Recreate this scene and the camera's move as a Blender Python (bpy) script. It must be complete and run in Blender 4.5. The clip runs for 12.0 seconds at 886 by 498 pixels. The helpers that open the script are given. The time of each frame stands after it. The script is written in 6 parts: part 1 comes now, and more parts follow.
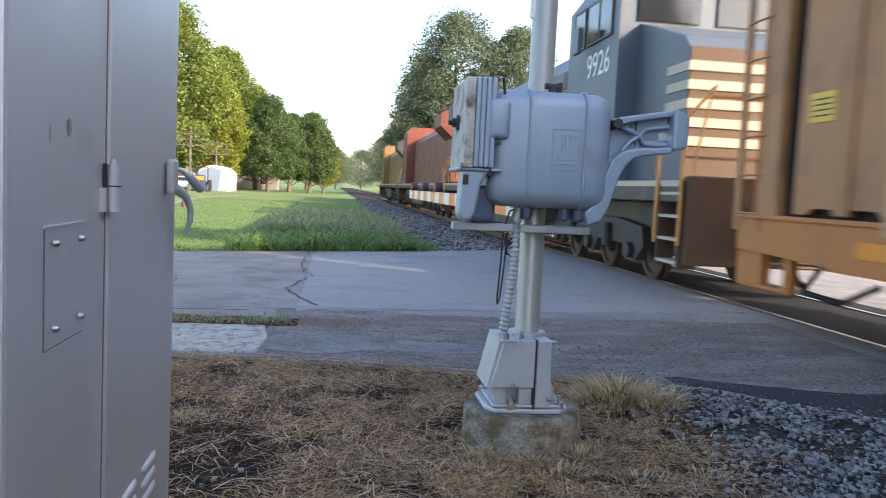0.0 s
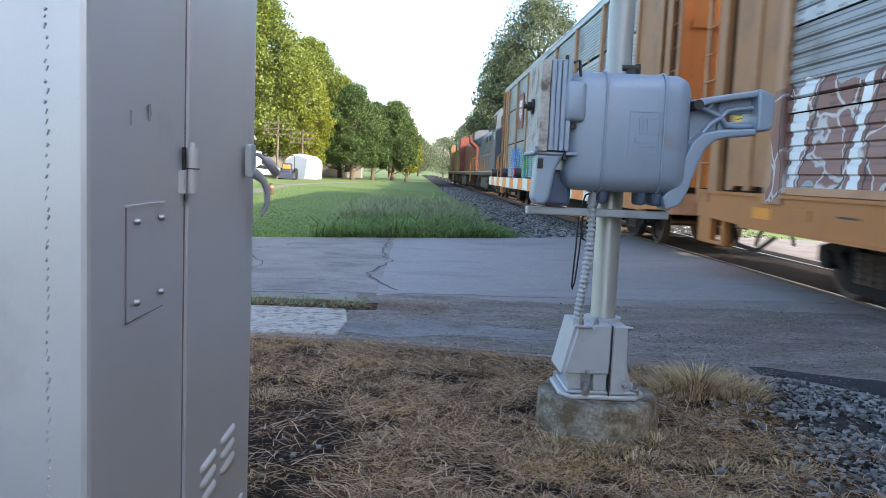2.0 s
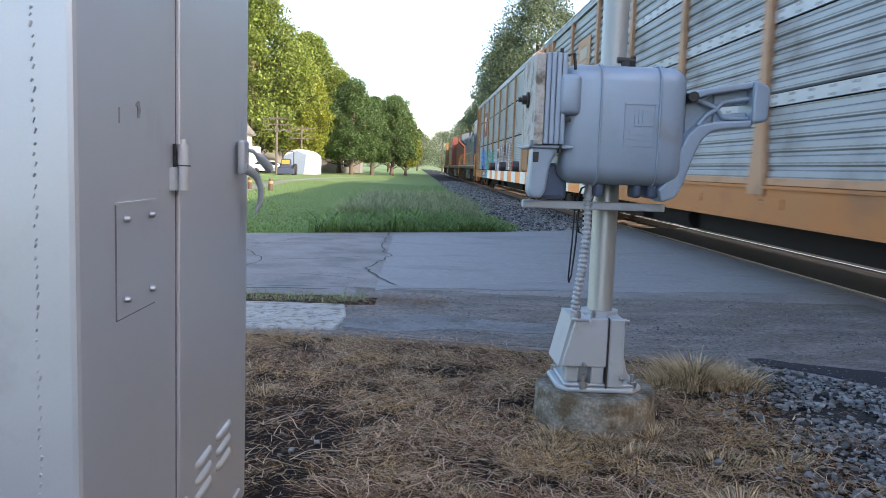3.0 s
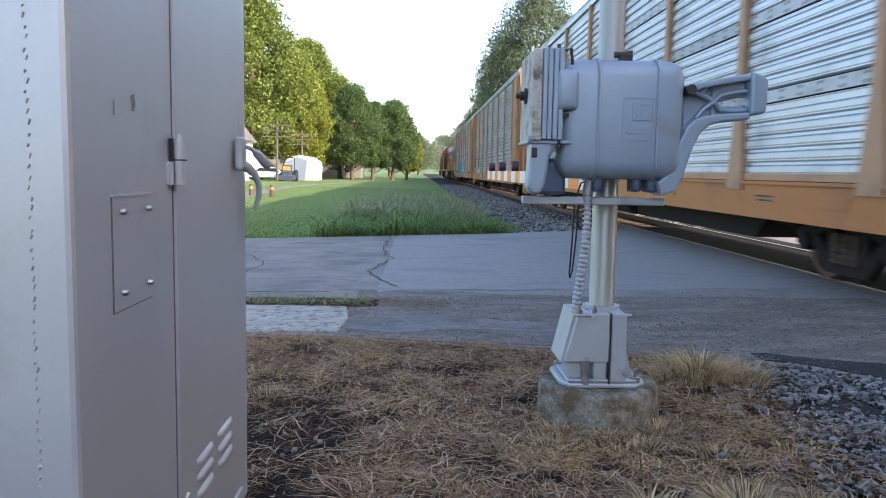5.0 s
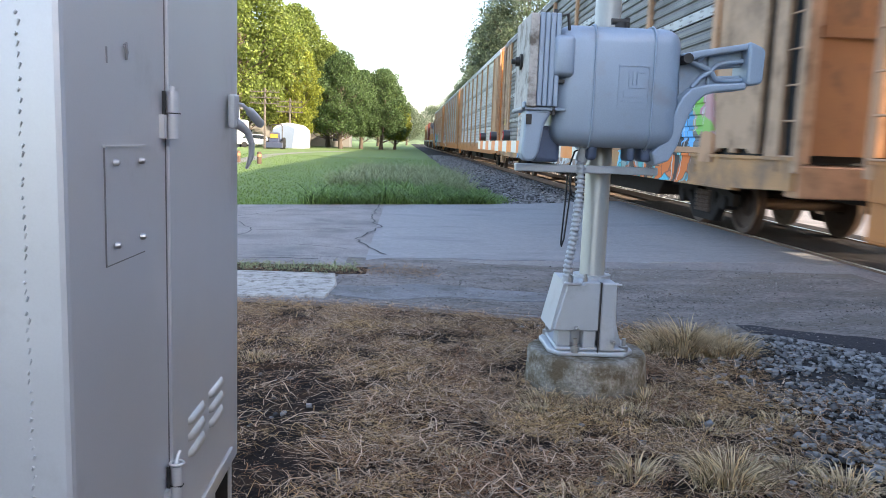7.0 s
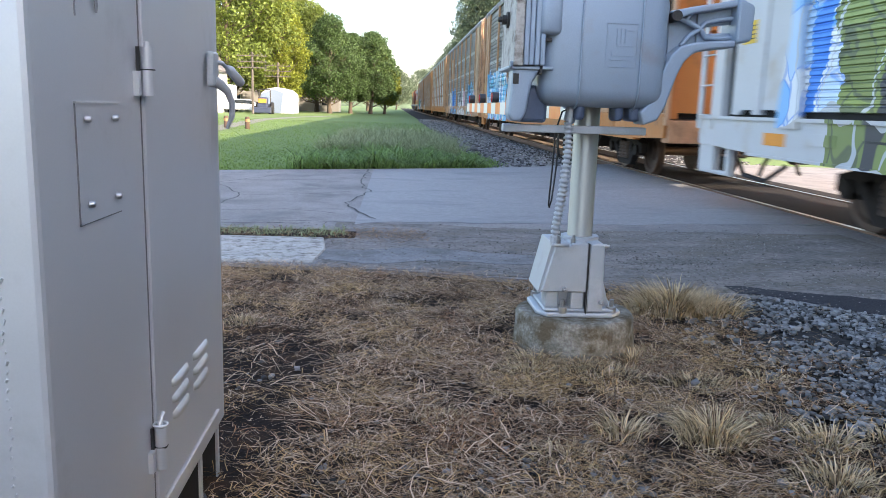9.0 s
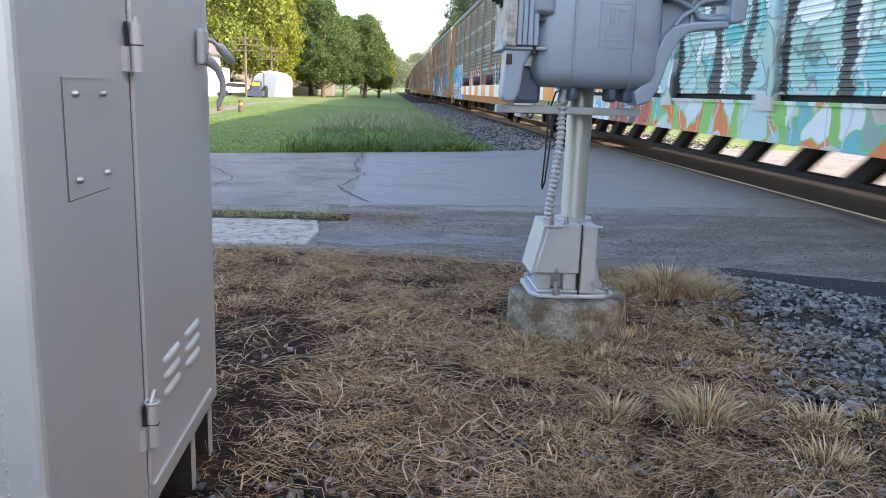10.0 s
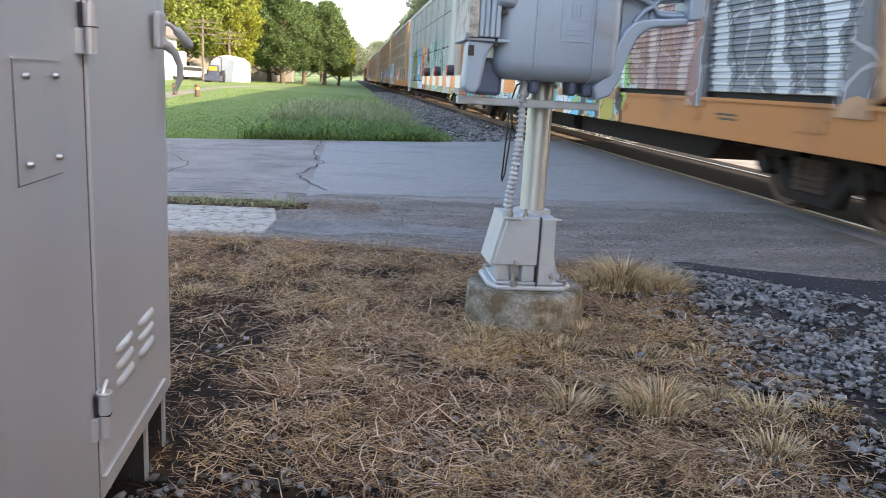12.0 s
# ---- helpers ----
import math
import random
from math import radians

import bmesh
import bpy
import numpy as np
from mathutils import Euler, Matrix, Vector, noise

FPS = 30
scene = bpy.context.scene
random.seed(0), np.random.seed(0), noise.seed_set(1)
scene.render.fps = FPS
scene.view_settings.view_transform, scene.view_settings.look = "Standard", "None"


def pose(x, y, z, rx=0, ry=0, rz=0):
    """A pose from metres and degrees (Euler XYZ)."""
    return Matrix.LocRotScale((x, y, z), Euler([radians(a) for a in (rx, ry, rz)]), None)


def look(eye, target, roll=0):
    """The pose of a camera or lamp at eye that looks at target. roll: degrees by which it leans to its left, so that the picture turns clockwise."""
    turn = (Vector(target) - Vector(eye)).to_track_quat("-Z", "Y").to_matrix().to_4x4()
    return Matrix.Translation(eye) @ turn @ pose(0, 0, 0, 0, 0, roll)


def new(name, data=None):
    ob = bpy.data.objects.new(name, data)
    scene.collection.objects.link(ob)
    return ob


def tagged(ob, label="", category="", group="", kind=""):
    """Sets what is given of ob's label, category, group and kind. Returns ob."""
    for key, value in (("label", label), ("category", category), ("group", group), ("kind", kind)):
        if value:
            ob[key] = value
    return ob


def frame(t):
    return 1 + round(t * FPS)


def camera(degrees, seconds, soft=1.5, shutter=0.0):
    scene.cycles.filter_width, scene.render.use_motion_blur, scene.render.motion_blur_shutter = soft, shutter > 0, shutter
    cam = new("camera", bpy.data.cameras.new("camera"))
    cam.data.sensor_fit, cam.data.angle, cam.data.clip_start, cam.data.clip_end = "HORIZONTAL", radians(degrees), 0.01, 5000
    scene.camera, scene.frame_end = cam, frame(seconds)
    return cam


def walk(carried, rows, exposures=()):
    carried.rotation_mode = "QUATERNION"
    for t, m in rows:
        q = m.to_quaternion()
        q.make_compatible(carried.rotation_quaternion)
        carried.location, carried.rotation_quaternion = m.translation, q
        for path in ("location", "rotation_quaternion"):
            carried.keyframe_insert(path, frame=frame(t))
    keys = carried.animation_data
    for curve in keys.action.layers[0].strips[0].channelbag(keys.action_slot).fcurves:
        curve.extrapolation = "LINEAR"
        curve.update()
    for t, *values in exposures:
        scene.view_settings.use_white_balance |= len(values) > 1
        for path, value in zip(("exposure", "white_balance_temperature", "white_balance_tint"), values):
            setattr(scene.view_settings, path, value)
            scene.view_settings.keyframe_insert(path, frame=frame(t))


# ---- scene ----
cam = camera(59.5, 12.0, 0.7, 0.3)
PATH = [
    (0, (-0.196, 0.133, 1.368), (0.087, 2.108, 1.216), 2.8),
    (0.5, (-0.158, 0.15, 1.356), (0.008, 2.136, 1.195), 2.9),
    (1, (-0.145, 0.103, 1.361), (-0.015, 2.092, 1.196), 2.7),
    (1.5, (-0.153, 0.13, 1.351), (-0.053, 2.12, 1.171), 2.7),
    (2, (-0.157, 0.112, 1.355), (-0.083, 2.101, 1.161), 2.5),
    (2.5, (-0.147, 0.113, 1.352), (-0.075, 2.101, 1.15), 2.3),
    (3, (-0.137, 0.11, 1.357), (-0.063, 2.098, 1.148), 2.0),
    (5, (-0.126, 0.11, 1.324), (-0.058, 2.099, 1.125), 1.0),
    (5.5, (-0.125, 0.111, 1.335), (-0.052, 2.099, 1.134), 1.3),
    (6, (-0.132, 0.131, 1.315), (-0.047, 2.117, 1.095), 1.7),
    (6.5, (-0.135, 0.127, 1.305), (-0.037, 2.109, 1.058), 2.0),
    (7, (-0.148, 0.127, 1.296), (-0.045, 2.106, 1.024), 2.1),
    (9, (-0.127, 0.143, 1.278), (0.001, 2.106, 0.918), 1.8),
    (9.5, (-0.125, 0.152, 1.269), (0.009, 2.111, 0.891), 1.9),
    (10, (-0.119, 0.142, 1.262), (0.024, 2.097, 0.863), 1.9),
    (10.5, (-0.122, 0.156, 1.265), (0.028, 2.107, 0.85), 2.0),
    (11, (-0.122, 0.161, 1.254), (0.036, 2.107, 0.821), 2.4),
    (11.5, (-0.111, 0.159, 1.256), (0.058, 2.103, 0.816), 2.6),
    (12, (-0.123, 0.144, 1.265), (0.127, 2.083, 0.846), 3.3),
]
walk(cam, [(t, look(eye, target, roll)) for t, eye, target, roll in PATH], exposures=[(0.0, 1.87, 6550, 15), (1.5, 1.90, 6350, 13), (5.0, 1.82, 6350, 14), (5.5, 1.92, 6350, 14), (7.2, 2.22, 6600, 15), (9.0, 2.22, 6550, 15), (10.5, 2.15, 7000, 16), (12.0, 2.28, 7250, 16)])

# ---- light ----
SUN_AZ = 129.0   # degrees to the right of the track's way
SUN_EL = 24.0
world = bpy.data.worlds.new("sky")
scene.world = world
world.use_nodes = True
wt = world.node_tree
wt.nodes.clear()
w_out = wt.nodes.new("ShaderNodeOutputWorld")
w_bg = wt.nodes.new("ShaderNodeBackground")
w_sky = wt.nodes.new("ShaderNodeTexSky")
w_sky.sky_type = "NISHITA"
w_sky.sun_disc = False
w_sky.sun_elevation = radians(SUN_EL)
w_sky.sun_rotation = radians(SUN_AZ)
w_sky.dust_density = 2.0
w_bg.inputs["Strength"].default_value = 0.15
wt.links.new(w_sky.outputs[0], w_bg.inputs[0])
wt.links.new(w_bg.outputs[0], w_out.inputs[0])
sun_data = bpy.data.lights.new("sun", "SUN")
sun_data.energy, sun_data.angle, sun_data.color = 2.8, radians(0.6), (1.0, 0.86, 0.66)
sun = new("sun", sun_data)
sa, se = radians(SUN_AZ), radians(SUN_EL)
SUN_WAY = Vector((math.sin(sa) * math.cos(se), math.cos(sa) * math.cos(se), math.sin(se)))
sun.matrix_world = look(SUN_WAY * 100, (0, 0, 0))

# ---- where things stand ----
RAIL = 0.10                 # top of rail
TRACK_X = 5.75              # middle of the track
SPEED, GAP0, PITCH = 16.2, 8.75, 28.57   # m/s; first gap at 0 s; car length over couplers


# ---- materials ----
def mat(name, base, rough=0.6, metal=0.0, var=0.15, scale=8.0, bump=0.0, bump_scale=60.0, stain=None, stain_amount=0.0,
        stain_scale=2.0, spec=0.5, jitter=0.0, stretch=(1, 1, 1)):
    """A procedural material: base colour varied at two scales, with stains, bump and changing gloss."""
    m = bpy.data.materials.new(name)
    m.use_nodes = True
    nt = m.node_tree
    n, l = nt.nodes, nt.links
    b = n["Principled BSDF"]
    b.inputs["Metallic"].default_value = metal
    b.inputs["Specular IOR Level"].default_value = spec
    tc = n.new("ShaderNodeTexCoord")
    mp = n.new("ShaderNodeMapping")
    mp.inputs["Scale"].default_value = stretch
    l.new(tc.outputs["Object"], mp.inputs[0])
    big = n.new("ShaderNodeTexNoise")
    big.inputs["Scale"].default_value = scale
    big.inputs["Detail"].default_value = 6
    l.new(mp.outputs[0], big.inputs["Vector"])
    fine = n.new("ShaderNodeTexNoise")
    fine.inputs["Scale"].default_value = bump_scale
    fine.inputs["Detail"].default_value = 4
    l.new(mp.outputs[0], fine.inputs["Vector"])
    mixf = n.new("ShaderNodeMath")
    mixf.operation = "ADD"
    l.new(big.outputs["Fac"], mixf.inputs[0])
    l.new(fine.outputs["Fac"], mixf.inputs[1])
    ramp = n.new("ShaderNodeMapRange")
    ramp.inputs["From Min"].default_value, ramp.inputs["From Max"].default_value = 0.6, 1.4
    ramp.inputs["To Min"].default_value, ramp.inputs["To Max"].default_value = 1 - var, 1 + var
    l.new(mixf.outputs[0], ramp.inputs["Value"])
    src = ramp.outputs[0]
    if jitter:
        oi = n.new("ShaderNodeObjectInfo")
        jr = n.new("ShaderNodeMapRange")
        jr.inputs["To Min"].default_value, jr.inputs["To Max"].default_value = 1 - jitter, 1 + jitter
        l.new(oi.outputs["Random"], jr.inputs["Value"])
        mj = n.new("ShaderNodeMath")
        mj.operation = "MULTIPLY"
        l.new(src, mj.inputs[0])
        l.new(jr.outputs[0], mj.inputs[1])
        src = mj.outputs[0]
    mul = n.new("ShaderNodeVectorMath")
    mul.operation = "SCALE"
    mul.inputs[0].default_value = base[:3]
    l.new(src, mul.inputs["Scale"])
    colour = mul.outputs[0]
    if stain:
        st = n.new("ShaderNodeTexNoise")
        st.inputs["Scale"].default_value = stain_scale
        st.inputs["Detail"].default_value = 8
        st.inputs["Roughness"].default_value = 0.65
        l.new(mp.outputs[0], st.inputs["Vector"])
        sr = n.new("ShaderNodeMapRange")
        sr.inputs["From Min"].default_value = 0.62 - 0.3 * stain_amount
        sr.inputs["From Max"].default_value = 0.78 - 0.3 * stain_amount
        l.new(st.outputs["Fac"], sr.inputs["Value"])
        mx = n.new("ShaderNodeMix")
        mx.data_type = "RGBA"
        l.new(sr.outputs[0], mx.inputs["Factor"])
        l.new(colour, mx.inputs["A"])
        mx.inputs["B"].default_value = (*stain, 1)
        colour = mx.outputs["Result"]
    l.new(colour, b.inputs["Base Color"])
    rr = n.new("ShaderNodeMapRange")
    rr.inputs["From Min"].default_value, rr.inputs["From Max"].default_value = 0.3, 0.7
    rr.inputs["To Min"].default_value, rr.inputs["To Max"].default_value = max(0.02, rough - 0.08), min(1, rough + 0.08)
    l.new(big.outputs["Fac"], rr.inputs["Value"])
    l.new(rr.outputs[0], b.inputs["Roughness"])
    if bump:
        bp = n.new("ShaderNodeBump")
        bp.inputs["Strength"].default_value = bump
        bp.inputs["Distance"].default_value = 0.01
        l.new(fine.outputs["Fac"], bp.inputs["Height"])
        l.new(bp.outputs[0], b.inputs["Normal"])
    return m


def leaf_mat(name, base, glow, var=0.35):
    """Foliage: each leaf clump its own shade, with light shining through it."""
    m = bpy.data.materials.new(name)
    m.use_nodes = True
    n, l = m.node_tree.nodes, m.node_tree.links
    b = n["Principled BSDF"]
    geo = n.new("ShaderNodeNewGeometry")
    r = n.new("ShaderNodeMapRange")
    r.inputs["To Min"].default_value, r.inputs["To Max"].default_value = 1 - var, 1 + var
    l.new(geo.outputs["Random Per Island"], r.inputs["Value"])
    mul = n.new("ShaderNodeVectorMath")
    mul.operation = "SCALE"
    mul.inputs[0].default_value = base
    l.new(r.outputs[0], mul.inputs["Scale"])
    l.new(mul.outputs[0], b.inputs["Base Color"])
    b.inputs["Roughness"].default_value = 0.6
    b.inputs["Specular IOR Level"].default_value = 0.3
    tr = n.new("ShaderNodeBsdfTranslucent")
    mul2 = n.new("ShaderNodeVectorMath")
    mul2.operation = "SCALE"
    mul2.inputs[0].default_value = glow
    l.new(r.outputs[0], mul2.inputs["Scale"])
    l.new(mul2.outputs[0], tr.inputs["Color"])
    ad = n.new("ShaderNodeMixShader")
    ad.inputs[0].default_value = 0.30
    l.new(b.outputs[0], ad.inputs[1])
    l.new(tr.outputs[0], ad.inputs[2])
    l.new(ad.outputs[0], n["Material Output"].inputs["Surface"])
    return m


def island_mat(name, base, var, rough=0.8, second=None, share=0.5):
    """For scattered stones, straw and blades: each piece its own shade."""
    m = bpy.data.materials.new(name)
    m.use_nodes = True
    n, l = m.node_tree.nodes, m.node_tree.links
    b = n["Principled BSDF"]
    b.inputs["Roughness"].default_value = rough
    b.inputs["Specular IOR Level"].default_value = 0.08
    geo = n.new("ShaderNodeNewGeometry")
    r = n.new("ShaderNodeValToRGB")
    e = r.color_ramp.elements
    lo = [c * (1 - var) for c in base]
    hi = [min(1, c * (1 + var)) for c in base]
    e[0].color, e[1].color = (*lo, 1), (*hi, 1)
    if second:
        k = e.new(1 - share * 0.5)
        k.color = (*second, 1)
    tc = n.new("ShaderNodeTexCoord")
    nz = n.new("ShaderNodeTexNoise")
    nz.inputs["Scale"].default_value = 30
    l.new(tc.outputs["Object"], nz.inputs["Vector"])
    l.new(geo.outputs["Random Per Island"], r.inputs["Fac"])
    mr = n.new("ShaderNodeMapRange")
    mr.inputs["To Min"].default_value, mr.inputs["To Max"].default_value = 0.7, 1.3
    l.new(nz.outputs["Fac"], mr.inputs["Value"])
    mul = n.new("ShaderNodeVectorMath")
    mul.operation = "SCALE"
    l.new(r.outputs["Color"], mul.inputs[0])
    l.new(mr.outputs[0], mul.inputs["Scale"])
    l.new(mul.outputs[0], b.inputs["Base Color"])
    return m


M = {}
M["cabinet"] = mat("cabinet_paint", (0.61, 0.62, 0.64), 0.38, 0.50, 0.03, 3, 0.02, 220, (0.45, 0.45, 0.45), 0.08, 1.2)
M["cabinet_seam"] = mat("seam_dark", (0.16, 0.16, 0.165), 0.7)
M["alu"] = mat("mast_aluminium_paint", (0.44, 0.46, 0.48), 0.45, 0.25, 0.08, 6, 0.05, 180, (0.36, 0.37, 0.38), 0.25, 5)
M["cast"] = mat("cast_aluminium", (0.31, 0.375, 0.45), 0.42, 0.25, 0.08, 5, 0.05, 160, (0.30, 0.32, 0.35), 0.25, 4)
M["weathered"] = mat("weathered_plate", (0.50, 0.47, 0.42), 0.75, 0.1, 0.2, 14, 0.2, 60, (0.16, 0.13, 0.10), 0.45, 9)
M["steel"] = mat("galvanised_bolt", (0.45, 0.45, 0.45), 0.35, 0.9, 0.1, 30)
M["dark_steel"] = mat("dark_steel", (0.06, 0.055, 0.05), 0.6, 0.5, 0.3, 10)
M["black"] = mat("black_cable", (0.012, 0.012, 0.013), 0.5)
M["concrete"] = mat("pier_concrete", (0.27, 0.25, 0.21), 0.93, 0, 0.6, 9, 1.0, 60, (0.125, 0.098, 0.062), 0.6, 7, spec=0.15)
M["slab"] = mat("slab_concrete", (0.38, 0.36, 0.325), 0.9, 0, 0.30, 6, 0.9, 45, (0.14, 0.125, 0.10), 0.42, 13)
M["asphalt"] = mat("road_asphalt", (0.232, 0.212, 0.202), 0.84, 0, 0.42, 1.4, 1.0, 34, (0.145, 0.138, 0.134), 0.4, 1.1)
M["asphalt_new"] = mat("patch_asphalt", (0.252, 0.245, 0.245), 0.74, 0, 0.30, 0.9, 0.9, 38, (0.17, 0.17, 0.176), 0.35, 0.9, stretch=(0.4, 1, 1))
M["asphalt_gravel"] = mat("gravelly_asphalt", (0.182, 0.164, 0.150), 0.92, 0, 0.75, 3, 1.0, 40, (0.17, 0.145, 0.12), 0.4, 1.6, spec=0.25, stretch=(0.5, 1, 1))
M["asphalt_dark"] = mat("dark_asphalt", (0.042, 0.042, 0.048), 0.85, 0, 0.3, 2, 0.8, 50, spec=0.15)
M["asphalt_verge"] = mat("verge_asphalt", (0.190, 0.188, 0.190), 0.8, 0, 0.35, 1.2, 0.9, 40, (0.11, 0.105, 0.10), 0.4, 2.0, spec=0.3)
M["tar"] = mat("crack_tar", (0.03, 0.03, 0.03), 0.8)
M["crossing"] = mat("crossing_panel", (0.030, 0.026, 0.025), 0.85, 0, 0.25, 2, 0.5, 70, spec=0.12)
M["rail"] = mat("rail_steel", (0.16, 0.10, 0.07), 0.65, 0.5, 0.2, 12)
M["rail_top"] = mat("rail_polished", (0.50, 0.48, 0.46), 0.32, 0.9, 0.05, 20)
M["tie"] = mat("old_tie", (0.10, 0.075, 0.055), 0.9, 0, 0.3, 6, 0.5, 40)
M["galv"] = mat("galvanised_panel", (0.56, 0.58, 0.61), 0.40, 0.55, 0.10, 1.5, 0.0, 60, (0.36, 0.36, 0.36), 0.3, 0.8, jitter=0.06)
M["galv_dull"] = mat("dull_galvanised_panel", (0.33, 0.34, 0.35), 0.55, 0.35, 0.15, 1.5, 0.0, 60, (0.22, 0.21, 0.20), 0.4, 0.9, jitter=0.06)


def perforate(m):
    """Rows of small dark slots in a sheet."""
    n, l = m.node_tree.nodes, m.node_tree.links
    b = n["Principled BSDF"]
    src = b.inputs["Base Color"].links[0].from_socket
    tc = n.new("ShaderNodeTexCoord")
    sp = n.new("ShaderNodeSeparateXYZ")
    l.new(tc.outputs["Object"], sp.inputs[0])
    cb = n.new("ShaderNodeCombineXYZ")
    l.new(sp.outputs["Y"], cb.inputs[0])
    l.new(sp.outputs["Z"], cb.inputs[1])
    br = n.new("ShaderNodeTexBrick")
    br.offset = 0.0
    br.inputs["Scale"].default_value = 1.0
    br.inputs["Brick Width"].default_value = 0.14
    br.inputs["Row Height"].default_value = 0.0825
    br.inputs["Mortar Size"].default_value = 0.0325
    br.inputs["Mortar Smooth"].default_value = 0.0
    l.new(cb.outputs[0], br.inputs["Vector"])
    mx = n.new("ShaderNodeMix")
    mx.data_type = "RGBA"
    l.new(br.outputs["Fac"], mx.inputs["Factor"])
    mx.inputs["A"].default_value = (0.05, 0.05, 0.055, 1)
    l.new(src, mx.inputs["B"])
    l.new(mx.outputs["Result"], b.inputs["Base Color"])
    return m


perforate(M["galv_dull"])
perforate(M["galv"])
M["galv_dark"] = perforate(mat("dark_weathered_panel", (0.19, 0.185, 0.18), 0.6, 0.25, 0.2, 1.5, 0.0, 60, (0.12, 0.11, 0.10), 0.4, 0.9, jitter=0.08))
M["galv_mid"] = mat("grey_galvanised_panel", (0.37, 0.395, 0.42), 0.45, 0.45, 0.12, 1.5, 0.0, 60, (0.25, 0.25, 0.25), 0.3, 0.8, jitter=0.06)
M["belt"] = mat("galvanised_belt", (0.40, 0.41, 0.43), 0.5, 0.4, 0.15, 2.0, 0.0, 60, (0.24, 0.24, 0.24), 0.35, 1.5, jitter=0.12)
M["roof"] = mat("car_roof", (0.52, 0.54, 0.56), 0.45, 0.4, 0.1, 0.6, 0.0, 60, (0.3, 0.28, 0.25), 0.3, 0.8)
# near-black that stands for the unlit inside of the cars
M["slot"] = mat("shaded_interior", (0.015, 0.015, 0.015), 0.9)
M["tan"] = mat("tan_paint", (0.45, 0.245, 0.13), 0.6, 0, 0.12, 1.5, 0.0, 60, (0.26, 0.14, 0.075), 0.38, 1.4, jitter=0.05)
M["orange"] = mat("orange_paint", (0.44, 0.16, 0.035), 0.55, 0, 0.12, 1.3, 0.0, 60, (0.30, 0.12, 0.04), 0.3, 1.2, jitter=0.05)
M["door_orange"] = mat("end_door_orange", (0.40, 0.155, 0.035), 0.6, 0, 0.15, 1.5, 0, 60, (0.2, 0.085, 0.03), 0.3, 1.3)
M["tan_orange"] = mat("orange_tan_paint", (0.37, 0.170, 0.062), 0.6, 0, 0.15, 1.5, 0.0, 60, (0.24, 0.12, 0.06), 0.4, 1.4, jitter=0.05)
M["door_pale"] = mat("end_door_pale", (0.42, 0.37, 0.33), 0.65, 0, 0.15, 1.5, 0, 60, (0.30, 0.22, 0.16), 0.35, 1.3)
M["door_brown"] = mat("end_door_brown", (0.27, 0.12, 0.045), 0.65, 0, 0.2, 1.5, 0, 60, (0.12, 0.06, 0.03), 0.35, 1.3)
M["tan_old"] = mat("old_tan_paint", (0.43, 0.27, 0.165), 0.65, 0, 0.2, 1.5, 0.0, 60, (0.20, 0.12, 0.07), 0.5, 1.6)
M["orange_old"] = mat("old_orange_paint", (0.42, 0.22, 0.09), 0.65, 0, 0.2, 1.3, 0.0, 60, (0.20, 0.12, 0.07), 0.5, 1.5)
M["rust"] = mat("rusty_frame", (0.20, 0.11, 0.06), 0.85, 0, 0.3, 3, 0.2, 50, (0.08, 0.05, 0.035), 0.4, 2)
M["car_white"] = mat("car_white_paint", (0.50, 0.50, 0.50), 0.5, 0, 0.1, 1.5, 0.0, 60, (0.42, 0.35, 0.28), 0.3, 1.2)
M["truck"] = mat("bogie_steel", (0.022, 0.018, 0.016), 0.85, 0.0, 0.35, 5, 0.2, 50, spec=0.2)
M["wheel"] = mat("wheel_steel", (0.09, 0.06, 0.045), 0.6, 0.5, 0.3, 6)
M["board_red"] = mat("red_brown_board", (0.30, 0.10, 0.08), 0.6, 0, 0.15, 2)
M["loco_grey"] = mat("loco_grey_blue", (0.085, 0.105, 0.135), 0.45, 0, 0.15, 1.0, 0, 60, (0.08, 0.08, 0.085), 0.35, 1.2)
M["loco_black"] = mat("loco_black", (0.035, 0.033, 0.032), 0.5, 0, 0.3, 2, 0, 60, (0.09, 0.06, 0.045), 0.3, 1.5)
M["loco_brown"] = mat("brown_end", (0.10, 0.055, 0.03), 0.7, 0, 0.25, 2, 0, 60)
M["stripe"] = mat("cream_stripe", (0.44, 0.37, 0.28), 0.6, 0, 0.08, 4)
M["loco_red"] = mat("loco_red_orange", (0.15, 0.032, 0.02), 0.55, 0, 0.18, 1, 0, 60, (0.2, 0.06, 0.035), 0.35, 1.2)
M["loco_yellow"] = mat("loco_yellow", (0.20, 0.11, 0.04), 0.5, 0, 0.15, 1)
M["glass_dark"] = mat("dark_glass", (0.02, 0.025, 0.03), 0.08, 0, 0.05, 2, spec=0.8)
M["rail_orange"] = mat("handrail_orange", (0.62, 0.28, 0.06), 0.5)
M["white"] = mat("white_paint", (0.75, 0.75, 0.74), 0.5, 0, 0.05, 6)
# real black paint, and also the shade under the cabinet
M["black_paint_and_shade"] = mat("black_paint_and_shade", (0.02, 0.02, 0.022), 0.5)
M["yellow_label"] = mat("yellow_label", (0.66, 0.42, 0.03), 0.5, 0, 0.06, 8)
M["orange_reflector"] = mat("orange_reflector", (0.75, 0.26, 0.02), 0.35)
M["arm_white"] = mat("gate_arm_white", (0.80, 0.78, 0.72), 0.4, 0, 0.05, 5)
M["arm_orange"] = mat("gate_arm_orange", (0.85, 0.25, 0.04), 0.4, 0, 0.05, 5)
M["lamp_red"] = mat("red_lens", (0.5, 0.015, 0.02), 0.2)
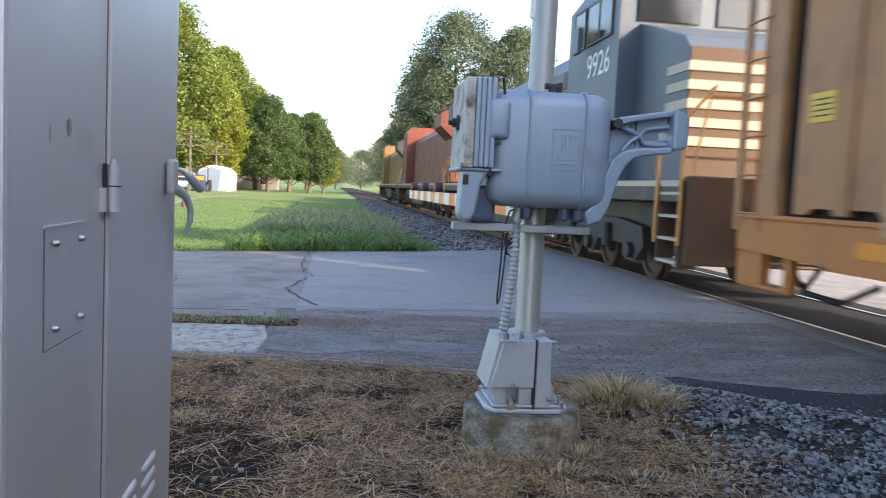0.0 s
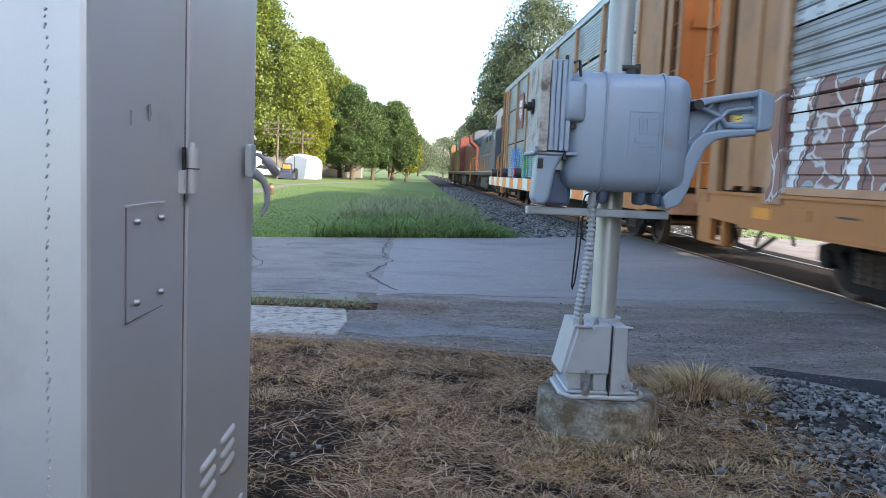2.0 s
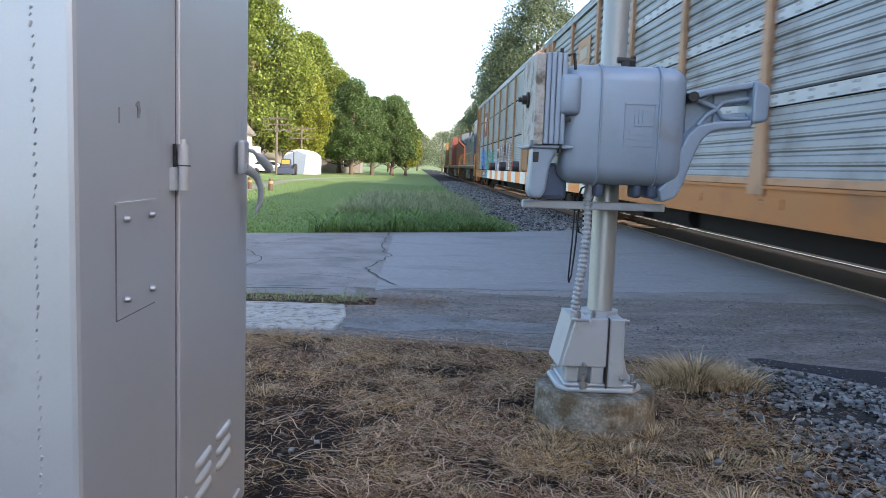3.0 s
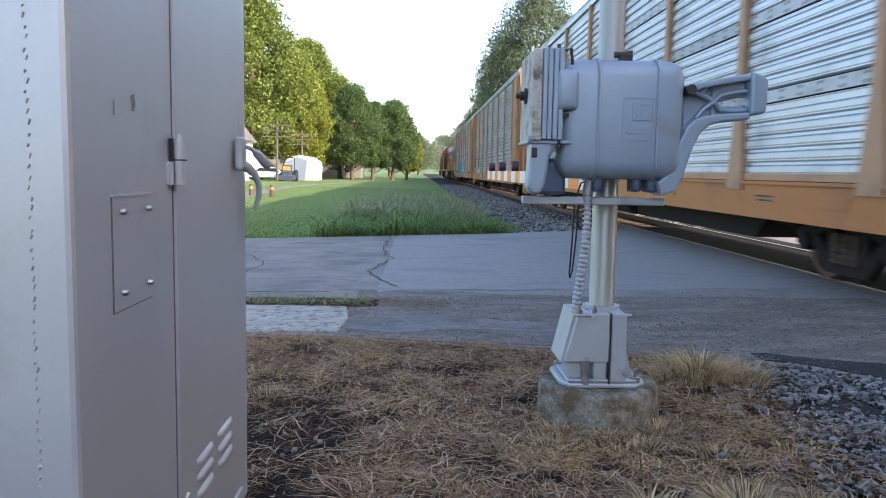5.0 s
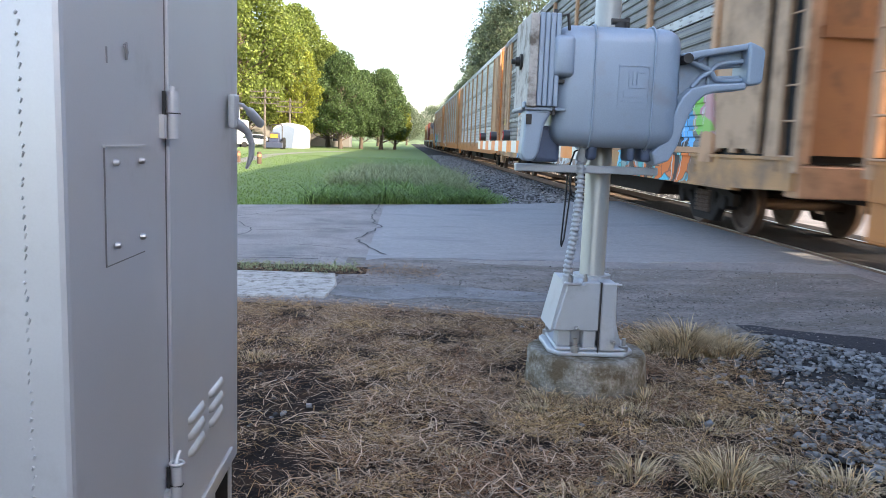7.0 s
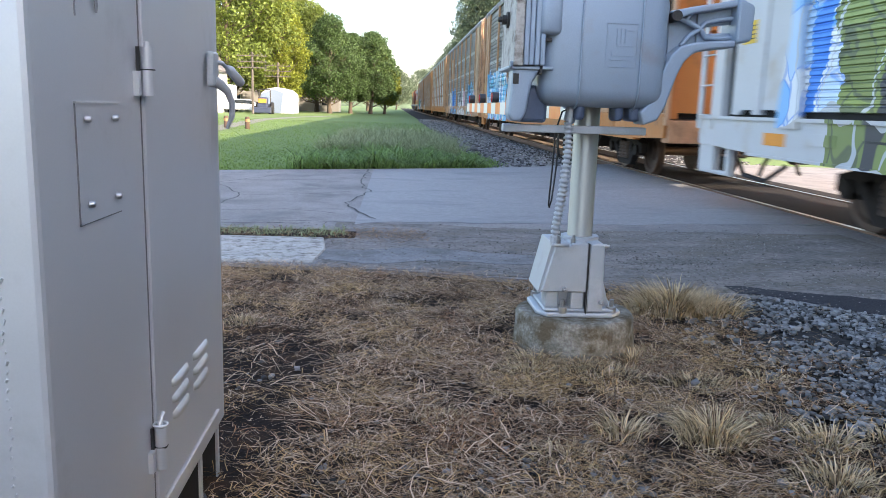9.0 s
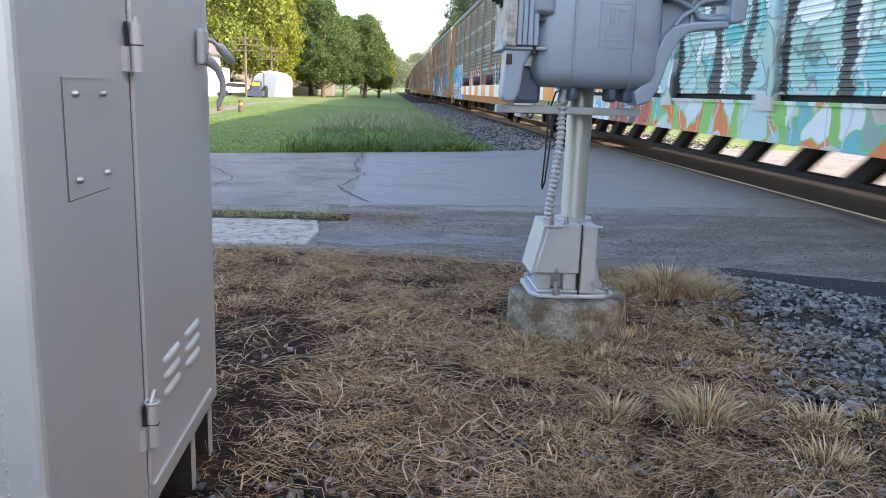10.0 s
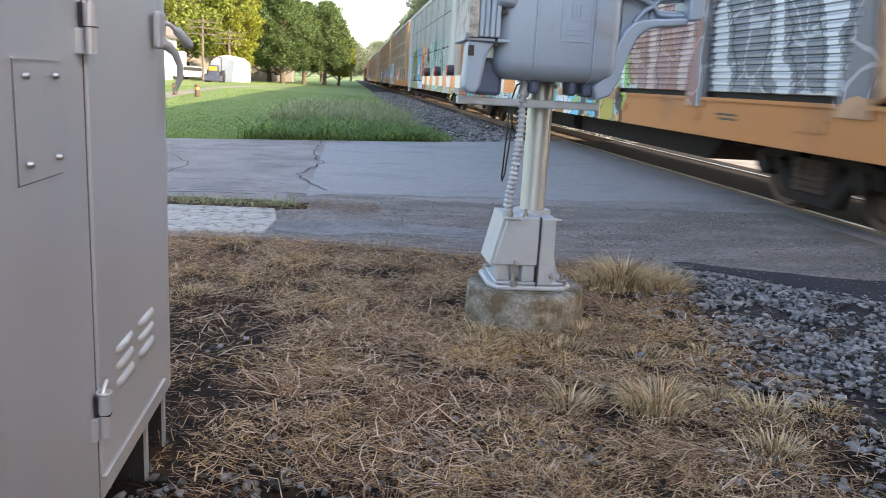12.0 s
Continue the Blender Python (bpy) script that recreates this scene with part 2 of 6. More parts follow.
# orange of the post bands, darkened for the shade they stand in
M["band_tan"] = mat("shaded_band", (0.40, 0.20, 0.09), 0.6)
M["wood_post"] = mat("post_wood", (0.10, 0.06, 0.04), 0.85, 0, 0.25, 10, 0.3, 60)
M["pole_wood"] = mat("grey_pole_wood", (0.10, 0.085, 0.07), 0.9, 0, 0.25, 6)
M["tent"] = mat("white_tarpaulin", (0.34, 0.34, 0.36), 0.6, 0, 0.2, 1.2, 0.4, 5, (0.32, 0.33, 0.35), 0.3, 1.5)
# the white tarpaulin's shade, as a darker blue-grey colour
M["tent_shaded"] = mat("shaded_tarpaulin", (0.15, 0.19, 0.25), 0.55, 0, 0.08, 1.0, 0.1, 6)
M["siding"] = mat("white_siding", (0.72, 0.72, 0.70), 0.6, 0, 0.04, 1)
M["shed_grey"] = mat("grey_shed_wall", (0.22, 0.21, 0.19), 0.7, 0, 0.1, 1)
M["grey_roof"] = mat("shingle_roof", (0.14, 0.13, 0.13), 0.85, 0, 0.2, 4, 0.4, 20)
M["tractor_yellow"] = mat("tractor_yellow", (0.40, 0.22, 0.03), 0.5)
M["tractor_blue"] = mat("tractor_dark_blue", (0.035, 0.045, 0.08), 0.5)
M["rubber"] = mat("rubber", (0.015, 0.015, 0.015), 0.85)
M["car_paint"] = mat("white_car_paint", (0.72, 0.73, 0.75), 0.25)
M["bark"] = mat("bark", (0.10, 0.075, 0.055), 0.9, 0, 0.3, 5, 0.6, 25)
M["leaf"] = leaf_mat("leaf_green", (0.11, 0.145, 0.034), (0.30, 0.36, 0.045), 0.6)
M["leaf_dark"] = leaf_mat("leaf_dark_green", (0.060, 0.100, 0.038), (0.15, 0.22, 0.05), 0.55)
# yellower, brighter copy of the leaf: sunlight put into the colour
M["leaf_lit"] = leaf_mat("leaf_sunlit_green", (0.14, 0.165, 0.025), (0.40, 0.42, 0.04), 0.5)
# greyer, paler leaves: the haze over far trees is put into the colour
M["leaf_haze"] = leaf_mat("leaf_hazed_green", (0.105, 0.135, 0.085), (0.16, 0.20, 0.10), 0.45)
M["weed"] = leaf_mat("weed_green", (0.15, 0.24, 0.075), (0.24, 0.36, 0.09), 0.6)
M["weed_pale"] = leaf_mat("pale_seeding_weed", (0.27, 0.30, 0.16), (0.30, 0.34, 0.15), 0.4)
M["lawn_blade"] = leaf_mat("lawn_green", (0.135, 0.205, 0.048), (0.22, 0.32, 0.06), 0.3)
M["straw"] = island_mat("dead_grass", (0.23, 0.112, 0.055), 0.8, 0.88, (0.44, 0.275, 0.155), 0.35)
M["straw_red"] = island_mat("rusty_dead_grass", (0.20, 0.095, 0.048), 0.7, 0.88, (0.36, 0.20, 0.11), 0.3)
M["straw_gold"] = island_mat("yellow_dead_grass", (0.38, 0.215, 0.085), 0.7, 0.85, (0.70, 0.46, 0.22), 0.35)
M["straw_pale"] = island_mat("pale_broken_straw", (0.33, 0.215, 0.14), 0.8, 0.85, (0.76, 0.55, 0.38), 0.28)
M["tuft"] = island_mat("pale_dry_grass", (0.44, 0.30, 0.15), 0.75, 0.8, (0.70, 0.54, 0.33), 0.3)
M["stone"] = island_mat("grey_ballast", (0.088, 0.087, 0.089), 0.75, 0.8, (0.33, 0.325, 0.32), 0.16)
M["stone_dark"] = island_mat("dark_gravel", (0.08, 0.077, 0.075), 0.7, 0.85, (0.28, 0.27, 0.265), 0.18)
M["grit"] = island_mat("road_grit", (0.20, 0.185, 0.17), 0.5, 0.9, (0.34, 0.32, 0.29), 0.3)
M["ground"] = mat("dark_earth", (0.024, 0.018, 0.015), 0.95, 0, 0.5, 2.5, 1.0, 45, (0.066, 0.040, 0.024), 0.35, 5, spec=0.03)
M["lawn"] = mat("lawn_turf", (0.115, 0.180, 0.042), 0.95, 0, 0.3, 0.35, 0.8, 18, (0.12, 0.14, 0.03), 0.3, 0.12)
M["ballast_bed"] = mat("ballast_bed", (0.05, 0.048, 0.047), 0.95, 0, 0.5, 4, 1.0, 28, (0.025, 0.022, 0.02), 0.4, 3, spec=0.05)
M["drive"] = mat("gravel_drive", (0.20, 0.185, 0.16), 0.95, 0, 0.2, 1, 0.5, 30)


# ---- building helpers ----
def part(name, bm, material, parent=None, label="", smooth=False):
    """Links a bmesh as one mesh object under a thing or a part."""
    me = bpy.data.meshes.new(name)
    bm.normal_update()
    bm.to_mesh(me)
    bm.free()
    mats = material if isinstance(material, (list, tuple)) else [material]
    for m in mats:
        me.materials.append(m)
    if smooth:
        me.shade_smooth()
    ob = new(name, me)
    if parent:
        ob.parent = parent
    if label:
        ob["label"] = label
    return ob


def share(name, me, parent, m=None):
    """Another object on the same mesh."""
    ob = new(name, me)
    ob.parent = parent
    if m is not None:
        ob.matrix_basis = m
    return ob


def thing(name, label, category, m=None, group="", kind=""):
    ob = tagged(new(name), label, category, group, kind)
    ob.empty_display_size = 0.2
    if m is not None:
        ob.matrix_basis = m
    return ob


def box(bm, x0, x1, y0, y1, z0, z1, idx=0, m=None):
    pts = [(x, y, z) for z in (z0, z1) for y in (y0, y1) for x in (x0, x1)]
    v = [bm.verts.new(m @ Vector(p) if m is not None else p) for p in pts]
    for f in ((0, 2, 3, 1), (4, 5, 7, 6), (0, 1, 5, 4), (2, 6, 7, 3), (1, 3, 7, 5), (0, 4, 6, 2)):
        bm.faces.new([v[i] for i in f]).material_index = idx
    return v


def boxes(*specs):
    bm = bmesh.new()
    for s in specs:
        box(bm, *s)
    return bm


def rounded(bm, width, segments=2):
    bmesh.ops.bevel(bm, geom=bm.edges[:], offset=width, segments=segments, affect="EDGES", profile=0.5)
    return bm


def tube(bm, path, radius, sides=10, closed_ends=True, idx=0):
    """A round bar or pipe along a list of points; radius may be a list."""
    path = [Vector(p) for p in path]
    rings = []
    for i, p in enumerate(path):
        a = path[max(i - 1, 0)]
        b = path[min(i + 1, len(path) - 1)]
        way = (b - a).normalized()
        side = way.orthogonal().normalized() if i == 0 else (side - way * side.dot(way)).normalized()
        up = way.cross(side)
        r = radius[i] if isinstance(radius, (list, tuple)) else radius
        rings.append([bm.verts.new(p + r * (math.cos(k * math.tau / sides) * side + math.sin(k * math.tau / sides) * up)) for k in range(sides)])
    for a, b in zip(rings, rings[1:]):
        for k in range(sides):
            f = bm.faces.new((a[k], a[(k + 1) % sides], b[(k + 1) % sides], b[k]))
            f.smooth, f.material_index = True, idx
    if closed_ends:
        for ring in (rings[0][::-1], rings[-1]):
            bm.faces.new([bm.verts.new(v.co) for v in ring]).material_index = idx
    return bm


def tubes(*specs):
    bm = bmesh.new()
    for path, r in specs:
        tube(bm, path, r)
    return bm


def prism(bm, outline, depth_axis, lo, hi, idx=0):
    """An outline of 2D points, pulled along an axis: 'x' takes (y, z), 'y' takes (x, z), 'z' takes (x, y)."""
    def at(a, b, d):
        return {"x": (d, a, b), "y": (a, d, b), "z": (a, b, d)}[depth_axis]
    front = [bm.verts.new(at(a, b, lo)) for a, b in outline]
    back = [bm.verts.new(at(a, b, hi)) for a, b in outline]
    bm.faces.new(front).material_index = idx
    bm.faces.new(back[::-1]).material_index = idx
    n = len(outline)
    for i in range(n):
        bm.faces.new((front[i], back[i], back[(i + 1) % n], front[(i + 1) % n])).material_index = idx
    bmesh.ops.recalc_face_normals(bm, faces=bm.faces[:])
    return bm


def mesh_from(name, verts, faces, material, parent=None, label="", smooth=False):
    me = bpy.data.meshes.new(name)
    verts = np.asarray(verts, dtype=np.float32)
    faces = np.asarray(faces, dtype=np.int32)
    k = faces.shape[1]
    me.vertices.add(len(verts))
    me.vertices.foreach_set("co", verts.ravel())
    me.loops.add(faces.size)
    me.loops.foreach_set("vertex_index", faces.ravel())
    me.polygons.add(len(faces))
    me.polygons.foreach_set("loop_start", np.arange(0, faces.size, k, dtype=np.int32))
    me.polygons.foreach_set("loop_total", np.full(len(faces), k, dtype=np.int32))
    me.materials.append(material)
    me.update(calc_edges=True)
    me.validate()
    if smooth:
        me.shade_smooth()
    ob = new(name, me)
    if parent:
        ob.parent = parent
    if label:
        ob["label"] = label
    return ob


def text_part(name, words, size, material, m, parent, label=""):
    """Words as a flat mesh with the built-in font."""
    cu = bpy.data.curves.new(name, "FONT")
    cu.body, cu.size, cu.extrude = words, size, 0.002
    cu.align_x = "CENTER"
    tmp = bpy.data.objects.new(name, cu)
    scene.collection.objects.link(tmp)
    me = bpy.data.meshes.new_from_object(tmp)
    bpy.data.objects.remove(tmp)
    me.materials.clear()
    me.materials.append(material)
    ob = new(name, me)
    ob.parent = parent
    ob.matrix_basis = m
    if label:
        ob["label"] = label
    return ob


# ---- ground, road, track ----
def near_edge(x):
    xs = [-80, -3.0, -1.6, -0.3, 0.86, 1.63, 2.48, 2.95, 3.6, 4.6, 8, 20, 80]
    ys = [6.6, 6.45, 6.32, 6.17, 5.88, 5.67, 5.40, 4.90, 4.35, 4.0, 3.6, 2.0, -4]
    return float(np.interp(x, xs, ys))


def far_edge(x):
    return 16.2 + (0.42 * x if x > -4 else -1.68 + 0.05 * (x + 4)) if x < 9 else 19.98 + 0.1 * (x - 9)


def rise(x):
    """The road climbs a little to the rails."""
    return float(np.interp(x, [1.8, 4.7, 6.9, 11], [0.0, RAIL - 0.03, RAIL - 0.03, 0.0]))


def build_ground():
    bm = bmesh.new()
    xs = [-1500, -300, -80, -30, -12, -6, -3, -1, 1.5, 4.0, 4.3, 7.2, 7.5, 12, 30, 80, 300, 1500]
    ys = [-600, -100, -30, -8, 0, 4, 8, 12, 20, 40, 80, 160, 300, 700, 2500]
    grid = [[bm.verts.new((x, y, -0.09 if 4.1 < x < 7.4 else -0.025)) for x in xs] for y in ys]
    for j in range(len(ys) - 1):
        for i in range(len(xs) - 1):
            f = bm.faces.new((grid[j][i], grid[j][i + 1], grid[j + 1][i + 1], grid[j + 1][i]))
            f.material_index = 0 if (ys[j + 1] <= 12 and xs[i] >= -12 and xs[i + 1] <= 12) else 1
    ob = part("ground", bm, [M["ground"], M["lawn"]])
    tagged(ob, "dark bare earth beside the road and mown lawn beyond", "ground", kind="structure")


def strip(name, x0, x1, lo, hi, lift, material, step=0.35, rag=0.0, seed=0, label="", category="road"):
    """A sheet over the ground between two edges y = lo(x) and hi(x), ragged by noise."""
    bm = bmesh.new()
    n = max(2, int((x1 - x0) / step))
    rows = []
    for i in range(n + 1):
        x = x0 + (x1 - x0) * i / n
        a = lo(x) + rag * noise.noise((x * 1.7, seed, 0)) + rag * 0.5 * noise.noise((x * 6, seed, 3))
        b = hi(x) + rag * noise.noise((x * 1.7, seed + 9, 0)) + rag * 0.5 * noise.noise((x * 6, seed + 9, 3))
        z = lift + rise(x)
        col = [(a - 0.03, z - 0.05), (a, z)] + [(a + (b - a) * k / 6, z) for k in range(1, 6)] + [(b, z), (b + 0.03, z - 0.05)]
        rows.append([bm.verts.new((x, y, zz)) for y, zz in col])
    for p, q in zip(rows, rows[1:]):
        for k in range(len(p) - 1):
            bm.faces.new((p[k], q[k], q[k + 1], p[k + 1]))
    ob = part(name, bm, material)
    return tagged(ob, label, category, kind="structure")


def ribbon(bm, pts, width, z, seed=0):
    """A thin crack or line on the ground along a polyline."""
    left, right = [], []
    pts = [Vector((x, y, 0)) for x, y in pts]
    fine = []
    for a, b in zip(pts, pts[1:]):
        n = max(2, int((b - a).length / 0.09))
        for i in range(n):
            p = a.lerp(b, i / n)
            fine.append(p + Vector((noise.noise(p * 3 + Vector((seed, 0, 0))), noise.noise(p * 3 + Vector((0, seed, 7))), 0)) * 0.09)
    for i, p in enumerate(fine):
        way = (fine[min(i + 1, len(fine) - 1)] - fine[max(i - 1, 0)]).normalized()
        side = Vector((-way.y, way.x, 0)) * width * (0.5 + 0.5 * abs(noise.noise(p * 5)))
        zz = z + rise(p.x)
        left.append(bm.verts.new((p.x + side.x, p.y + side.y, zz)))
        right.append(bm.verts.new((p.x - side.x, p.y - side.y, zz)))
    for i in range(len(left) - 1):
        bm.faces.new((left[i], right[i], right[i + 1], left[i + 1]))


def build_road():
    strip("road", -80, 80, near_edge, far_edge, 0.004, M["asphalt"], 0.5, 0.06, 1, "grey worn asphalt road crossing the railway")
    strip("road_patch", -0.55, 4.93, lambda x: 8.75 - 0.3 * math.exp(-abs(x + 0.55) * 3), lambda x: far_edge(x) - 0.12, 0.010, M["asphalt_new"], 0.12, 0.10, 4,
          "smoother bluish asphalt patch on the road")
    strip("road_shoulder", -0.75, 4.6, lambda x: near_edge(x) + 0.05, lambda x: 8.55 - 0.12 * x, 0.008, M["asphalt_gravel"], 0.12, 0.16, 7,
          "gravelly broken asphalt along the road's edge")
    strip("road_verge_strip", -1.0, 1.2, lambda x: 6.45, lambda x: 7.1 - 0.3 * abs(x), 0.012, M["asphalt_verge"], 0.12, 0.16, 12, "thin spread of smoother asphalt")
    strip("road_apron", 2.35, 4.5, lambda x: near_edge(x) + 0.02, lambda x: near_edge(x) + 0.22 + 0.42 * (x - 2.35), 0.013, M["asphalt_dark"], 0.12, 0.08, 17, "dark newer asphalt along the road's edge")
    bm = bmesh.new()
    for s, pts in enumerate(([(-0.62, 15.9), (-0.7, 13.2), (-0.5, 11.6), (-0.75, 10.2), (-0.55, 9.4), (-0.3, 8.75)],
                             [(-4.5, 9.6), (-2.6, 9.2), (-1.4, 9.5), (-0.7, 9.2)], [(-2.4, 9.2), (-2.2, 10.8), (-2.9, 12.4)],
                             [(-2.2, 10.8), (-1.2, 11.2), (-0.7, 11.6)], [(-5, 12.6), (-3, 12.9), (-1.2, 13.3)], [(-1.8, 8.5), (-1.1, 8.6), (-0.5, 8.5)],
                             [(-4.2, 8.6), (-2.6, 8.5), (-1.8, 8.5)], [(-3.4, 11.2), (-2.9, 12.4), (-2.0, 14.4)], [(-6, 14.0), (-3.2, 14.1), (-1.0, 14.9)])):
        ribbon(bm, pts, 0.014 if s else 0.018, 0.017, s * 3.1)
    ribbon(bm, [(-3.4, 8.32), (-2.2, 8.3), (-1.0, 8.42)], 0.03, 0.018, 33)
    tagged(part("road_cracks", bm, M["tar"]), "dark open cracks in the old asphalt", "crack", kind="structure")
    strip("soil_strip", -9.0, -0.5, lambda x: 7.56, lambda x: 8.02 - 0.3 * max(0.0, x + 0.9), 0.013, M["ground"], 0.12, 0.12, 27, "dark bare soil between the walk and the road", "soil")
    # pale concrete walk beside the road
    slab = thing("pavement", "pale worn concrete walk slabs beside the road", "pavement", kind="structure")
    for i in range(7):
        x1 = -0.74 - i * 1.05
        bm = bmesh.new()
        prism(bm, [(x1 - 1.035, 6.34), (x1 - 0.03, 6.36), (x1 + 0.02, 6.9), (x1 - 0.05, 7.5), (x1 - 1.035, 7.52)] if i == 0 else
              [(x1 - 1.035, 6.34), (x1, 6.34), (x1, 7.52), (x1 - 1.035, 7.52)], "z", -0.06, 0.022)
        rounded(bm, 0.012, 1)
        part("slab", bm, M["slab"], slab)


def build_track():
    bm = bmesh.new()
    prof = [(1.75, -0.06), (2.3, 0.0), (3.2, 0.03), (4.2, 0.0), (4.45, -0.05), (7.05, -0.05), (7.3, 0.0), (8.4, 0.0), (9.8, -0.06)]
    for y0, y1 in ((-60, 3.9), (17.0, 420)):
        n = 60
        rows = []
        for j in range(n + 1):
            y = y0 + (y1 - y0) * (j / n) ** (1.6 if y0 > 0 else 1)
            row = []
            for i, (x, z) in enumerate(prof):
                xx = x + (0.25 * noise.noise((y * 0.6, i, 0)) if i in (0, 8) else 0)
                yy = y
                if y0 > 0 and j == 0:
                    yy = max(y, far_edge(min(x, 8.9)) - 0.25)
                if y0 < 0 and j == n:
                    yy = near_edge(x) + 0.1
                row.append(bm.verts.new((xx, yy, z)))
            rows.append(row)
        for p, q in zip(rows, rows[1:]):
            for k in range(len(p) - 1):
                bm.faces.new((p[k], p[k + 1], q[k + 1], q[k]))
    tagged(part("ballast_bed", bm, M["ballast_bed"]), "grey crushed stone ballast bed under the rails", "ballast", kind="structure")
    # crossing surface between and beside the rails
    cross = thing("crossing_surface", "dark worn crossing panels between the rails", "crossing surface", kind="structure")
    for x0, x1, nm in ((5.075, 6.425, "gauge_panel"), (6.57, 7.0, "field_panel")):
        for k in range(6):
            y0 = 4.2 + k * 2.4
            part(nm, rounded(boxes((x0, x1, y0, y0 + 2.394, -0.06, RAIL - 0.012)), 0.002, 1), M["crossing"], cross)
    track = thing("railway_track", "rusty steel rails with polished running tops on old ties", "railway track", kind="structure")
    for x in (TRACK_X - 0.75, TRACK_X + 0.75):
        bm = bmesh.new()
        y0, y1 = -80, 420
        box(bm, x - 0.07, x + 0.07, y0, y1, -0.03, -0.012)
        box(bm, x - 0.012, x + 0.012, y0, y1, -0.012, 0.06)
        box(bm, x - 0.036, x + 0.036, y0, y1, 0.06, RAIL - 0.002)
        r = part("rail", bm, M["rail"], track)
        part("running_top", boxes((x - 0.028, x + 0.028, y0, y1, RAIL - 0.002, RAIL)), M["rail_top"], r, "polished bright running surface")
    tie_me = None
    for k in range(90):
        y = 17.8 + k * 0.55
        m = pose(TRACK_X + 0.03 * random.uniform(-1, 1), y, -0.10, 0, 0, random.uniform(-1, 1))
        if tie_me is None:
            ob = part("tie", rounded(boxes((-1.3, 1.3, -0.11, 0.11, -0.08, 0.068)), 0.012, 1), M["tie"], track)
            ob.matrix_basis, tie_me = m, ob.data
        else:
            share("tie", tie_me, track, m)


# ---- scattered stuff ----
def rocks(name, spots, sizes, material, label, seed=0):
    """Many angular stones as one mesh; spots is an (n, 3) array."""
    rng = np.random.default_rng(seed)
    n = len(spots)
    cube = np.array([(x, y, z) for z in (-1, 1) for y in (-1, 1) for x in (-1, 1)], dtype=float)
    v = cube[None] * (1 + rng.uniform(-0.45, 0.25, (n, 8, 3)))
    v *= rng.uniform(0.5, 1.0, (n, 1, 3)) * np.array([1, 1, 0.5])
    a = rng.uniform(0, math.tau, n)
    b = rng.uniform(-0.6, 0.6, n)
    ca, sa_, cb, sb = np.cos(a), np.sin(a), np.cos(b), np.sin(b)
    x, y, z = v[..., 0], v[..., 1], v[..., 2]
    y, z = y * cb[:, None] - z * sb[:, None], y * sb[:, None] + z * cb[:, None]
    x, y = x * ca[:, None] - y * sa_[:, None], x * sa_[:, None] + y * ca[:, None]
    v = np.stack([x, y, z], -1) * (sizes * 0.5)[:, None, None] + spots[:, None, :]
    f = np.array([(0, 2, 3, 1), (4, 5, 7, 6), (0, 1, 5, 4), (2, 6, 7, 3), (1, 3, 7, 5), (0, 4, 6, 2)])
    f = (f[None] + 8 * np.arange(n)[:, None, None]).reshape(-1, 4)
    ob = mesh_from(name, v.reshape(-1, 3), f, material)
    return tagged(ob, label, "stones", kind="stuff")


def blades(name, roots, heights, widths, lean, bend, material, label, seed=0, parent=None, category="grass", curl=0.0, flow=None):
    """Grass blades: a bent strip of three segments each, as one mesh; flow is the way in which they lie."""
    rng = np.random.default_rng(seed)
    n = len(roots)
    a = rng.uniform(0, math.tau, n) if flow is None else flow + 0.75 * rng.standard_normal(n)
    way = np.stack([np.cos(a), np.sin(a), np.zeros(n)], -1)
    side = np.stack([-np.sin(a), np.cos(a), np.zeros(n)], -1)
    tw = rng.uniform(0, math.tau, n)
    sidew = np.stack([np.cos(tw), np.sin(tw), np.zeros(n)], -1)
    side = np.where(rng.random((n, 1)) < 0.5, side, sidew)
    le = np.asarray(lean)[:, None] * np.ones((n, 1))
    turn = curl * rng.standard_normal(n)
    pts = []
    for k, w in ((0, 1.0), (0.4, 0.9), (0.75, 0.6), (1.0, 0.12)):
        ang = le + bend * k * k
        way = np.stack([np.cos(a + turn * k), np.sin(a + turn * k), np.zeros(n)], -1)
        p = roots + heights[:, None] * k * (way * np.sin(ang) + np.array([0, 0, 1]) * np.cos(ang))
        p[:, 2] = np.maximum(p[:, 2], roots[:, 2] - 0.002 + 0.01 * k)
        pts += [p - side * (widths * w)[:, None] / 2, p + side * (widths * w)[:, None] / 2]
    v = np.stack(pts, 1)
    f = np.array([(0, 1, 3, 2), (2, 3, 5, 4), (4, 5, 7, 6)])
    f = (f[None] + 8 * np.arange(n)[:, None, None]).reshape(-1, 4)
    ob = mesh_from(name, v.reshape(-1, 3), f, material, parent)
    if parent is None:
        tagged(ob, label, category, kind="stuff")
    return ob


def patchy(x, y, s, seed):
    """Smooth random value in 0..1 for arrays, for uneven cover."""
    return np.array([0.5 + 0.5 * noise.noise((a * s, b * s, seed)) for a, b in zip(x, y)])


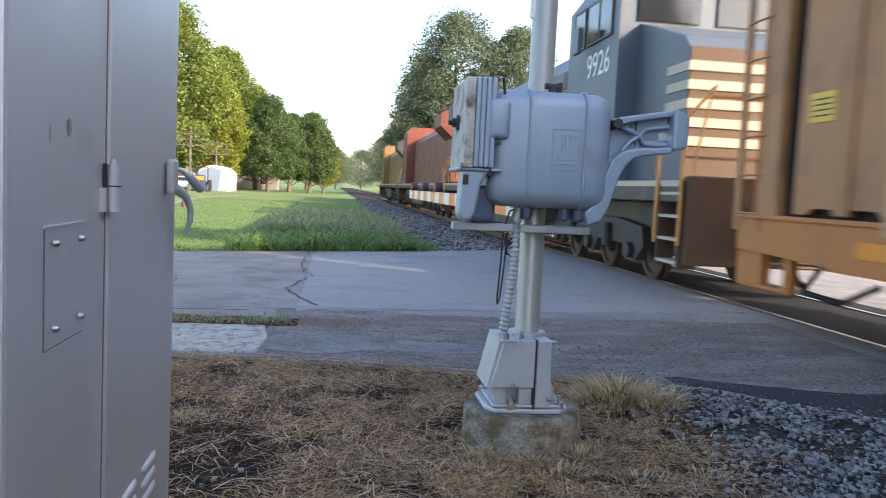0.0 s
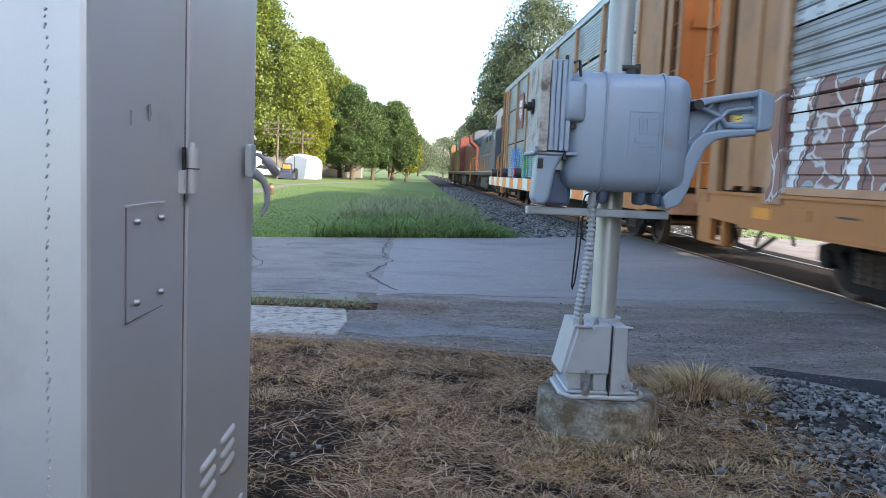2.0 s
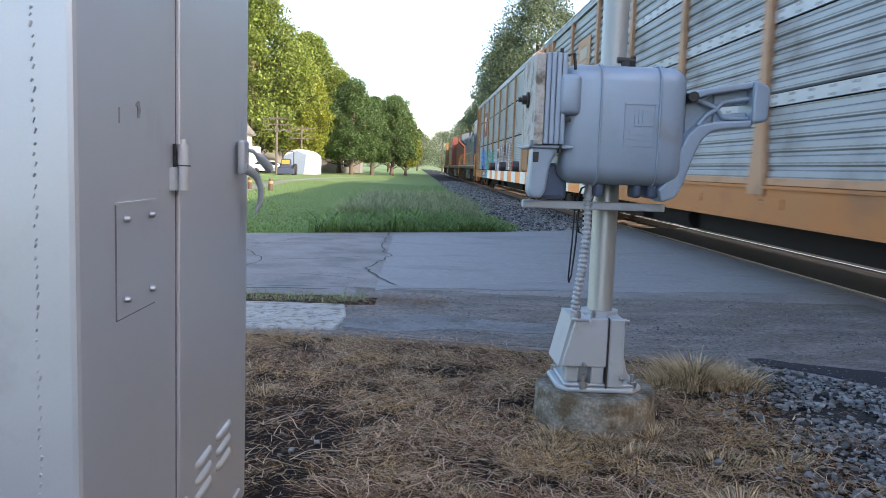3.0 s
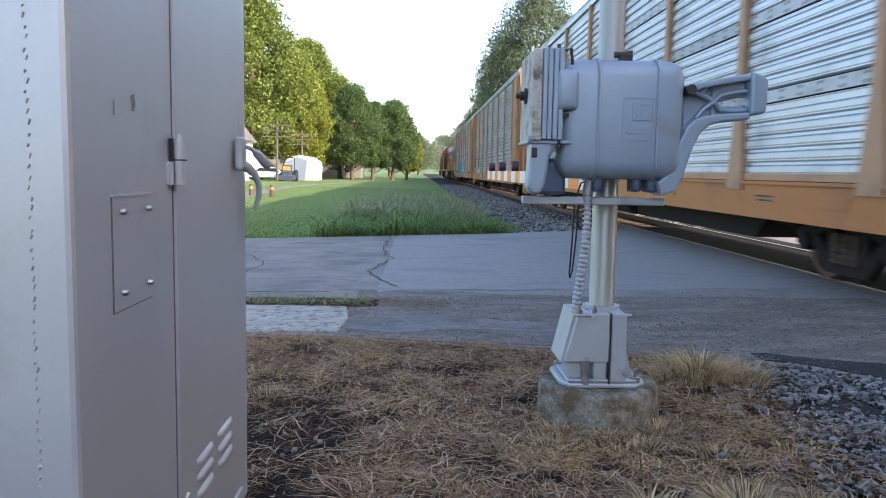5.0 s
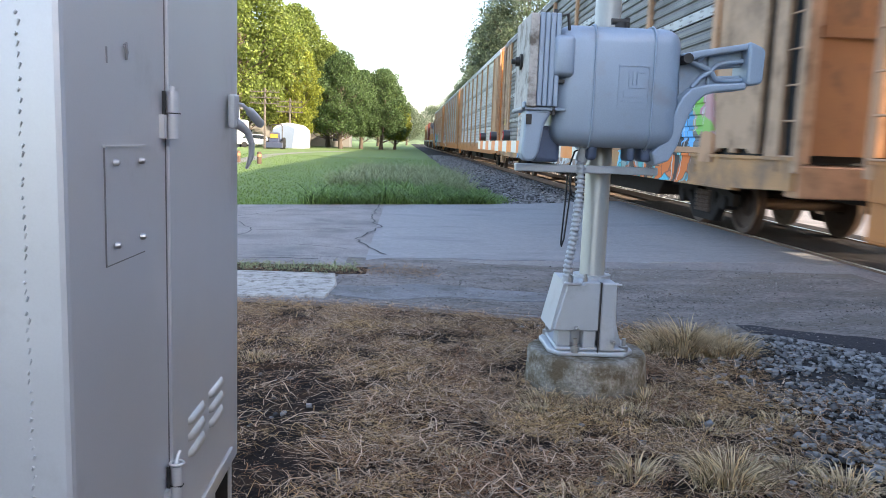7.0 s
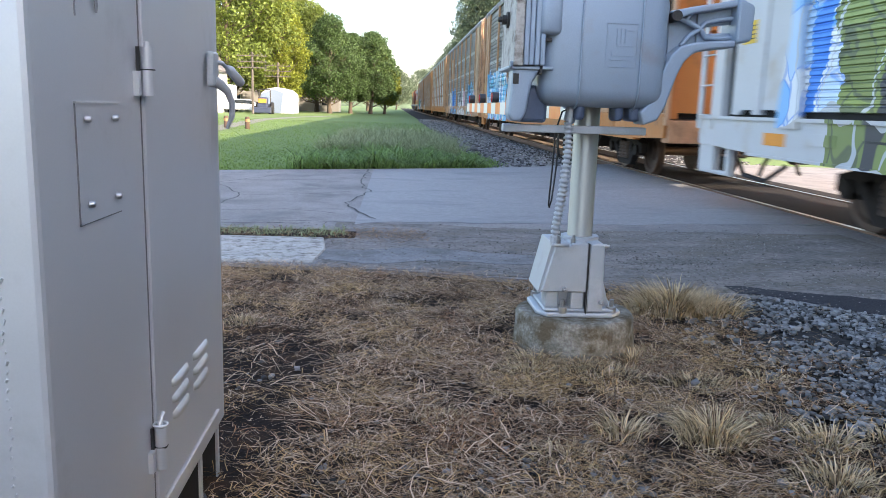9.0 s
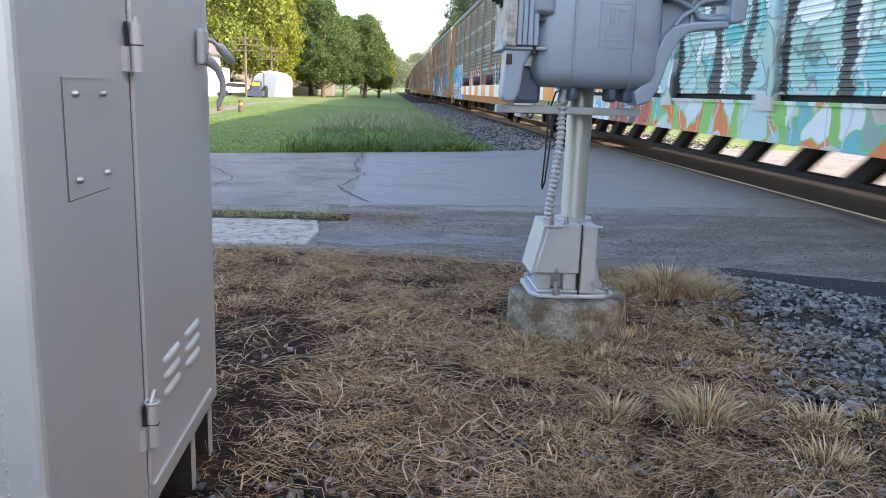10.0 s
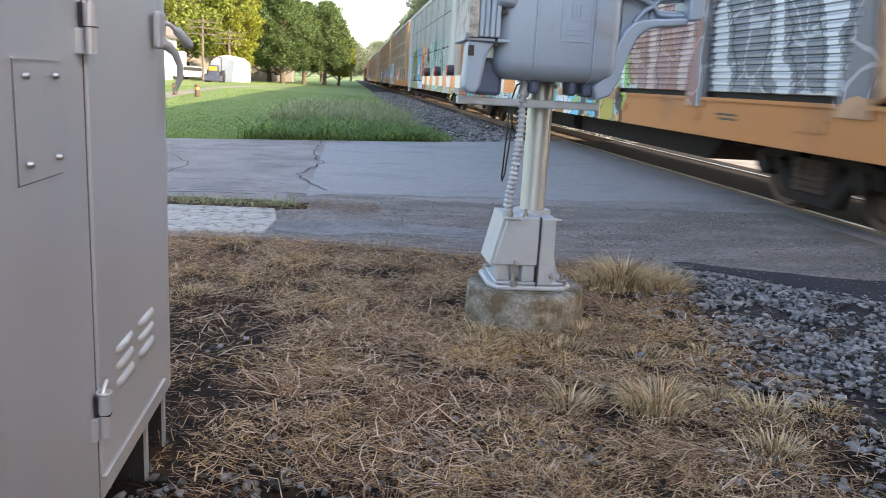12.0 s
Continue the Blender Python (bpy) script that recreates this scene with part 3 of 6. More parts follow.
def build_cover():
    rng = np.random.default_rng(5)
    # dead grass lying on the earth: a dense short mat, pale straw over it, yellow and rusty clumps
    n = 290000
    x = rng.uniform(-1.5, 2.9, n)
    y = 1.3 + (rng.random(n) ** 1.15) * 5.0
    back = rng.random(n) < 0.04
    x = np.where(back, rng.uniform(-4.5, 4.0, n), x)
    y = np.where(back, rng.uniform(-3.5, 1.3, n), y)
    edge = np.array([near_edge(a) for a in x])
    p = patchy(x, y, 2.6, 3) * 0.7 + patchy(x, y, 7, 8) * 0.5
    right = np.clip((x - 1.15 - 0.15 * (y - 3)) / 0.9, 0, 1) * np.clip(1.9 - 1.7 * patchy(x, y, 2.4, 77), 0.35, 1.1)
    stony = np.clip((2.95 - y) / 0.4, 0, 1) * np.clip(3.0 * patchy(x, y, 2.3, 15) - 1.45, 0, 1)
    near_dark = np.maximum(np.clip((2.8 - y) / 0.6, 0, 1) * np.clip((0.05 - x) / 0.6, 0, 1), 0.95 * np.clip((-0.25 - x) / 0.4, 0, 1) * np.clip((5.2 - y) / 1.0, 0, 1))
    keep = (y < edge - 0.02 + 0.1 * rng.standard_normal(n)) & (rng.random(n) < np.clip(p * 3.4 - 1.32, 0.03, 1) * (1 - 0.90 * right) * (1 - 0.88 * near_dark) * (1 - 0.85 * stony))
    keep &= ((x - 0.9) ** 2 + (y - 4.3) ** 2 > 0.34 ** 2) & ~((x < -0.72) & (y < 2.7))
    x, y = x[keep], y[keep]
    k = len(x)
    roots = np.stack([x, y, -0.015 + 0.032 * rng.random(k)], -1)
    clump = patchy(x, y, 2.1, 17) + 0.25 * rng.standard_normal(k)
    kind = np.where(clump > 0.72, 2, np.where(clump < 0.22, 1, np.where(rng.random(k) < 0.55, 0, 3)))
    for which, name, paint, lo, hi, wide, seed, label in (
            (0, "dead_grass", M["straw"], 0.03, 0.13, 0.0040, 2, "matted brown dead grass lying on the bare earth"),
            (1, "rusty_grass", M["straw_red"], 0.03, 0.13, 0.0040, 3, "rust-brown dead grass clumps on the earth"),
            (2, "yellow_grass", M["straw_gold"], 0.04, 0.17, 0.0040, 23, "straw-yellow dead grass clumps on the earth"),
            (3, "pale_straw", M["straw_pale"], 0.03, 0.19, 0.0046, 24, "pale grey-brown broken straw lying on the earth")):
        sel = kind == which
        c = int(sel.sum())
        small = np.clip(0.35 + 0.2 * y[sel], 0.65, 1.0)
        lie = math.tau * 1.3 * patchy(x[sel], y[sel], 1.6, 41) + np.where(rng.random(c) < 0.4, math.pi, 0.0)
        blades(name, roots[sel], small * (lo + (hi - lo) * rng.random(c) ** 2.0), small * wide * rng.uniform(0.45, 1.3, c), rng.uniform(1.0, 1.58, c), 0.4, paint, label, seed, curl=0.9, flow=lie)
    # long single straws on top of the mat
    n = 3200
    x, y = rng.uniform(-1.3, 1.9, n), 1.5 + rng.random(n) * 4.2
    keep = (y < np.array([near_edge(a) for a in x]) - 0.1) & (rng.random(n) < np.clip(patchy(x, y, 2.2, 51) * 2.4 - 0.7, 0, 1)) & ((x - 0.9) ** 2 + (y - 4.3) ** 2 > 0.4 ** 2) & ~((x < -0.6) & (y < 2.8))
    x, y = x[keep], y[keep]
    c = len(x)
    blades("long_straw", np.stack([x, y, 0.015 + 0.02 * rng.random(c)], -1), rng.uniform(0.10, 0.26, c), rng.uniform(0.003, 0.0065, c), rng.uniform(1.15, 1.5, c), 0.35, M["straw_pale"],
           "long pale straws lying loose on the mat", 61, curl=0.9)
    # gravel near the mast and beside the track
    n = 80000
    x = rng.uniform(0.6, 4.4, n)
    y = np.where(rng.random(n) < 0.12, rng.uniform(-1.5, 1.4, n), rng.uniform(1.4, 5.6, n))
    edge = np.array([near_edge(a) for a in x])
    w = np.clip((x - 1.30 - 0.15 * (y - 3)) / 1.1, 0.03, 1) ** 1.4 * np.clip(patchy(x, y, 2.6, 5) * 3.0 - 0.95, 0.04, 1)
    keep = (y < edge + 0.1) & (rng.random(n) < w) & ((x - 0.9) ** 2 + (y - 4.3) ** 2 > 0.4 ** 2)
    x, y = x[keep], y[keep]
    k = len(x)
    sz = (0.013 + 0.033 * rng.random(k) ** 1.4) * (1 + 0.5 * (rng.random(k) < 0.06))
    rocks("gravel", np.stack([x, y, 0.006 + 0.03 * np.clip(x - 2.2, 0, 1)], -1), sz, M["stone"], "blue-grey crushed gravel beside the track", 6)
    n = 26000
    x = rng.uniform(-1.6, 4.2, n)
    y = rng.uniform(4.4, 8.7, n)
    keep = (y > np.array([near_edge(a) for a in x]) + 0.02) & (rng.random(n) < np.clip(2.2 * patchy(x, y, 1.1, 31) - 0.6, 0.03, 1) * np.clip((8.8 - y) / 1.5, 0, 1))
    x, y = x[keep], y[keep]
    z = 0.012 + np.array([rise(a) for a in x])
    rocks("road_grit", np.stack([x, y, z], -1), 0.005 + 0.013 * rng.random(len(x)) ** 2, M["grit"], "loose grit on the broken road edge", 21)
    n = 9000
    x = rng.uniform(-1.3, 2.4, n)
    y = 1.2 + rng.random(n) ** 1.6 * 3.2
    keep = rng.random(n) < np.clip(3.0 * patchy(x, y, 2.3, 15) - 1.2, 0.03, 1) * np.where(y < 2.95, 1, np.where(x < -0.2, 0.25, 0.10))
    x, y = x[keep], y[keep]
    rocks("scattered_stones", np.stack([x, y, np.full(len(x), -0.006)], -1), 0.010 + 0.034 * rng.random(len(x)) ** 1.6, M["stone_dark"],
          "dark stones scattered in the earth", 8)
    # ballast shoulder beyond the road
    n = 15000
    y = 17.0 + rng.random(n) ** 1.8 * 60
    x = rng.uniform(1.7, 4.75, n)
    keep = (y > np.array([far_edge(a) for a in x]) - 0.1) & (x > 1.9 + 0.4 * (patchy(x, y, 0.7, 2) - 0.5))
    x, y = x[keep], y[keep]
    z = np.interp(x, [1.75, 2.3, 3.2, 4.2, 4.45], [-0.05, 0.01, 0.045, 0.01, -0.03])
    rocks("ballast", np.stack([x, y, z], -1), rng.uniform(0.04, 0.10, len(x)), M["stone"], "grey ballast stones along the rail", 9)
    # ballast on the far side of the track, seen under the cars
    n = 3000
    x = rng.uniform(7.0, 10.0, n)
    y = rng.uniform(-6, 40, n)
    keep = (y > np.array([far_edge(a) for a in x])) | (y < 3.8)
    rocks("ballast", np.stack([x, y, np.full(n, 0.0)], -1)[keep], rng.uniform(0.05, 0.10, n)[keep], M["stone"], "grey ballast stones along the rail", 10)
    # tall weeds at the far side of the road
    n = 8500
    x = rng.uniform(-2.4, 2.6, n)
    y = far_edge(0) + 0.42 * x + 0.1 + rng.random(n) ** 1.5 * 3.2
    w = np.clip((x + 2.3) / 0.5, 0, 1) * np.clip((2.5 - x) / 0.9, 0, 1)
    keep = rng.random(n) < w
    x, y = x[keep], y[keep]
    k = len(x)
    h = rng.uniform(0.25, 0.80, k) * (0.15 + 1.2 * patchy(x, y, 1.3, 4)) * np.clip((2.7 - x) / 1.5, 0.35, 1)
    blades("weeds", np.stack([x, y, np.full(k, -0.03)], -1), h, rng.uniform(0.012, 0.032, k), rng.uniform(0.05, 0.6, k), 0.9, M["weed"],
           "tall green weeds at the road's edge", 11)
    n = 14000
    x = rng.uniform(-2.0, 1.6, n)
    y = 19.0 + rng.random(n) ** 1.3 * 15
    keep = rng.random(n) < np.clip(1.9 * patchy(x, y, 0.35, 6) - 0.2, 0, 1) * np.clip((34 - y) / 6, 0, 1)
    x, y = x[keep], y[keep]
    k = len(x)
    blades("weeds", np.stack([x, y, np.full(k, -0.03)], -1), rng.uniform(0.3, 0.85, k), rng.uniform(0.010, 0.024, k), rng.uniform(0.05, 0.45, k), 0.7, M["weed_pale"],
           "tall green weeds beside the ballast", 12)
    # lawn
    n = 42000
    y = 15.0 + rng.random(n) ** 1.7 * 45
    x = -0.42 * y * rng.random(n) + 2.0
    keep = (y > np.array([far_edge(a) for a in x]) + 0.05) & (x < 1.9)
    x, y = x[keep], y[keep]
    k = len(x)
    blades("lawn_grass", np.stack([x, y, np.full(k, -0.03)], -1), rng.uniform(0.03, 0.075, k), rng.uniform(0.008, 0.02, k) * (1 + y / 40), rng.uniform(0.1, 0.8, k), 0.6,
           M["lawn_blade"], "short mown green lawn", 13)
    # thin grass strip between the walk and the road
    n = 2600
    x = rng.uniform(-5, -0.6, n)
    y = rng.normal(7.82, 0.14, n)
    h = rng.uniform(0.03, 0.11, n)
    blades("grass_strip", np.stack([x, y, np.full(n, 0.01)], -1), h, rng.uniform(0.004, 0.01, n), rng.uniform(0.2, 1.2, n), 0.7, M["weed_pale"],
           "thin green grass between walk and road", 14)
    n = 1500
    x = rng.uniform(-2.5, 0.2, n)
    y = rng.normal(7.75, 0.2, n)
    blades("grass_strip", np.stack([x, y, np.full(n, 0.012)], -1), rng.uniform(0.04, 0.12, n), rng.uniform(0.003, 0.007, n), rng.uniform(0.9, 1.5, n), 0.4, M["straw"],
           "dry grass between walk and road", 15)


def tuft(name, x, y, radius, height, count, seed, material, label):
    count = int(count * 0.85)
    rng = np.random.default_rng(seed)
    a, r = rng.uniform(0, math.tau, count), radius * rng.random(count) ** 0.6
    roots = np.stack([x + np.cos(a) * r, y + 0.7 * np.sin(a) * r, np.full(count, -0.01)], -1)
    ob = blades(name, roots, height * rng.uniform(0.4, 1.05, count) * (1 - 0.35 * r / radius), rng.uniform(0.0025, 0.0075, count),
                rng.uniform(0.02, 0.65, count) * (0.4 + 0.8 * r / radius), 0.7, material, "", seed)
    del ob["kind"]
    return tagged(ob, label, "grass tuft", "dry grass tufts")


def build_tufts():
    for i, (x, y, r, h, c) in enumerate(((1.72, 5.0, 0.27, 0.36, 1100), (1.97, 4.92, 0.18, 0.30, 420), (1.50, 4.93, 0.13, 0.22, 260), (0.62, 3.95, 0.16, 0.11, 240), (0.85, 3.88, 0.14, 0.10, 240), (1.12, 3.93, 0.16, 0.12, 260), (1.30, 4.12, 0.13, 0.10, 180), (1.62, 2.95, 0.14, 0.15, 240), (1.9, 3.0, 0.10, 0.10, 120), (1.17, 2.98, 0.15, 0.25, 460), (0.80, 3.03, 0.09, 0.19, 170),
                                         (1.50, 3.12, 0.10, 0.11, 180), (1.47, 2.62, 0.17, 0.14, 340), (1.35, 3.65, 0.18, 0.10, 280), (1.72, 3.70, 0.14, 0.09, 190),
                                         (0.55, 3.78, 0.20, 0.09, 330), (0.95, 3.74, 0.2, 0.09, 280), (-1.0, 4.62, 0.12, 0.09, 170), (0.1, 3.2, 0.15, 0.07, 200), (0.55, 2.85, 0.16, 0.08, 220))):
        tuft("dry_grass_tuft", x, y, r, h, c, 50 + i, M["tuft"], "pale dry grass tuft growing in the gravel" if x > 1.2 else "low dry grass tuft on the earth")


# ---- trees ----
def tree(name, x, y, height, radius, material, seed, label, base=0.22, leaves=5200, leaf=0.42, lean=0.0, squat=1.0):
    rng = np.random.default_rng(seed)
    t = thing(name, label, "tree", pose(x, y, -0.05))
    bm = bmesh.new()
    top = height * 0.86
    pts = [(lean * k * k + 0.25 * math.sin(seed + 3 * k), 0.2 * math.cos(seed * 2 + 4 * k), top * k) for k in (0, 0.08, 0.25, 0.5, 0.75, 1)]
    r0 = 0.018 * height + 0.05
    tube(bm, pts, [r0 * 1.35, r0, r0 * 0.85, r0 * 0.6, r0 * 0.35, 0.03], 8)
    clumps = []
    nl = 130
    for i in range(nl):
        zf = base + (1 - base) * ((i + rng.random()) / nl)
        # an egg-shaped crown, uneven
        u = (zf - base) / (1 - base)
        env = radius * math.sin(math.pi * min(1, 0.12 + 0.88 * u ** squat)) ** 0.6 * (1 - 0.25 * u)
        a = i * 2.4 + rng.uniform(-0.5, 0.5)
        rr = env * rng.uniform(0.50, 1.02)
        c = Vector((math.cos(a) * rr + lean * u, math.sin(a) * rr, zf * height * 0.97))
        clumps.append((c, radius * rng.uniform(0.17, 0.33)))
        if i % 4 == 0:
            k = max(0.1, zf - 0.16)
            s = Vector((lean * k * k, 0, top * k))
            mid = s.lerp(c, 0.5) + Vector((0, 0, -0.03 * height))
            tube(bm, [s, mid, c], [r0 * 0.32, r0 * 0.2, 0.02], 5, False)
    part("trunk", bm, M["bark"], t)
    per = max(12, leaves // nl)
    allp, alls = [], []
    for c, cr in clumps:
        d = rng.standard_normal((per, 3))
        d /= np.linalg.norm(d, axis=1)[:, None]
        allp.append(np.array(c) + d * (cr * rng.uniform(0.35, 1.05, per) ** 0.7)[:, None] * np.array([1, 1, 0.72]))
    p = np.concatenate(allp)
    n = len(p)
    u = rng.standard_normal((n, 3))
    u /= np.linalg.norm(u, axis=1)[:, None]
    w = np.cross(u, rng.standard_normal((n, 3)))
    w /= np.linalg.norm(w, axis=1)[:, None]
    s = leaf * rng.uniform(0.5, 1.15, n)[:, None]
    v = np.stack([p - u * s * 0.5, p + w * s * 0.32, p + u * s * 0.5, p - w * s * 0.32], 1)
    f = np.arange(4 * n).reshape(n, 4)
    mesh_from("crown", v.reshape(-1, 3), f, material, t)
    return t


def build_trees():
    # Y trees overlap darker neighbours and carry their sunlit right edges as colour
    L, D, Y, Z = M["leaf"], M["leaf_dark"], M["leaf_lit"], M["leaf_haze"]
    rows = [(-20.5, 96, 22, 8.0, L, "large leafy green tree beyond the lawn"), (-14.6, 100, 14.5, 3.6, Y, "yellow-green sunlit tree beyond the lawn"),
            (-17.5, 122, 21, 7.5, L, "tall green tree behind the sheds"), (-12.0, 118, 15.2, 5.4, L, "green tree at the lawn's far end"),
            (-8.9, 106, 12.6, 4.2, D, "dark green tree with a clear trunk on the lawn"), (-6.3, 112, 11, 3.4, D, "dark green tree on the lawn"),
            (-3.6, 113, 11.4, 3.9, D, "dark round-topped tree beside the railway"), (-1.9, 117, 8.5, 2.4, Y, "small tree beside the railway, leaves coloured sunlit yellow-green"),
            (-27, 104, 24, 8, L, "large leafy green tree beyond the lawn"), (-34, 84, 22, 8, L, "large leafy green tree beyond the lawn"),
            (-14, 150, 17, 7, L, "distant green tree behind the sheds"), (-6, 170, 14, 6, L, "distant green tree behind the sheds"), (-25, 150, 20, 8, L, "distant green tree behind the sheds"),
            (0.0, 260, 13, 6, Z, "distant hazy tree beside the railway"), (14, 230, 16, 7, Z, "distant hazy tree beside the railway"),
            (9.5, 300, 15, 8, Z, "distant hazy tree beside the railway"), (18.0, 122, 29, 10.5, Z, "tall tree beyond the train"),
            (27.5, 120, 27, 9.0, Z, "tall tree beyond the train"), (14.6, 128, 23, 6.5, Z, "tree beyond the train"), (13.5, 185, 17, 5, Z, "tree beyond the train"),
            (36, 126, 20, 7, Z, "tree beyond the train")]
    for i, (x, y, h, r, m, lab) in enumerate(rows):
        tree("tree", x, y, h, r, m, 100 + i, lab, base=0.16 if h > 14 else 0.2, leaves=(44000 if m is Z or i < 3 else 34000) if h > 18 else 26000, leaf=0.42 if h > 18 else 0.30)


# ---- the train ----
MOVING = []      # (thing, its place along the track at 0 s)
WHEELS = []      # (wheelset, y on its bogie)


def graffiti_on(material, car, zones, name):
    """A copy of a paint with sprayed graffiti fields; zones are (y0, y1, z0, z1, colours, line colour) in the car's own metres."""
    m = material.copy()
    m.name = name
    n, l = m.node_tree.nodes, m.node_tree.links
    b = n["Principled BSDF"]
    colour = b.inputs["Base Color"].links[0].from_socket
    tc = n.new("ShaderNodeTexCoord")
    tc.object = car
    ns = n.new("ShaderNodeTexNoise")
    ns.inputs["Scale"].default_value = 1.3
    ns.inputs["Detail"].default_value = 2
    l.new(tc.outputs["Object"], ns.inputs["Vector"])
    off = n.new("ShaderNodeVectorMath")
    off.operation = "MULTIPLY_ADD"
    l.new(ns.outputs["Color"], off.inputs[0])
    off.inputs[1].default_value = (0.9, 0.9, 0.9)
    l.new(tc.outputs["Object"], off.inputs[2])
    flat = n.new("ShaderNodeVectorMath")
    flat.operation = "MULTIPLY"
    flat.inputs[1].default_value = (0, 1.0, 1.0)
    l.new(off.outputs[0], flat.inputs[0])
    sep = n.new("ShaderNodeSeparateXYZ")
    l.new(off.outputs[0], sep.inputs[0])
    vor = n.new("ShaderNodeTexVoronoi")
    vor.inputs["Scale"].default_value = 2.4
    l.new(flat.outputs[0], vor.inputs["Vector"])
    edge = n.new("ShaderNodeTexVoronoi")
    edge.feature = "DISTANCE_TO_EDGE"
    edge.inputs["Scale"].default_value = 2.4
    l.new(flat.outputs[0], edge.inputs["Vector"])
    wave = n.new("ShaderNodeTexWave")
    wave.inputs["Scale"].default_value = 0.30
    wave.inputs["Distortion"].default_value = 5.0
    wave.inputs["Detail"].default_value = 1.0
    wave.inputs["Detail Scale"].default_value = 1.2
    wave.bands_direction = "Y"
    l.new(flat.outputs[0], wave.inputs["Vector"])
    grey = n.new("ShaderNodeSeparateColor")
    l.new(vor.outputs["Color"], grey.inputs[0])

    def math_node(op, a, v):
        k = n.new("ShaderNodeMath")
        k.operation = op
        l.new(a, k.inputs[0])
        if isinstance(v, float):
            k.inputs[1].default_value = v
        else:
            l.new(v, k.inputs[1])
        return k.outputs[0]

    for y0, y1, z0, z1, colours, line in zones:
        ramp = n.new("ShaderNodeValToRGB")
        ramp.color_ramp.interpolation = "EASE"
        e = ramp.color_ramp.elements
        e[0].color = (*colours[0], 1)
        e[1].color = (*colours[-1], 1)
        e[1].position = (len(colours) - 1) / len(colours)
        for i, c in enumerate(colours[1:-1], 1):
            k = e.new(i / len(colours))
            k.color = (*c, 1)
        l.new(grey.outputs[0], ramp.inputs["Fac"])
        sm = n.new("ShaderNodeMapRange")
        sm.interpolation_type = "SMOOTHSTEP"
        sm.inputs["From Min"].default_value, sm.inputs["From Max"].default_value = 0.85, 0.91
        l.new(wave.outputs["Fac"], sm.inputs["Value"])
        strokes = sm.outputs[0]
        se_ = n.new("ShaderNodeMapRange")
        se_.interpolation_type = "SMOOTHSTEP"
        se_.inputs["From Min"].default_value, se_.inputs["From Max"].default_value = 0.02, 0.06
        se_.inputs["To Min"].default_value, se_.inputs["To Max"].default_value = 0.6, 0.0
        l.new(edge.outputs["Distance"], se_.inputs["Value"])
        thin = se_.outputs[0]
        both = math_node("MAXIMUM", strokes, thin)
        hi_ = n.new("ShaderNodeMapRange")
        hi_.interpolation_type = "SMOOTHSTEP"
        hi_.inputs["From Min"].default_value, hi_.inputs["From Max"].default_value = 0.035, 0.06
        hi_.inputs["To Min"].default_value, hi_.inputs["To Max"].default_value = 0.9, 0.0
        l.new(math_node("ABSOLUTE", math_node("SUBTRACT", wave.outputs["Fac"], 0.62), 0.0), hi_.inputs["Value"])
        inner = n.new("ShaderNodeMix")
        inner.data_type = "RGBA"
        l.new(both, inner.inputs["Factor"])
        l.new(ramp.outputs["Color"], inner.inputs["A"])
        inner.inputs["B"].default_value = (*line, 1)
        shine = n.new("ShaderNodeMix")
        shine.data_type = "RGBA"
        l.new(hi_.outputs[0], shine.inputs["Factor"])
        l.new(inner.outputs["Result"], shine.inputs["A"])
        shine.inputs["B"].default_value = (0.52, 0.54, 0.56, 1) if sum(line) < 1.0 else (0.03, 0.03, 0.035, 1)
        # the noise shifts places by about half its range
        inside = math_node("MULTIPLY", math_node("GREATER_THAN", sep.outputs["Y"], y0 + 0.45), math_node("LESS_THAN", sep.outputs["Y"], y1 + 0.45))
        inside = math_node("MULTIPLY", inside, math_node("MULTIPLY", math_node("GREATER_THAN", sep.outputs["Z"], z0 + 0.45), math_node("LESS_THAN", sep.outputs["Z"], z1 + 0.45)))
        inside = math_node("MULTIPLY", inside, 0.92)
        mx = n.new("ShaderNodeMix")
        mx.data_type = "RGBA"
        l.new(inside, mx.inputs["Factor"])
        l.new(colour, mx.inputs["A"])
        l.new(shine.outputs["Result"], mx.inputs["B"])
        colour = mx.outputs["Result"]
    l.new(colour, b.inputs["Base Color"])
    return m


MESHES = {}


def shared_part(key, name, make, material, parent, m=None, label=""):
    """Builds a mesh once for a key and material; later calls share it."""
    k = (key, material.name if not isinstance(material, list) else material[0].name)
    if k not in MESHES:
        ob = part(name, make(), material, parent, label)
        MESHES[k] = ob.data
        if m is not None:
            ob.matrix_basis = m
        return ob
    ob = share(name, MESHES[k], parent, m)
    if label:
        ob["label"] = label
    return ob


def corrugated(length, height, pitch=0.165, depth=0.030):
    """A sheet in the y-z plane with horizontal ribs that stand out towards -x."""
    bm = bmesh.new()
    prof = []
    z = 0.0
    while z + pitch < height + 1e-6:
        prof += [(0, z), (-depth, z + pitch * 0.12), (-depth * 0.9, z + pitch * 0.62), (-0.004, z + pitch * 0.80)]
        z += pitch
    prof.append((0, height))
    a = [bm.verts.new((x, -length / 2, zz)) for x, zz in prof]
    b = [bm.verts.new((x, length / 2, zz)) for x, zz in prof]
    for i in range(len(prof) - 1):
        bm.faces.new((a[i], a[i + 1], b[i + 1], b[i]))
    back = [bm.verts.new((0.012, s * length / 2, zz)) for s, zz in ((-1, 0), (1, 0), (1, height), (-1, height))]
    bm.faces.new(back[::-1])
    return bm


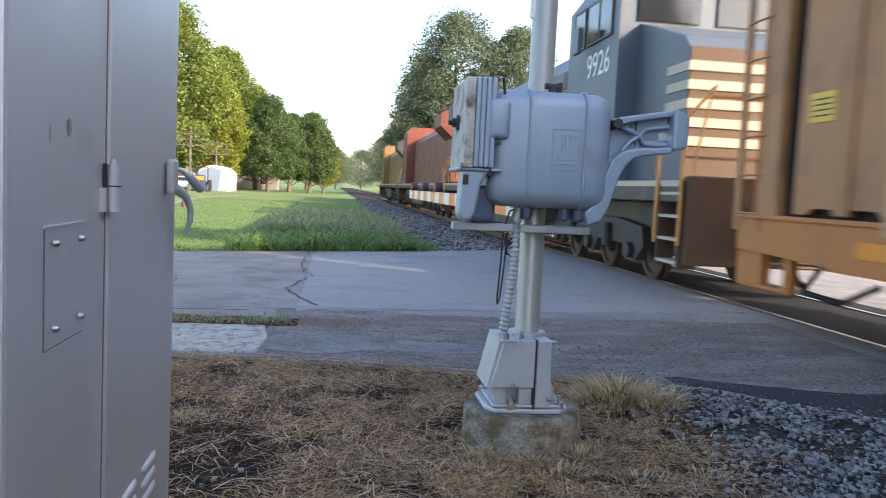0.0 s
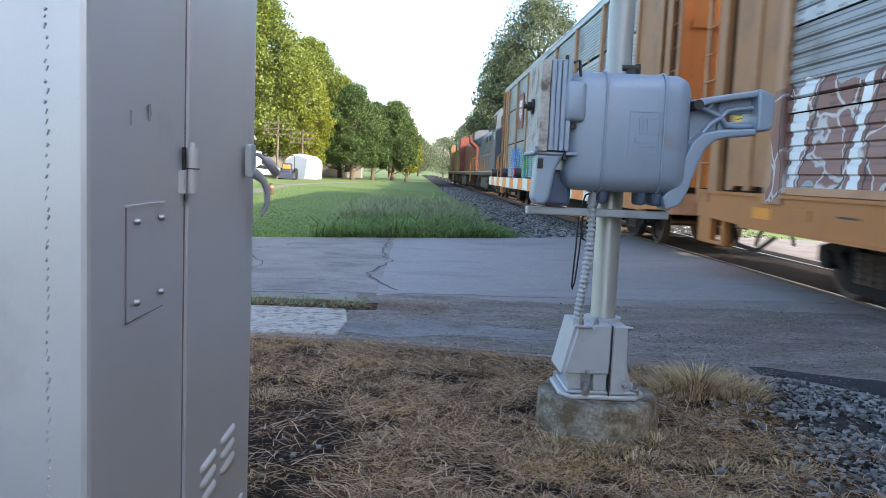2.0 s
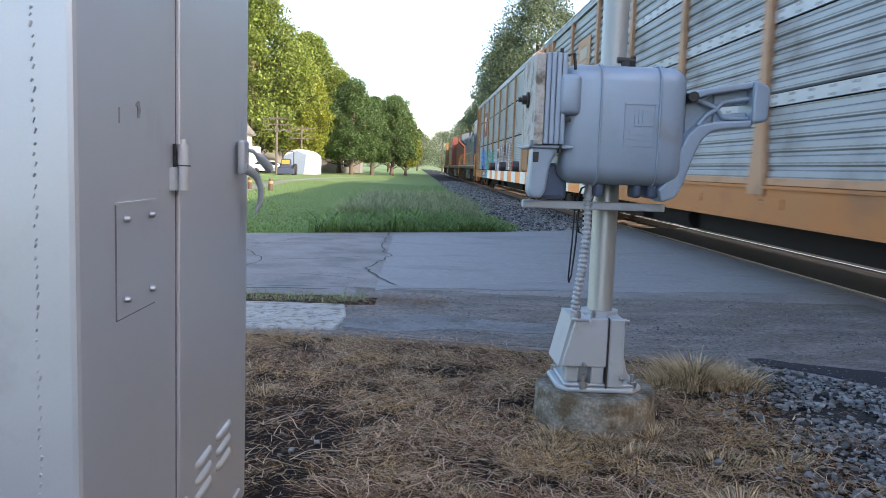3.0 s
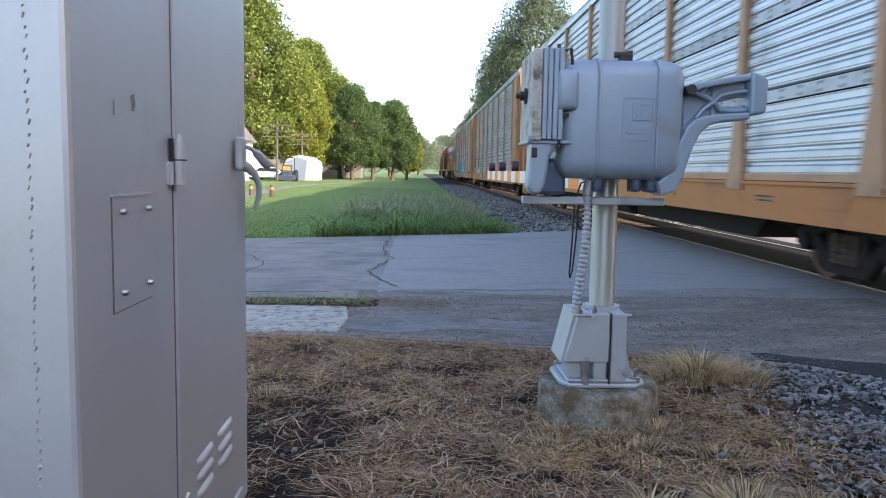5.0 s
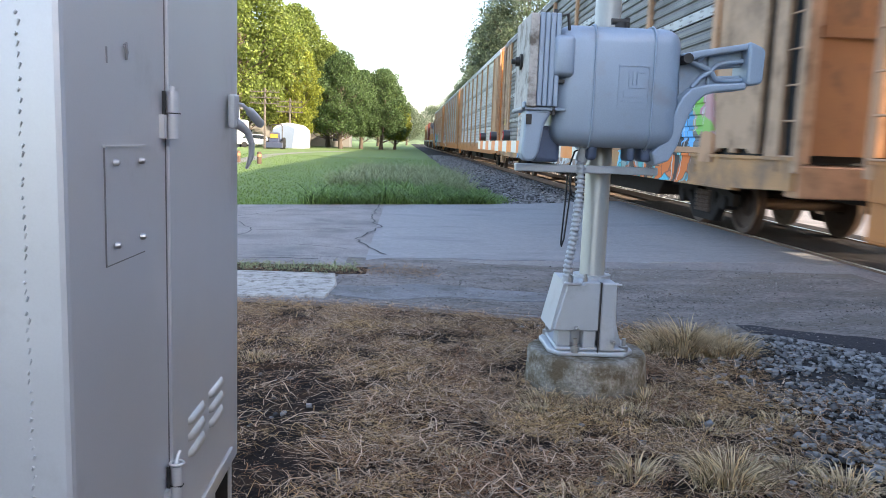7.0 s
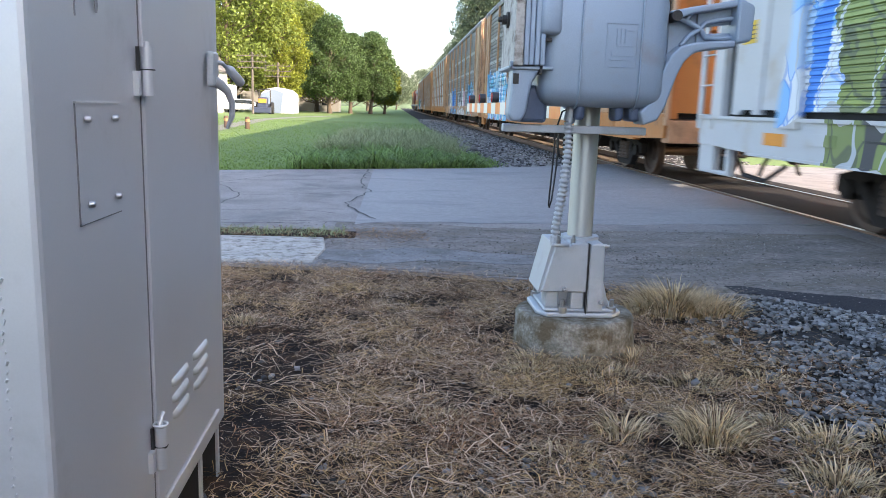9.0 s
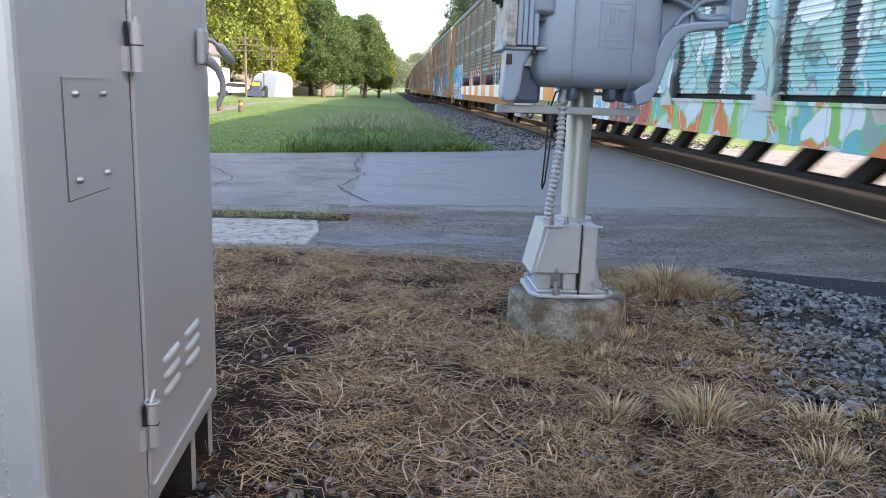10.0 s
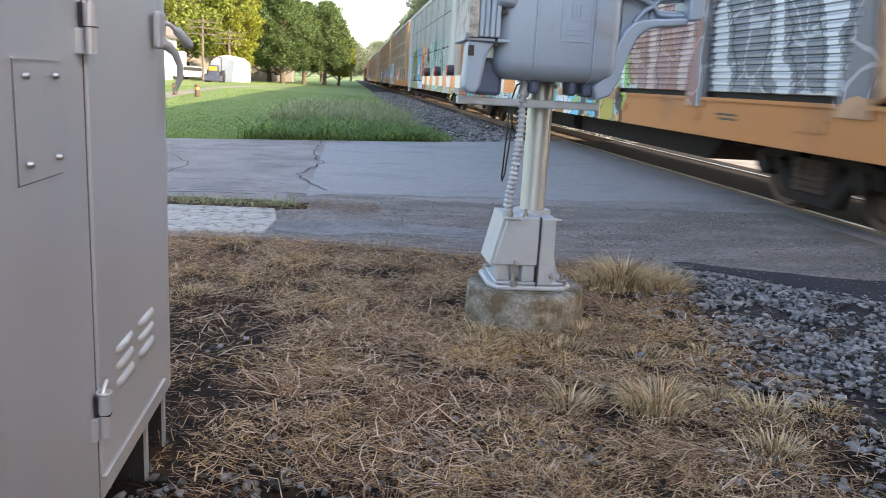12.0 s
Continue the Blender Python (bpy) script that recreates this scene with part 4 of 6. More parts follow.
def wheelset():
    bm = bmesh.new()
    for s in (-1, 1):
        x = s * 0.75
        prof = [(x - 0.055 * s, 0.13), (x - 0.055 * s, 0.34), (x - 0.07 * s, 0.36), (x - 0.07 * s, 0.49), (x - 0.035 * s, 0.485), (x - 0.03 * s, 0.46), (x + 0.06 * s, 0.455),
                (x + 0.06 * s, 0.38), (x + 0.02 * s, 0.35), (x + 0.0 * s, 0.2), (x + 0.07 * s, 0.15), (x + 0.07 * s, 0.02)]
        rings = [[bm.verts.new((px, r * math.cos(k * math.tau / 24), r * math.sin(k * math.tau / 24))) for k in range(24)] for px, r in prof]
        for p, q in zip(rings, rings[1:]):
            for k in range(24):
                bm.faces.new((p[k], p[(k + 1) % 24], q[(k + 1) % 24], q[k]))
        bm.faces.new(rings[-1])
        for k in range(3):
            a = k * math.tau / 3
            box(bm, x + 0.06 * s, x + 0.075 * s, -0.02, 0.02, 0.07, 0.12, 0, Matrix.Rotation(a, 4, "X"))
    tube(bm, [(-0.8, 0, 0), (0.8, 0, 0)], 0.085, 12)
    bmesh.ops.recalc_face_normals(bm, faces=bm.faces[:])
    return bm


def side_frame():
    """A cast bogie side frame with its spring opening, in the y-z plane."""
    bm = bmesh.new()
    top = [(-1.12, 0.42), (-1.12, 0.60), (-0.85, 0.66), (-0.45, 0.80), (0.45, 0.80), (0.85, 0.66), (1.12, 0.60), (1.12, 0.42), (0.72, 0.42), (0.62, 0.56), (0.36, 0.66),
           (-0.36, 0.66), (-0.62, 0.56), (-0.72, 0.42)]
    prism(bm, top, "x", -0.07, 0.07)
    prism(bm, [(-0.72, 0.46), (-0.60, 0.54), (-0.34, 0.25), (0.34, 0.25), (0.60, 0.54), (0.72, 0.46), (0.42, 0.14), (-0.42, 0.14)], "x", -0.065, 0.065)
    for s in (-1, 1):
        box(bm, -0.06, 0.06, s * 0.36 - 0.07, s * 0.36 + 0.07, 0.2, 0.7)
        tube(bm, [(-0.12, s * 0.875, 0.46), (0.1, s * 0.875, 0.46)], 0.11, 12)
    return bm


def springs():
    bm = bmesh.new()
    for y in (-0.2, 0.0, 0.2):
        for k in range(5):
            tube(bm, [(-0.03, y, 0.27 + k * 0.065), (-0.03, y, 0.31 + k * 0.065)], [0.075, 0.06], 10)
        tube(bm, [(-0.03, y, 0.26), (-0.03, y, 0.6)], 0.05, 8)
    return bm


def bogie(parent, y, axles=(-0.875, 0.875), name="bogie"):
    """A bogie with side frames, springs, bolster and turning wheelsets."""
    b = new(name)
    b.parent = parent
    b.matrix_basis = pose(0, y, 0)
    for s in (-1, 1):
        shared_part("side_frame", "side_frame", side_frame, M["truck"], b, pose(s * 1.02, 0, 0))
    shared_part("springs", "spring_nest", springs, M["wheel"], b, pose(-1.04, 0, 0))
    shared_part("bolster", "bolster", lambda: rounded(boxes((-1.0, 1.0, -0.2, 0.2, 0.45, 0.74)), 0.02, 1), M["truck"], b)
    for a in axles:
        w = shared_part("wheelset", "wheelset", wheelset, M["wheel"], b, pose(0, a, 0.46))
        WHEELS.append((w, a))
    return b


def ladder(height, width=0.40, step=0.40):
    bm = bmesh.new()
    for s in (-1, 1):
        box(bm, -0.012, 0.012, s * width / 2 - 0.03, s * width / 2 + 0.03, 0, height)
    z = 0.18
    while z < height - 0.05:
        tube(bm, [(-0.03, -width / 2 - 0.02, z), (-0.03, width / 2 + 0.02, z)], 0.012, 6)
        z += step
    return bm


def post_mesh(height):
    """A side post with its flared foot."""
    bm = bmesh.new()
    prism(bm, [(-0.23, -0.12), (0.23, -0.12), (0.22, 0.12), (0.10, 0.85), (0.085, height), (-0.085, height), (-0.10, 0.85), (-0.22, 0.12)], "x", -0.055, 0.02)
    return bm


def autorack(k, panel, trim, sill, end_paint, door_paint, zones=(), sill_zones=(), marks=None, label="", board=None, truss=False, fine=False):
    """A tri-level car carrier, 27.3 m long; its own y runs ahead, z up from the rail."""
    car = thing("autorack_car", label, "freight car", group="autorack train")
    H = 13.62
    pan = graffiti_on(panel, car, [(H - b, H - a, z0, z1, c, ln) for a, b, z0, z1, c, ln in zones], "sprayed_panel") if zones else panel
    pst = graffiti_on(trim, car, [(H - b, H - a, z0, z1 - 0.1, c, ln) for a, b, z0, z1, c, ln in zones], "sprayed_post") if zones else trim
    sil = graffiti_on(sill, car, [(H - b, H - a, z0, z1, c, ln) for a, b, z0, z1, c, ln in sill_zones], "sprayed_sill") if sill_zones else sill
    dark = M["slot"]
    belt_paint = graffiti_on(M["belt"], car, [(H - b, H - a, z0, z1, c, ln) for a, b, z0, z1, c, ln in zones], "sprayed_belt") if zones else M["belt"]
    # solid black box put in for the shaded interior behind slots and gaps
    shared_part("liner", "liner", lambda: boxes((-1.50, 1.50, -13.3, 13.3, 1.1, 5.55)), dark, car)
    # deep side sills with a lip
    for s in (-1, 1):
        def make():
            bm = bmesh.new()
            prism(bm, [(-13.55, 0.80), (-11.9, 0.74), (11.9, 0.74), (13.55, 0.80), (13.55, 1.16), (-13.55, 1.16)], "x", -1.60, -1.52)
            box(bm, -1.63, -1.50, -13.55, 13.55, 1.135, 1.175)
            box(bm, -1.62, -1.50, -12.0, 12.0, 0.715, 0.745)
            for i in range(9):
                yy = -10.4 + i * 2.6
                box(bm, -1.615, -1.60, yy - 0.25, yy + 0.25, 0.9, 1.02)
            return bm
        shared_part("sill" + str(k), "side_sill", make, sil, car, pose(0, 0, 0, 0, 0, 0 if s < 0 else 180))
    shared_part("deck", "deck", lambda: boxes((-1.50, 1.50, -13.5, 13.5, 0.95, 1.09)), M["rust"], car)
    shared_part("centre_sill", "centre_sill", lambda: boxes((-0.35, 0.35, -13.4, 13.4, 0.62, 0.95)), M["truck"], car)
    if not truss:
        def well():
            bm = bmesh.new()
            prism(bm, [(-7.9, 0.95), (-7.2, 0.36), (7.2, 0.36), (7.9, 0.95)], "x", -1.0, 1.0)
            return bm
        shared_part("well_frame", "well_frame", well, M["truck"], car)
    # panels in four tiers between the posts
    posts = [-11.05 + 3.157 * i for i in range(8)]
    tiers = [(1.24, 1.49), (2.79, 1.49), (4.34, 1.06)] if fine else [(1.24, 0.88), (2.30, 0.83), (3.30, 0.83), (4.30, 1.10)]
    for a, b in zip(posts, posts[1:]):
        w = round(b - a - 0.13, 2)
        for z, h in tiers:
            shared_part(("panel", w, h), "side_panel", lambda: corrugated(w, h, 0.075, 0.020) if fine else corrugated(w, h), pan, car, pose(-1.545, (a + b) / 2, z))
        # flat bolted belts between the tiers
        for z in () if fine else (2.135, 3.145, 4.145):
            belt = shared_part(("belt", w, panel.name), "belt", lambda: boxes((-0.030, 0.0, -w / 2, w / 2, 0, 0.145)), belt_paint, car, pose(-1.545, (a + b) / 2, z))
            shared_part(("belt_bolts", w), "belt_bolts", lambda: boxes(*[(-0.042, -0.029, yy - 0.018, yy + 0.018, zz, zz + 0.03) for yy in [-w / 2 + 0.2 + 0.44 * q for q in range(7)] for zz in (0.015, 0.10)]),
                        M["dark_steel"], belt)["kind"] = "stuff"
        for z in (2.72, 4.27) if fine else ():
            shared_part("slot_clip", "slot_clip", lambda: rounded(boxes((-0.035, 0.0, -0.04, 0.04, 0, 0.13)), 0.006, 1), trim, car, pose(-1.545, (a + b) / 2, z))
        # a rail with small blocks along the sill
        if not fine:
            shared_part(("kick", w), "kick_rail", lambda: rounded(boxes((-0.03, 0.0, -w / 2 + 0.1, w / 2 - 0.1, 0, 0.09)), 0.006, 1), trim, car, pose(-1.565, (a + b) / 2, 1.18))
    shared_part("far_side", "far_side", lambda: boxes((1.53, 1.58, -13.2, 13.2, 1.2, 5.45)), panel, car)
    for y in posts:
        shared_part("post", "side_post", lambda: post_mesh(4.25), pst, car, pose(-1.58, y, 1.18))
    shared_part("top_plate", "top_plate", lambda: boxes((-1.61, -1.52, -13.3, 13.3, 5.42, 5.60), (1.52, 1.61, -13.3, 13.3, 5.42, 5.60)), panel, car)
    # end panels, doors and ladders
    for s in (-1, 1):
        e = new("car_end")
        e.parent = car
        e.matrix_basis = pose(0, 0, 0, 0, 0, 0 if s > 0 else 180)
        for sx in (-1, 1):
            def endp():
                bm = bmesh.new()
                prism(bm, [(-1.47, 1.20), (-1.30, 1.20), (-1.20, 1.26), (-0.34, 1.26), (-0.24, 1.20), (-0.04, 1.20), (-0.04, 5.45), (-1.47, 5.45)], "x", -0.03, 0.03)
                return bm

            def flange():
                return rounded(boxes((-0.06, 0.03, -0.10, 0.10, 1.2, 5.45)), 0.01, 1)

            def column():
                bm = bmesh.new()
                prism(bm, [(-0.16, 1.16), (0.16, 1.16), (0.13, 1.6), (0.13, 5.5), (-0.13, 5.5), (-0.13, 1.6)], "x", -0.07, 0.03)
                return bm
            shared_part("end_flange", "end_flange", flange, end_paint, e, pose(sx * 1.56, 11.85, 0))
            shared_part("end_column", "end_column", column, end_paint, e, pose(sx * 1.56, 12.95, 0))
            shared_part("corner_flange", "corner_flange", lambda: boxes((-0.03, 0.03, -0.03, 0.03, 1.0, 5.5)), end_paint, e, pose(sx * 1.58, 13.62, 0))
            shared_part("end_panel", "end_panel", endp, end_paint, e, pose(sx * 1.56, 12.62, 0))
            shared_part("ladder", "ladder", lambda: ladder(4.4), end_paint, e, pose(sx * 1.60, 13.35, 1.0))
        shared_part("end_frame", "end_frame", lambda: boxes((-1.50, -1.36, 13.10, 13.45, 1.1, 5.5), (1.36, 1.50, 13.10, 13.45, 1.1, 5.5), (-1.5, 1.5, 13.2, 13.5, 5.3, 5.55)), M["orange"] if end_paint in (M["tan"], M["tan_orange"]) else end_paint, e)

        for i in range(6):
            shared_part("end_door_leaf", "end_door", lambda: boxes((-0.22, 0.22, 13.25, 13.40, 1.2, 5.3)), door_paint, e, pose(-1.14 + i * 0.455, 0.03 * (i % 2), 0))
        for z in (2.5, 3.9):
            shared_part("door_bar", "door_bar", lambda: boxes((-1.36, 1.36, 13.43, 13.48, 0, 0.12)), door_paint, e, pose(0, 0, z))
        shared_part("end_sill", "end_sill", lambda: rounded(boxes((-1.55, 1.55, 13.3, 13.62, 0.72, 1.08), (-1.56, -1.45, 13.1, 13.6, 0.42, 0.8), (-1.56, -1.45, 12.6, 12.72, 0.42, 0.8),
                                                                  (-1.555, -1.45, 12.6, 13.6, 0.40, 0.45)), 0.015, 1), sill if s > 0 else trim, e)
        shared_part("grab_iron", "grab_iron", lambda: tubes(([(-1.5, 13.66, 0.62), (-1.1, 13.7, 0.62), (-0.3, 13.7, 0.62)], 0.016), ([(-1.3, 13.7, 0.95), (-1.3, 13.74, 0.45)], 0.02)),
                    M["stripe"], e)
        shared_part("coupler", "coupler", lambda: rounded(boxes((-0.16, 0.16, 13.4, 14.15, 0.68, 0.95), (-0.24, 0.24, 14.1, 14.32, 0.62, 1.0)), 0.03, 1), M["truck"], e)
        shared_part("air_hose", "air_hose", lambda: tubes(([(-0.5, 13.5, 0.75), (-0.55, 13.7, 0.5), (-0.45, 14.0, 0.33), (-0.3, 14.3, 0.34)], 0.03),
                                                         ([(-1.2, 13.2, 0.7), (-1.25, 12.8, 0.42), (-1.2, 12.3, 0.38), (-1.2, 11.8, 0.6)], 0.03)), M["black"], e)
        # small yellow notice and orange patch beside the end
        shared_part("notice", "notice", lambda: boxes((-1.598, -1.592, 12.05, 12.42, 2.05, 2.32)), M["yellow_label"], e, label="yellow notice plate")
        shared_part("notice_bars", "notice_lines", lambda: boxes(*[(-1.602, -1.599, 12.09, 12.37, 2.1 + 0.05 * i, 2.115 + 0.05 * i) for i in range(4)]), M["black_paint_and_shade"], e)
        shared_part("reflector", "reflector", lambda: boxes((-1.606, -1.601, 11.1, 11.6, 0.86, 1.0)), M["orange_reflector"], e, label="orange reflector patch")

        def roof_end():
            bm = bmesh.new()
            prism(bm, [(-1.6, 5.6), (1.6, 5.6), (1.25, 5.86), (0.6, 6.0), (-0.6, 6.0), (-1.25, 5.86)], "y", 13.18, 13.3)
            return bm
        shared_part("roof_end", "roof_end", roof_end, end_paint, e)

    def roof():
        bm = bmesh.new()
        arc = [(-1.62, 5.56), (-1.55, 5.66), (-1.25, 5.86), (-0.6, 6.0), (0.6, 6.0), (1.25, 5.86), (1.55, 5.66), (1.62, 5.56)]
        n = 108
        rows = []
        for i in range(n + 1):
            y = -13.2 + 26.4 * i / n
            d = 0.02 if i % 4 in (1, 2) else 0.0
            rows.append([bm.verts.new((x * (1 + d * 0.4), y, z + d)) for x, z in arc])
        for p, q in zip(rows, rows[1:]):
            for j in range(len(arc) - 1):
                bm.faces.new((p[j], q[j], q[j + 1], p[j + 1]))
        bmesh.ops.recalc_face_normals(bm, faces=bm.faces[:])
        return bm
    shared_part("roof", "roof", roof, M["roof"], car)
    # a small line of stencil bars on the sill
    shared_part("stencil", "stencil_lines", lambda: boxes(*[(-1.606, -1.601, yy, yy + ln, zz, zz + 0.022) for yy, zz, ln in
                ((4.0, 1.0, 0.5), (4.05, 0.95, 0.4), (4.0, 0.9, 0.45), (-5.2, 0.98, 0.35), (-5.2, 0.93, 0.3), (0.6, 1.0, 0.3), (-9.0, 0.98, 0.5), (-9.0, 0.93, 0.42), (9.2, 0.97, 0.4))]),
                M["black_paint_and_shade"], car)["kind"] = "stuff"
    if truss:
        def braces():
            bm = bmesh.new()
            prism(bm, [(0, 0.72), (0.35, 0.72), (0.85, 0.40), (0.5, 0.40)], "x", -1.35, -1.2)
            return bm
        n1 = part("notice", boxes((-1.612, -1.607, -12.1, -11.68, 0.76, 1.05)), M["yellow_label"], car, "yellow notice plate on the sill")
        part("notice_lines", boxes(*[(-1.616, -1.613, -12.06, -11.72, 0.80 + 0.055 * i, 0.82 + 0.055 * i) for i in range(4)]), M["black_paint_and_shade"], n1)
        part("reflector", boxes((-1.612, -1.607, -12.9, -12.4, 0.76, 1.05)), M["orange_reflector"], car, "orange reflector patch")
        part("reflector", boxes((-1.612, -1.607, -10.95, -10.6, 0.86, 1.0)), M["orange_reflector"], car, "orange reflector patch")
        for i in range(14):
            shared_part("brace", "under_brace", braces, M["truck"], car, pose(0, -8 + i * 1.2, 0))
        part("under_rail", boxes((-1.36, -1.2, -8.5, 8.8, 0.36, 0.42)), M["truck"], car)
    else:
        def gear():
            bm = bmesh.new()
            tube(bm, [(-1.0, -1.2, 0.55), (-1.0, 0.2, 0.55)], 0.19, 12)
            box(bm, -1.2, -0.8, 1.4, 1.9, 0.4, 0.75)
            tube(bm, [(-0.8, -8, 0.6), (-0.8, 8, 0.6)], 0.025, 6)
            return bm
        shared_part("brake_gear", "brake_gear", gear, M["truck"], car)
    for y in (-9.75, 9.75):
        bogie(car, y)
    if board:
        off, paint, ink = board
        yb = H - off
        b = part("logo_board", boxes((-1.598, -1.585, yb - 1.5, yb, 3.3, 4.75)), paint, car, "painted emblem board")
        bm = bmesh.new()
        for i in range(5):
            y0 = yb - 0.35 - i * 0.17
            box(bm, -1.603, -1.599, y0 - 0.10, y0, 3.62 + 0.12 * abs(i - 2), 4.15)
        box(bm, -1.603, -1.599, yb - 1.18, yb - 0.3, 4.22, 4.5)
        part("emblem", bm, ink, b, "pale shield emblem as plain bars")
    if marks:
        words, off, wide, plate = marks
        if plate:
            part("mark_plate", boxes((-1.6075, -1.602, H - off - wide, H - off, 0.82, 1.10)), M["black_paint_and_shade"], car, "black number plate band")
        m = Matrix.Translation((-1.609, H - off - wide / 2, 0.86)) @ Matrix(((0, 0, -1, 0), (-1, 0, 0, 0), (0, 1, 0, 0), (0, 0, 0, 1)))
        text_part("car_number", words, 0.30, M["white"], m, car, "white car number")
    MOVING.append((car, GAP0 - PITCH * (k - 0.5)))
    return car


def loco(place, hood, cab, nose, rails, number, stripes, label, face_back=True, flare=None):
    """A six-axle diesel locomotive, 22.3 m long; its nose is at the -y end when it runs backwards."""
    car = thing("locomotive", label, "locomotive", group="locomotives")
    body = new("running_body")
    body.parent = car
    body.matrix_basis = pose(0, 0, 0, 0, 0, 0 if face_back else 180)
    H = 11.1
    part("frame", rounded(boxes((-1.55, 1.55, -H, H, 1.25, 1.55)), 0.02, 1), M["loco_black"], body)
    part("side_stripe", boxes((-1.56, -1.552, -H + 0.1, H - 0.1, 1.46, 1.54), (1.552, 1.56, -H + 0.1, H - 0.1, 1.46, 1.54)), M["stripe"], body)
    bm = bmesh.new()
    prism(bm, [(-1.0, 1.55), (1.0, 1.55), (1.0, 4.0), (0.8, 4.35), (-0.8, 4.35), (-1.0, 4.0)], "y", -5.6, 8.0)
    part("long_hood", bm, hood, body)
    for y in np.arange(-5.2, 7.4, 0.8):
        part("hood_door", boxes((-1.03, -0.99, y, y + 0.72, 1.8, 3.5)), hood, body)
    for y in (-5.0, -2.6, 0.0, 2.6):
        part("hood_grille", boxes((-1.04, -1.0, y, y + 1.3, 3.6, 3.95)), M["loco_black"], body)
    bm = bmesh.new()
    prism(bm, [(-1.0, 1.55), (1.0, 1.55), (1.0, 3.5), (1.55, 4.0), (1.55, 4.55), (1.1, 4.75), (-1.1, 4.75), (-1.55, 4.55), (-1.55, 4.0), (-1.0, 3.5)], "y", 8.0, 10.4)
    part("radiator", bm, flare or hood, body, "flared radiator section")
    part("radiator_grille", boxes((-1.565, -1.55, 8.2, 10.2, 4.08, 4.5)), M["loco_black"], body)
    part("exhaust", tubes(([(0, -1.0, 4.3), (0, -1.0, 4.62)], 0.25)), M["loco_black"], body)
    part("fan", tubes(([(0, 2.0, 4.3), (0, 2.0, 4.5)], 0.4)), M["loco_black"], body)
    # cab
    bm = bmesh.new()
    prism(bm, [(-1.5, 1.55), (1.5, 1.55), (1.5, 4.75), (1.25, 5.1), (-1.25, 5.1), (-1.5, 4.75)], "y", -8.3, -5.6)
    part("cab", bm, cab, body)
    for y in (-7.95, -7.3, -6.55):
        w = part("cab_window", rounded(boxes((-1.525, -1.49, y, y + 0.55, 4.0, 4.65)), 0.008, 1), M["glass_dark"], body)
        part("window_frame", boxes((-1.53, -1.5, y - 0.04, y, 3.96, 4.69), (-1.53, -1.5, y + 0.55, y + 0.59, 3.96, 4.69), (-1.53, -1.5, y, y + 0.55, 3.96, 4.0), (-1.53, -1.5, y, y + 0.55, 4.65, 4.69)),
             M["loco_black"], w)
    part("mirror", rounded(boxes((-1.78, -1.7, -7.0, -6.7, 3.8, 4.25)), 0.01, 1), cab, body)
    # nose
    bm = bmesh.new()
    prism(bm, [(-10.2, 1.55), (-8.3, 1.55), (-8.3, 4.1), (-9.0, 3.9), (-10.0, 3.6), (-10.2, 3.4)], "x", -1.15, 1.15)
    part("nose", bm, cab, body)
    # thin front plate whose colour carries the warm dark shade of the nose
    bm = bmesh.new()
    prism(bm, [(-1.14, 1.57), (1.14, 1.57), (1.14, 3.42), (-1.14, 3.42)], "y", -10.215, -10.201)
    part("nose_face", bm, nose, body)
    part("windscreen", boxes((-1.2, -0.15, -8.34, -8.30, 4.15, 4.65), (0.15, 1.2, -8.34, -8.30, 4.15, 4.65)), M["glass_dark"], body)
    if stripes:
        for i in range(5):
            z = 2.05 + i * 0.26
            part("cream_stripe", boxes((-1.165, 1.165, -10.24, -9.5, z, z + 0.13)), M["stripe"], body)
    # end platform, steps, handrails
    for s in (-1, 1):
        part("end_platform", rounded(boxes((-1.5, 1.5, s * H - 0.1, s * H + 0.1, 0.45, 1.6)), 0.02, 1), M["loco_brown"], body)
    for s in (-1, 1):
        y = s * (H - 0.35)
        for i in range(4):
            part("step", boxes((-1.56, -1.25, y - 0.3, y + 0.3, 0.45 + 0.3 * i, 0.49 + 0.3 * i)), M["stripe"], body)
        for q in (-0.32, 0.32):
            part("step_side", boxes((-1.56, -1.30, y + q - 0.02, y + q + 0.02, 0.4, 1.5)), M["loco_brown"], body)
        part("step_rail", tubes(([(-1.58, y - 0.38, 0.7), (-1.58, y - 0.38, 2.3), (-1.2, y - 0.38, 2.75)], 0.022), ([(-1.58, y + 0.36, 0.7), (-1.58, y + 0.36, 2.3)], 0.022),
                                ([(-1.5, s * (H + 0.12), 1.6), (-1.3, s * (H + 0.12), 2.6), (1.3, s * (H + 0.12), 2.6), (1.5, s * (H + 0.12), 1.6)], 0.02)), rails, body, "orange grab rail")
    bm = bmesh.new()
    for y in np.arange(-5.0, 9.9, 1.65):
        tube(bm, [(-1.5, y, 1.55), (-1.5, y, 2.55)], 0.018, 6)
    tube(bm, [(-1.5, -5.3, 2.55), (-1.5, 10.4, 2.55)], 0.02, 6)
    part("handrail", bm, rails, body)
    part("under_gear", rounded(boxes((-1.0, 1.0, -10.4, 10.4, 0.5, 1.26)), 0.03, 1), M["loco_black"], body)
    for y in (-4.2, -3.4, 3.6):
        part("air_tank", tubes(([(-1.3, y, 0.9), (-1.3, y + 0.7, 0.9)], 0.2)), M["dark_steel"], body)
    part("fuel_tank", rounded(boxes((-1.35, 1.35, -2.8, 2.8, 0.35, 1.2)), 0.12, 2), M["loco_black"], body)
    part("coupler", rounded(boxes((-0.2, 0.2, -H - 0.5, -H, 0.65, 1.0), (-0.2, 0.2, H, H + 0.5, 0.65, 1.0)), 0.03, 1), M["truck"], body)
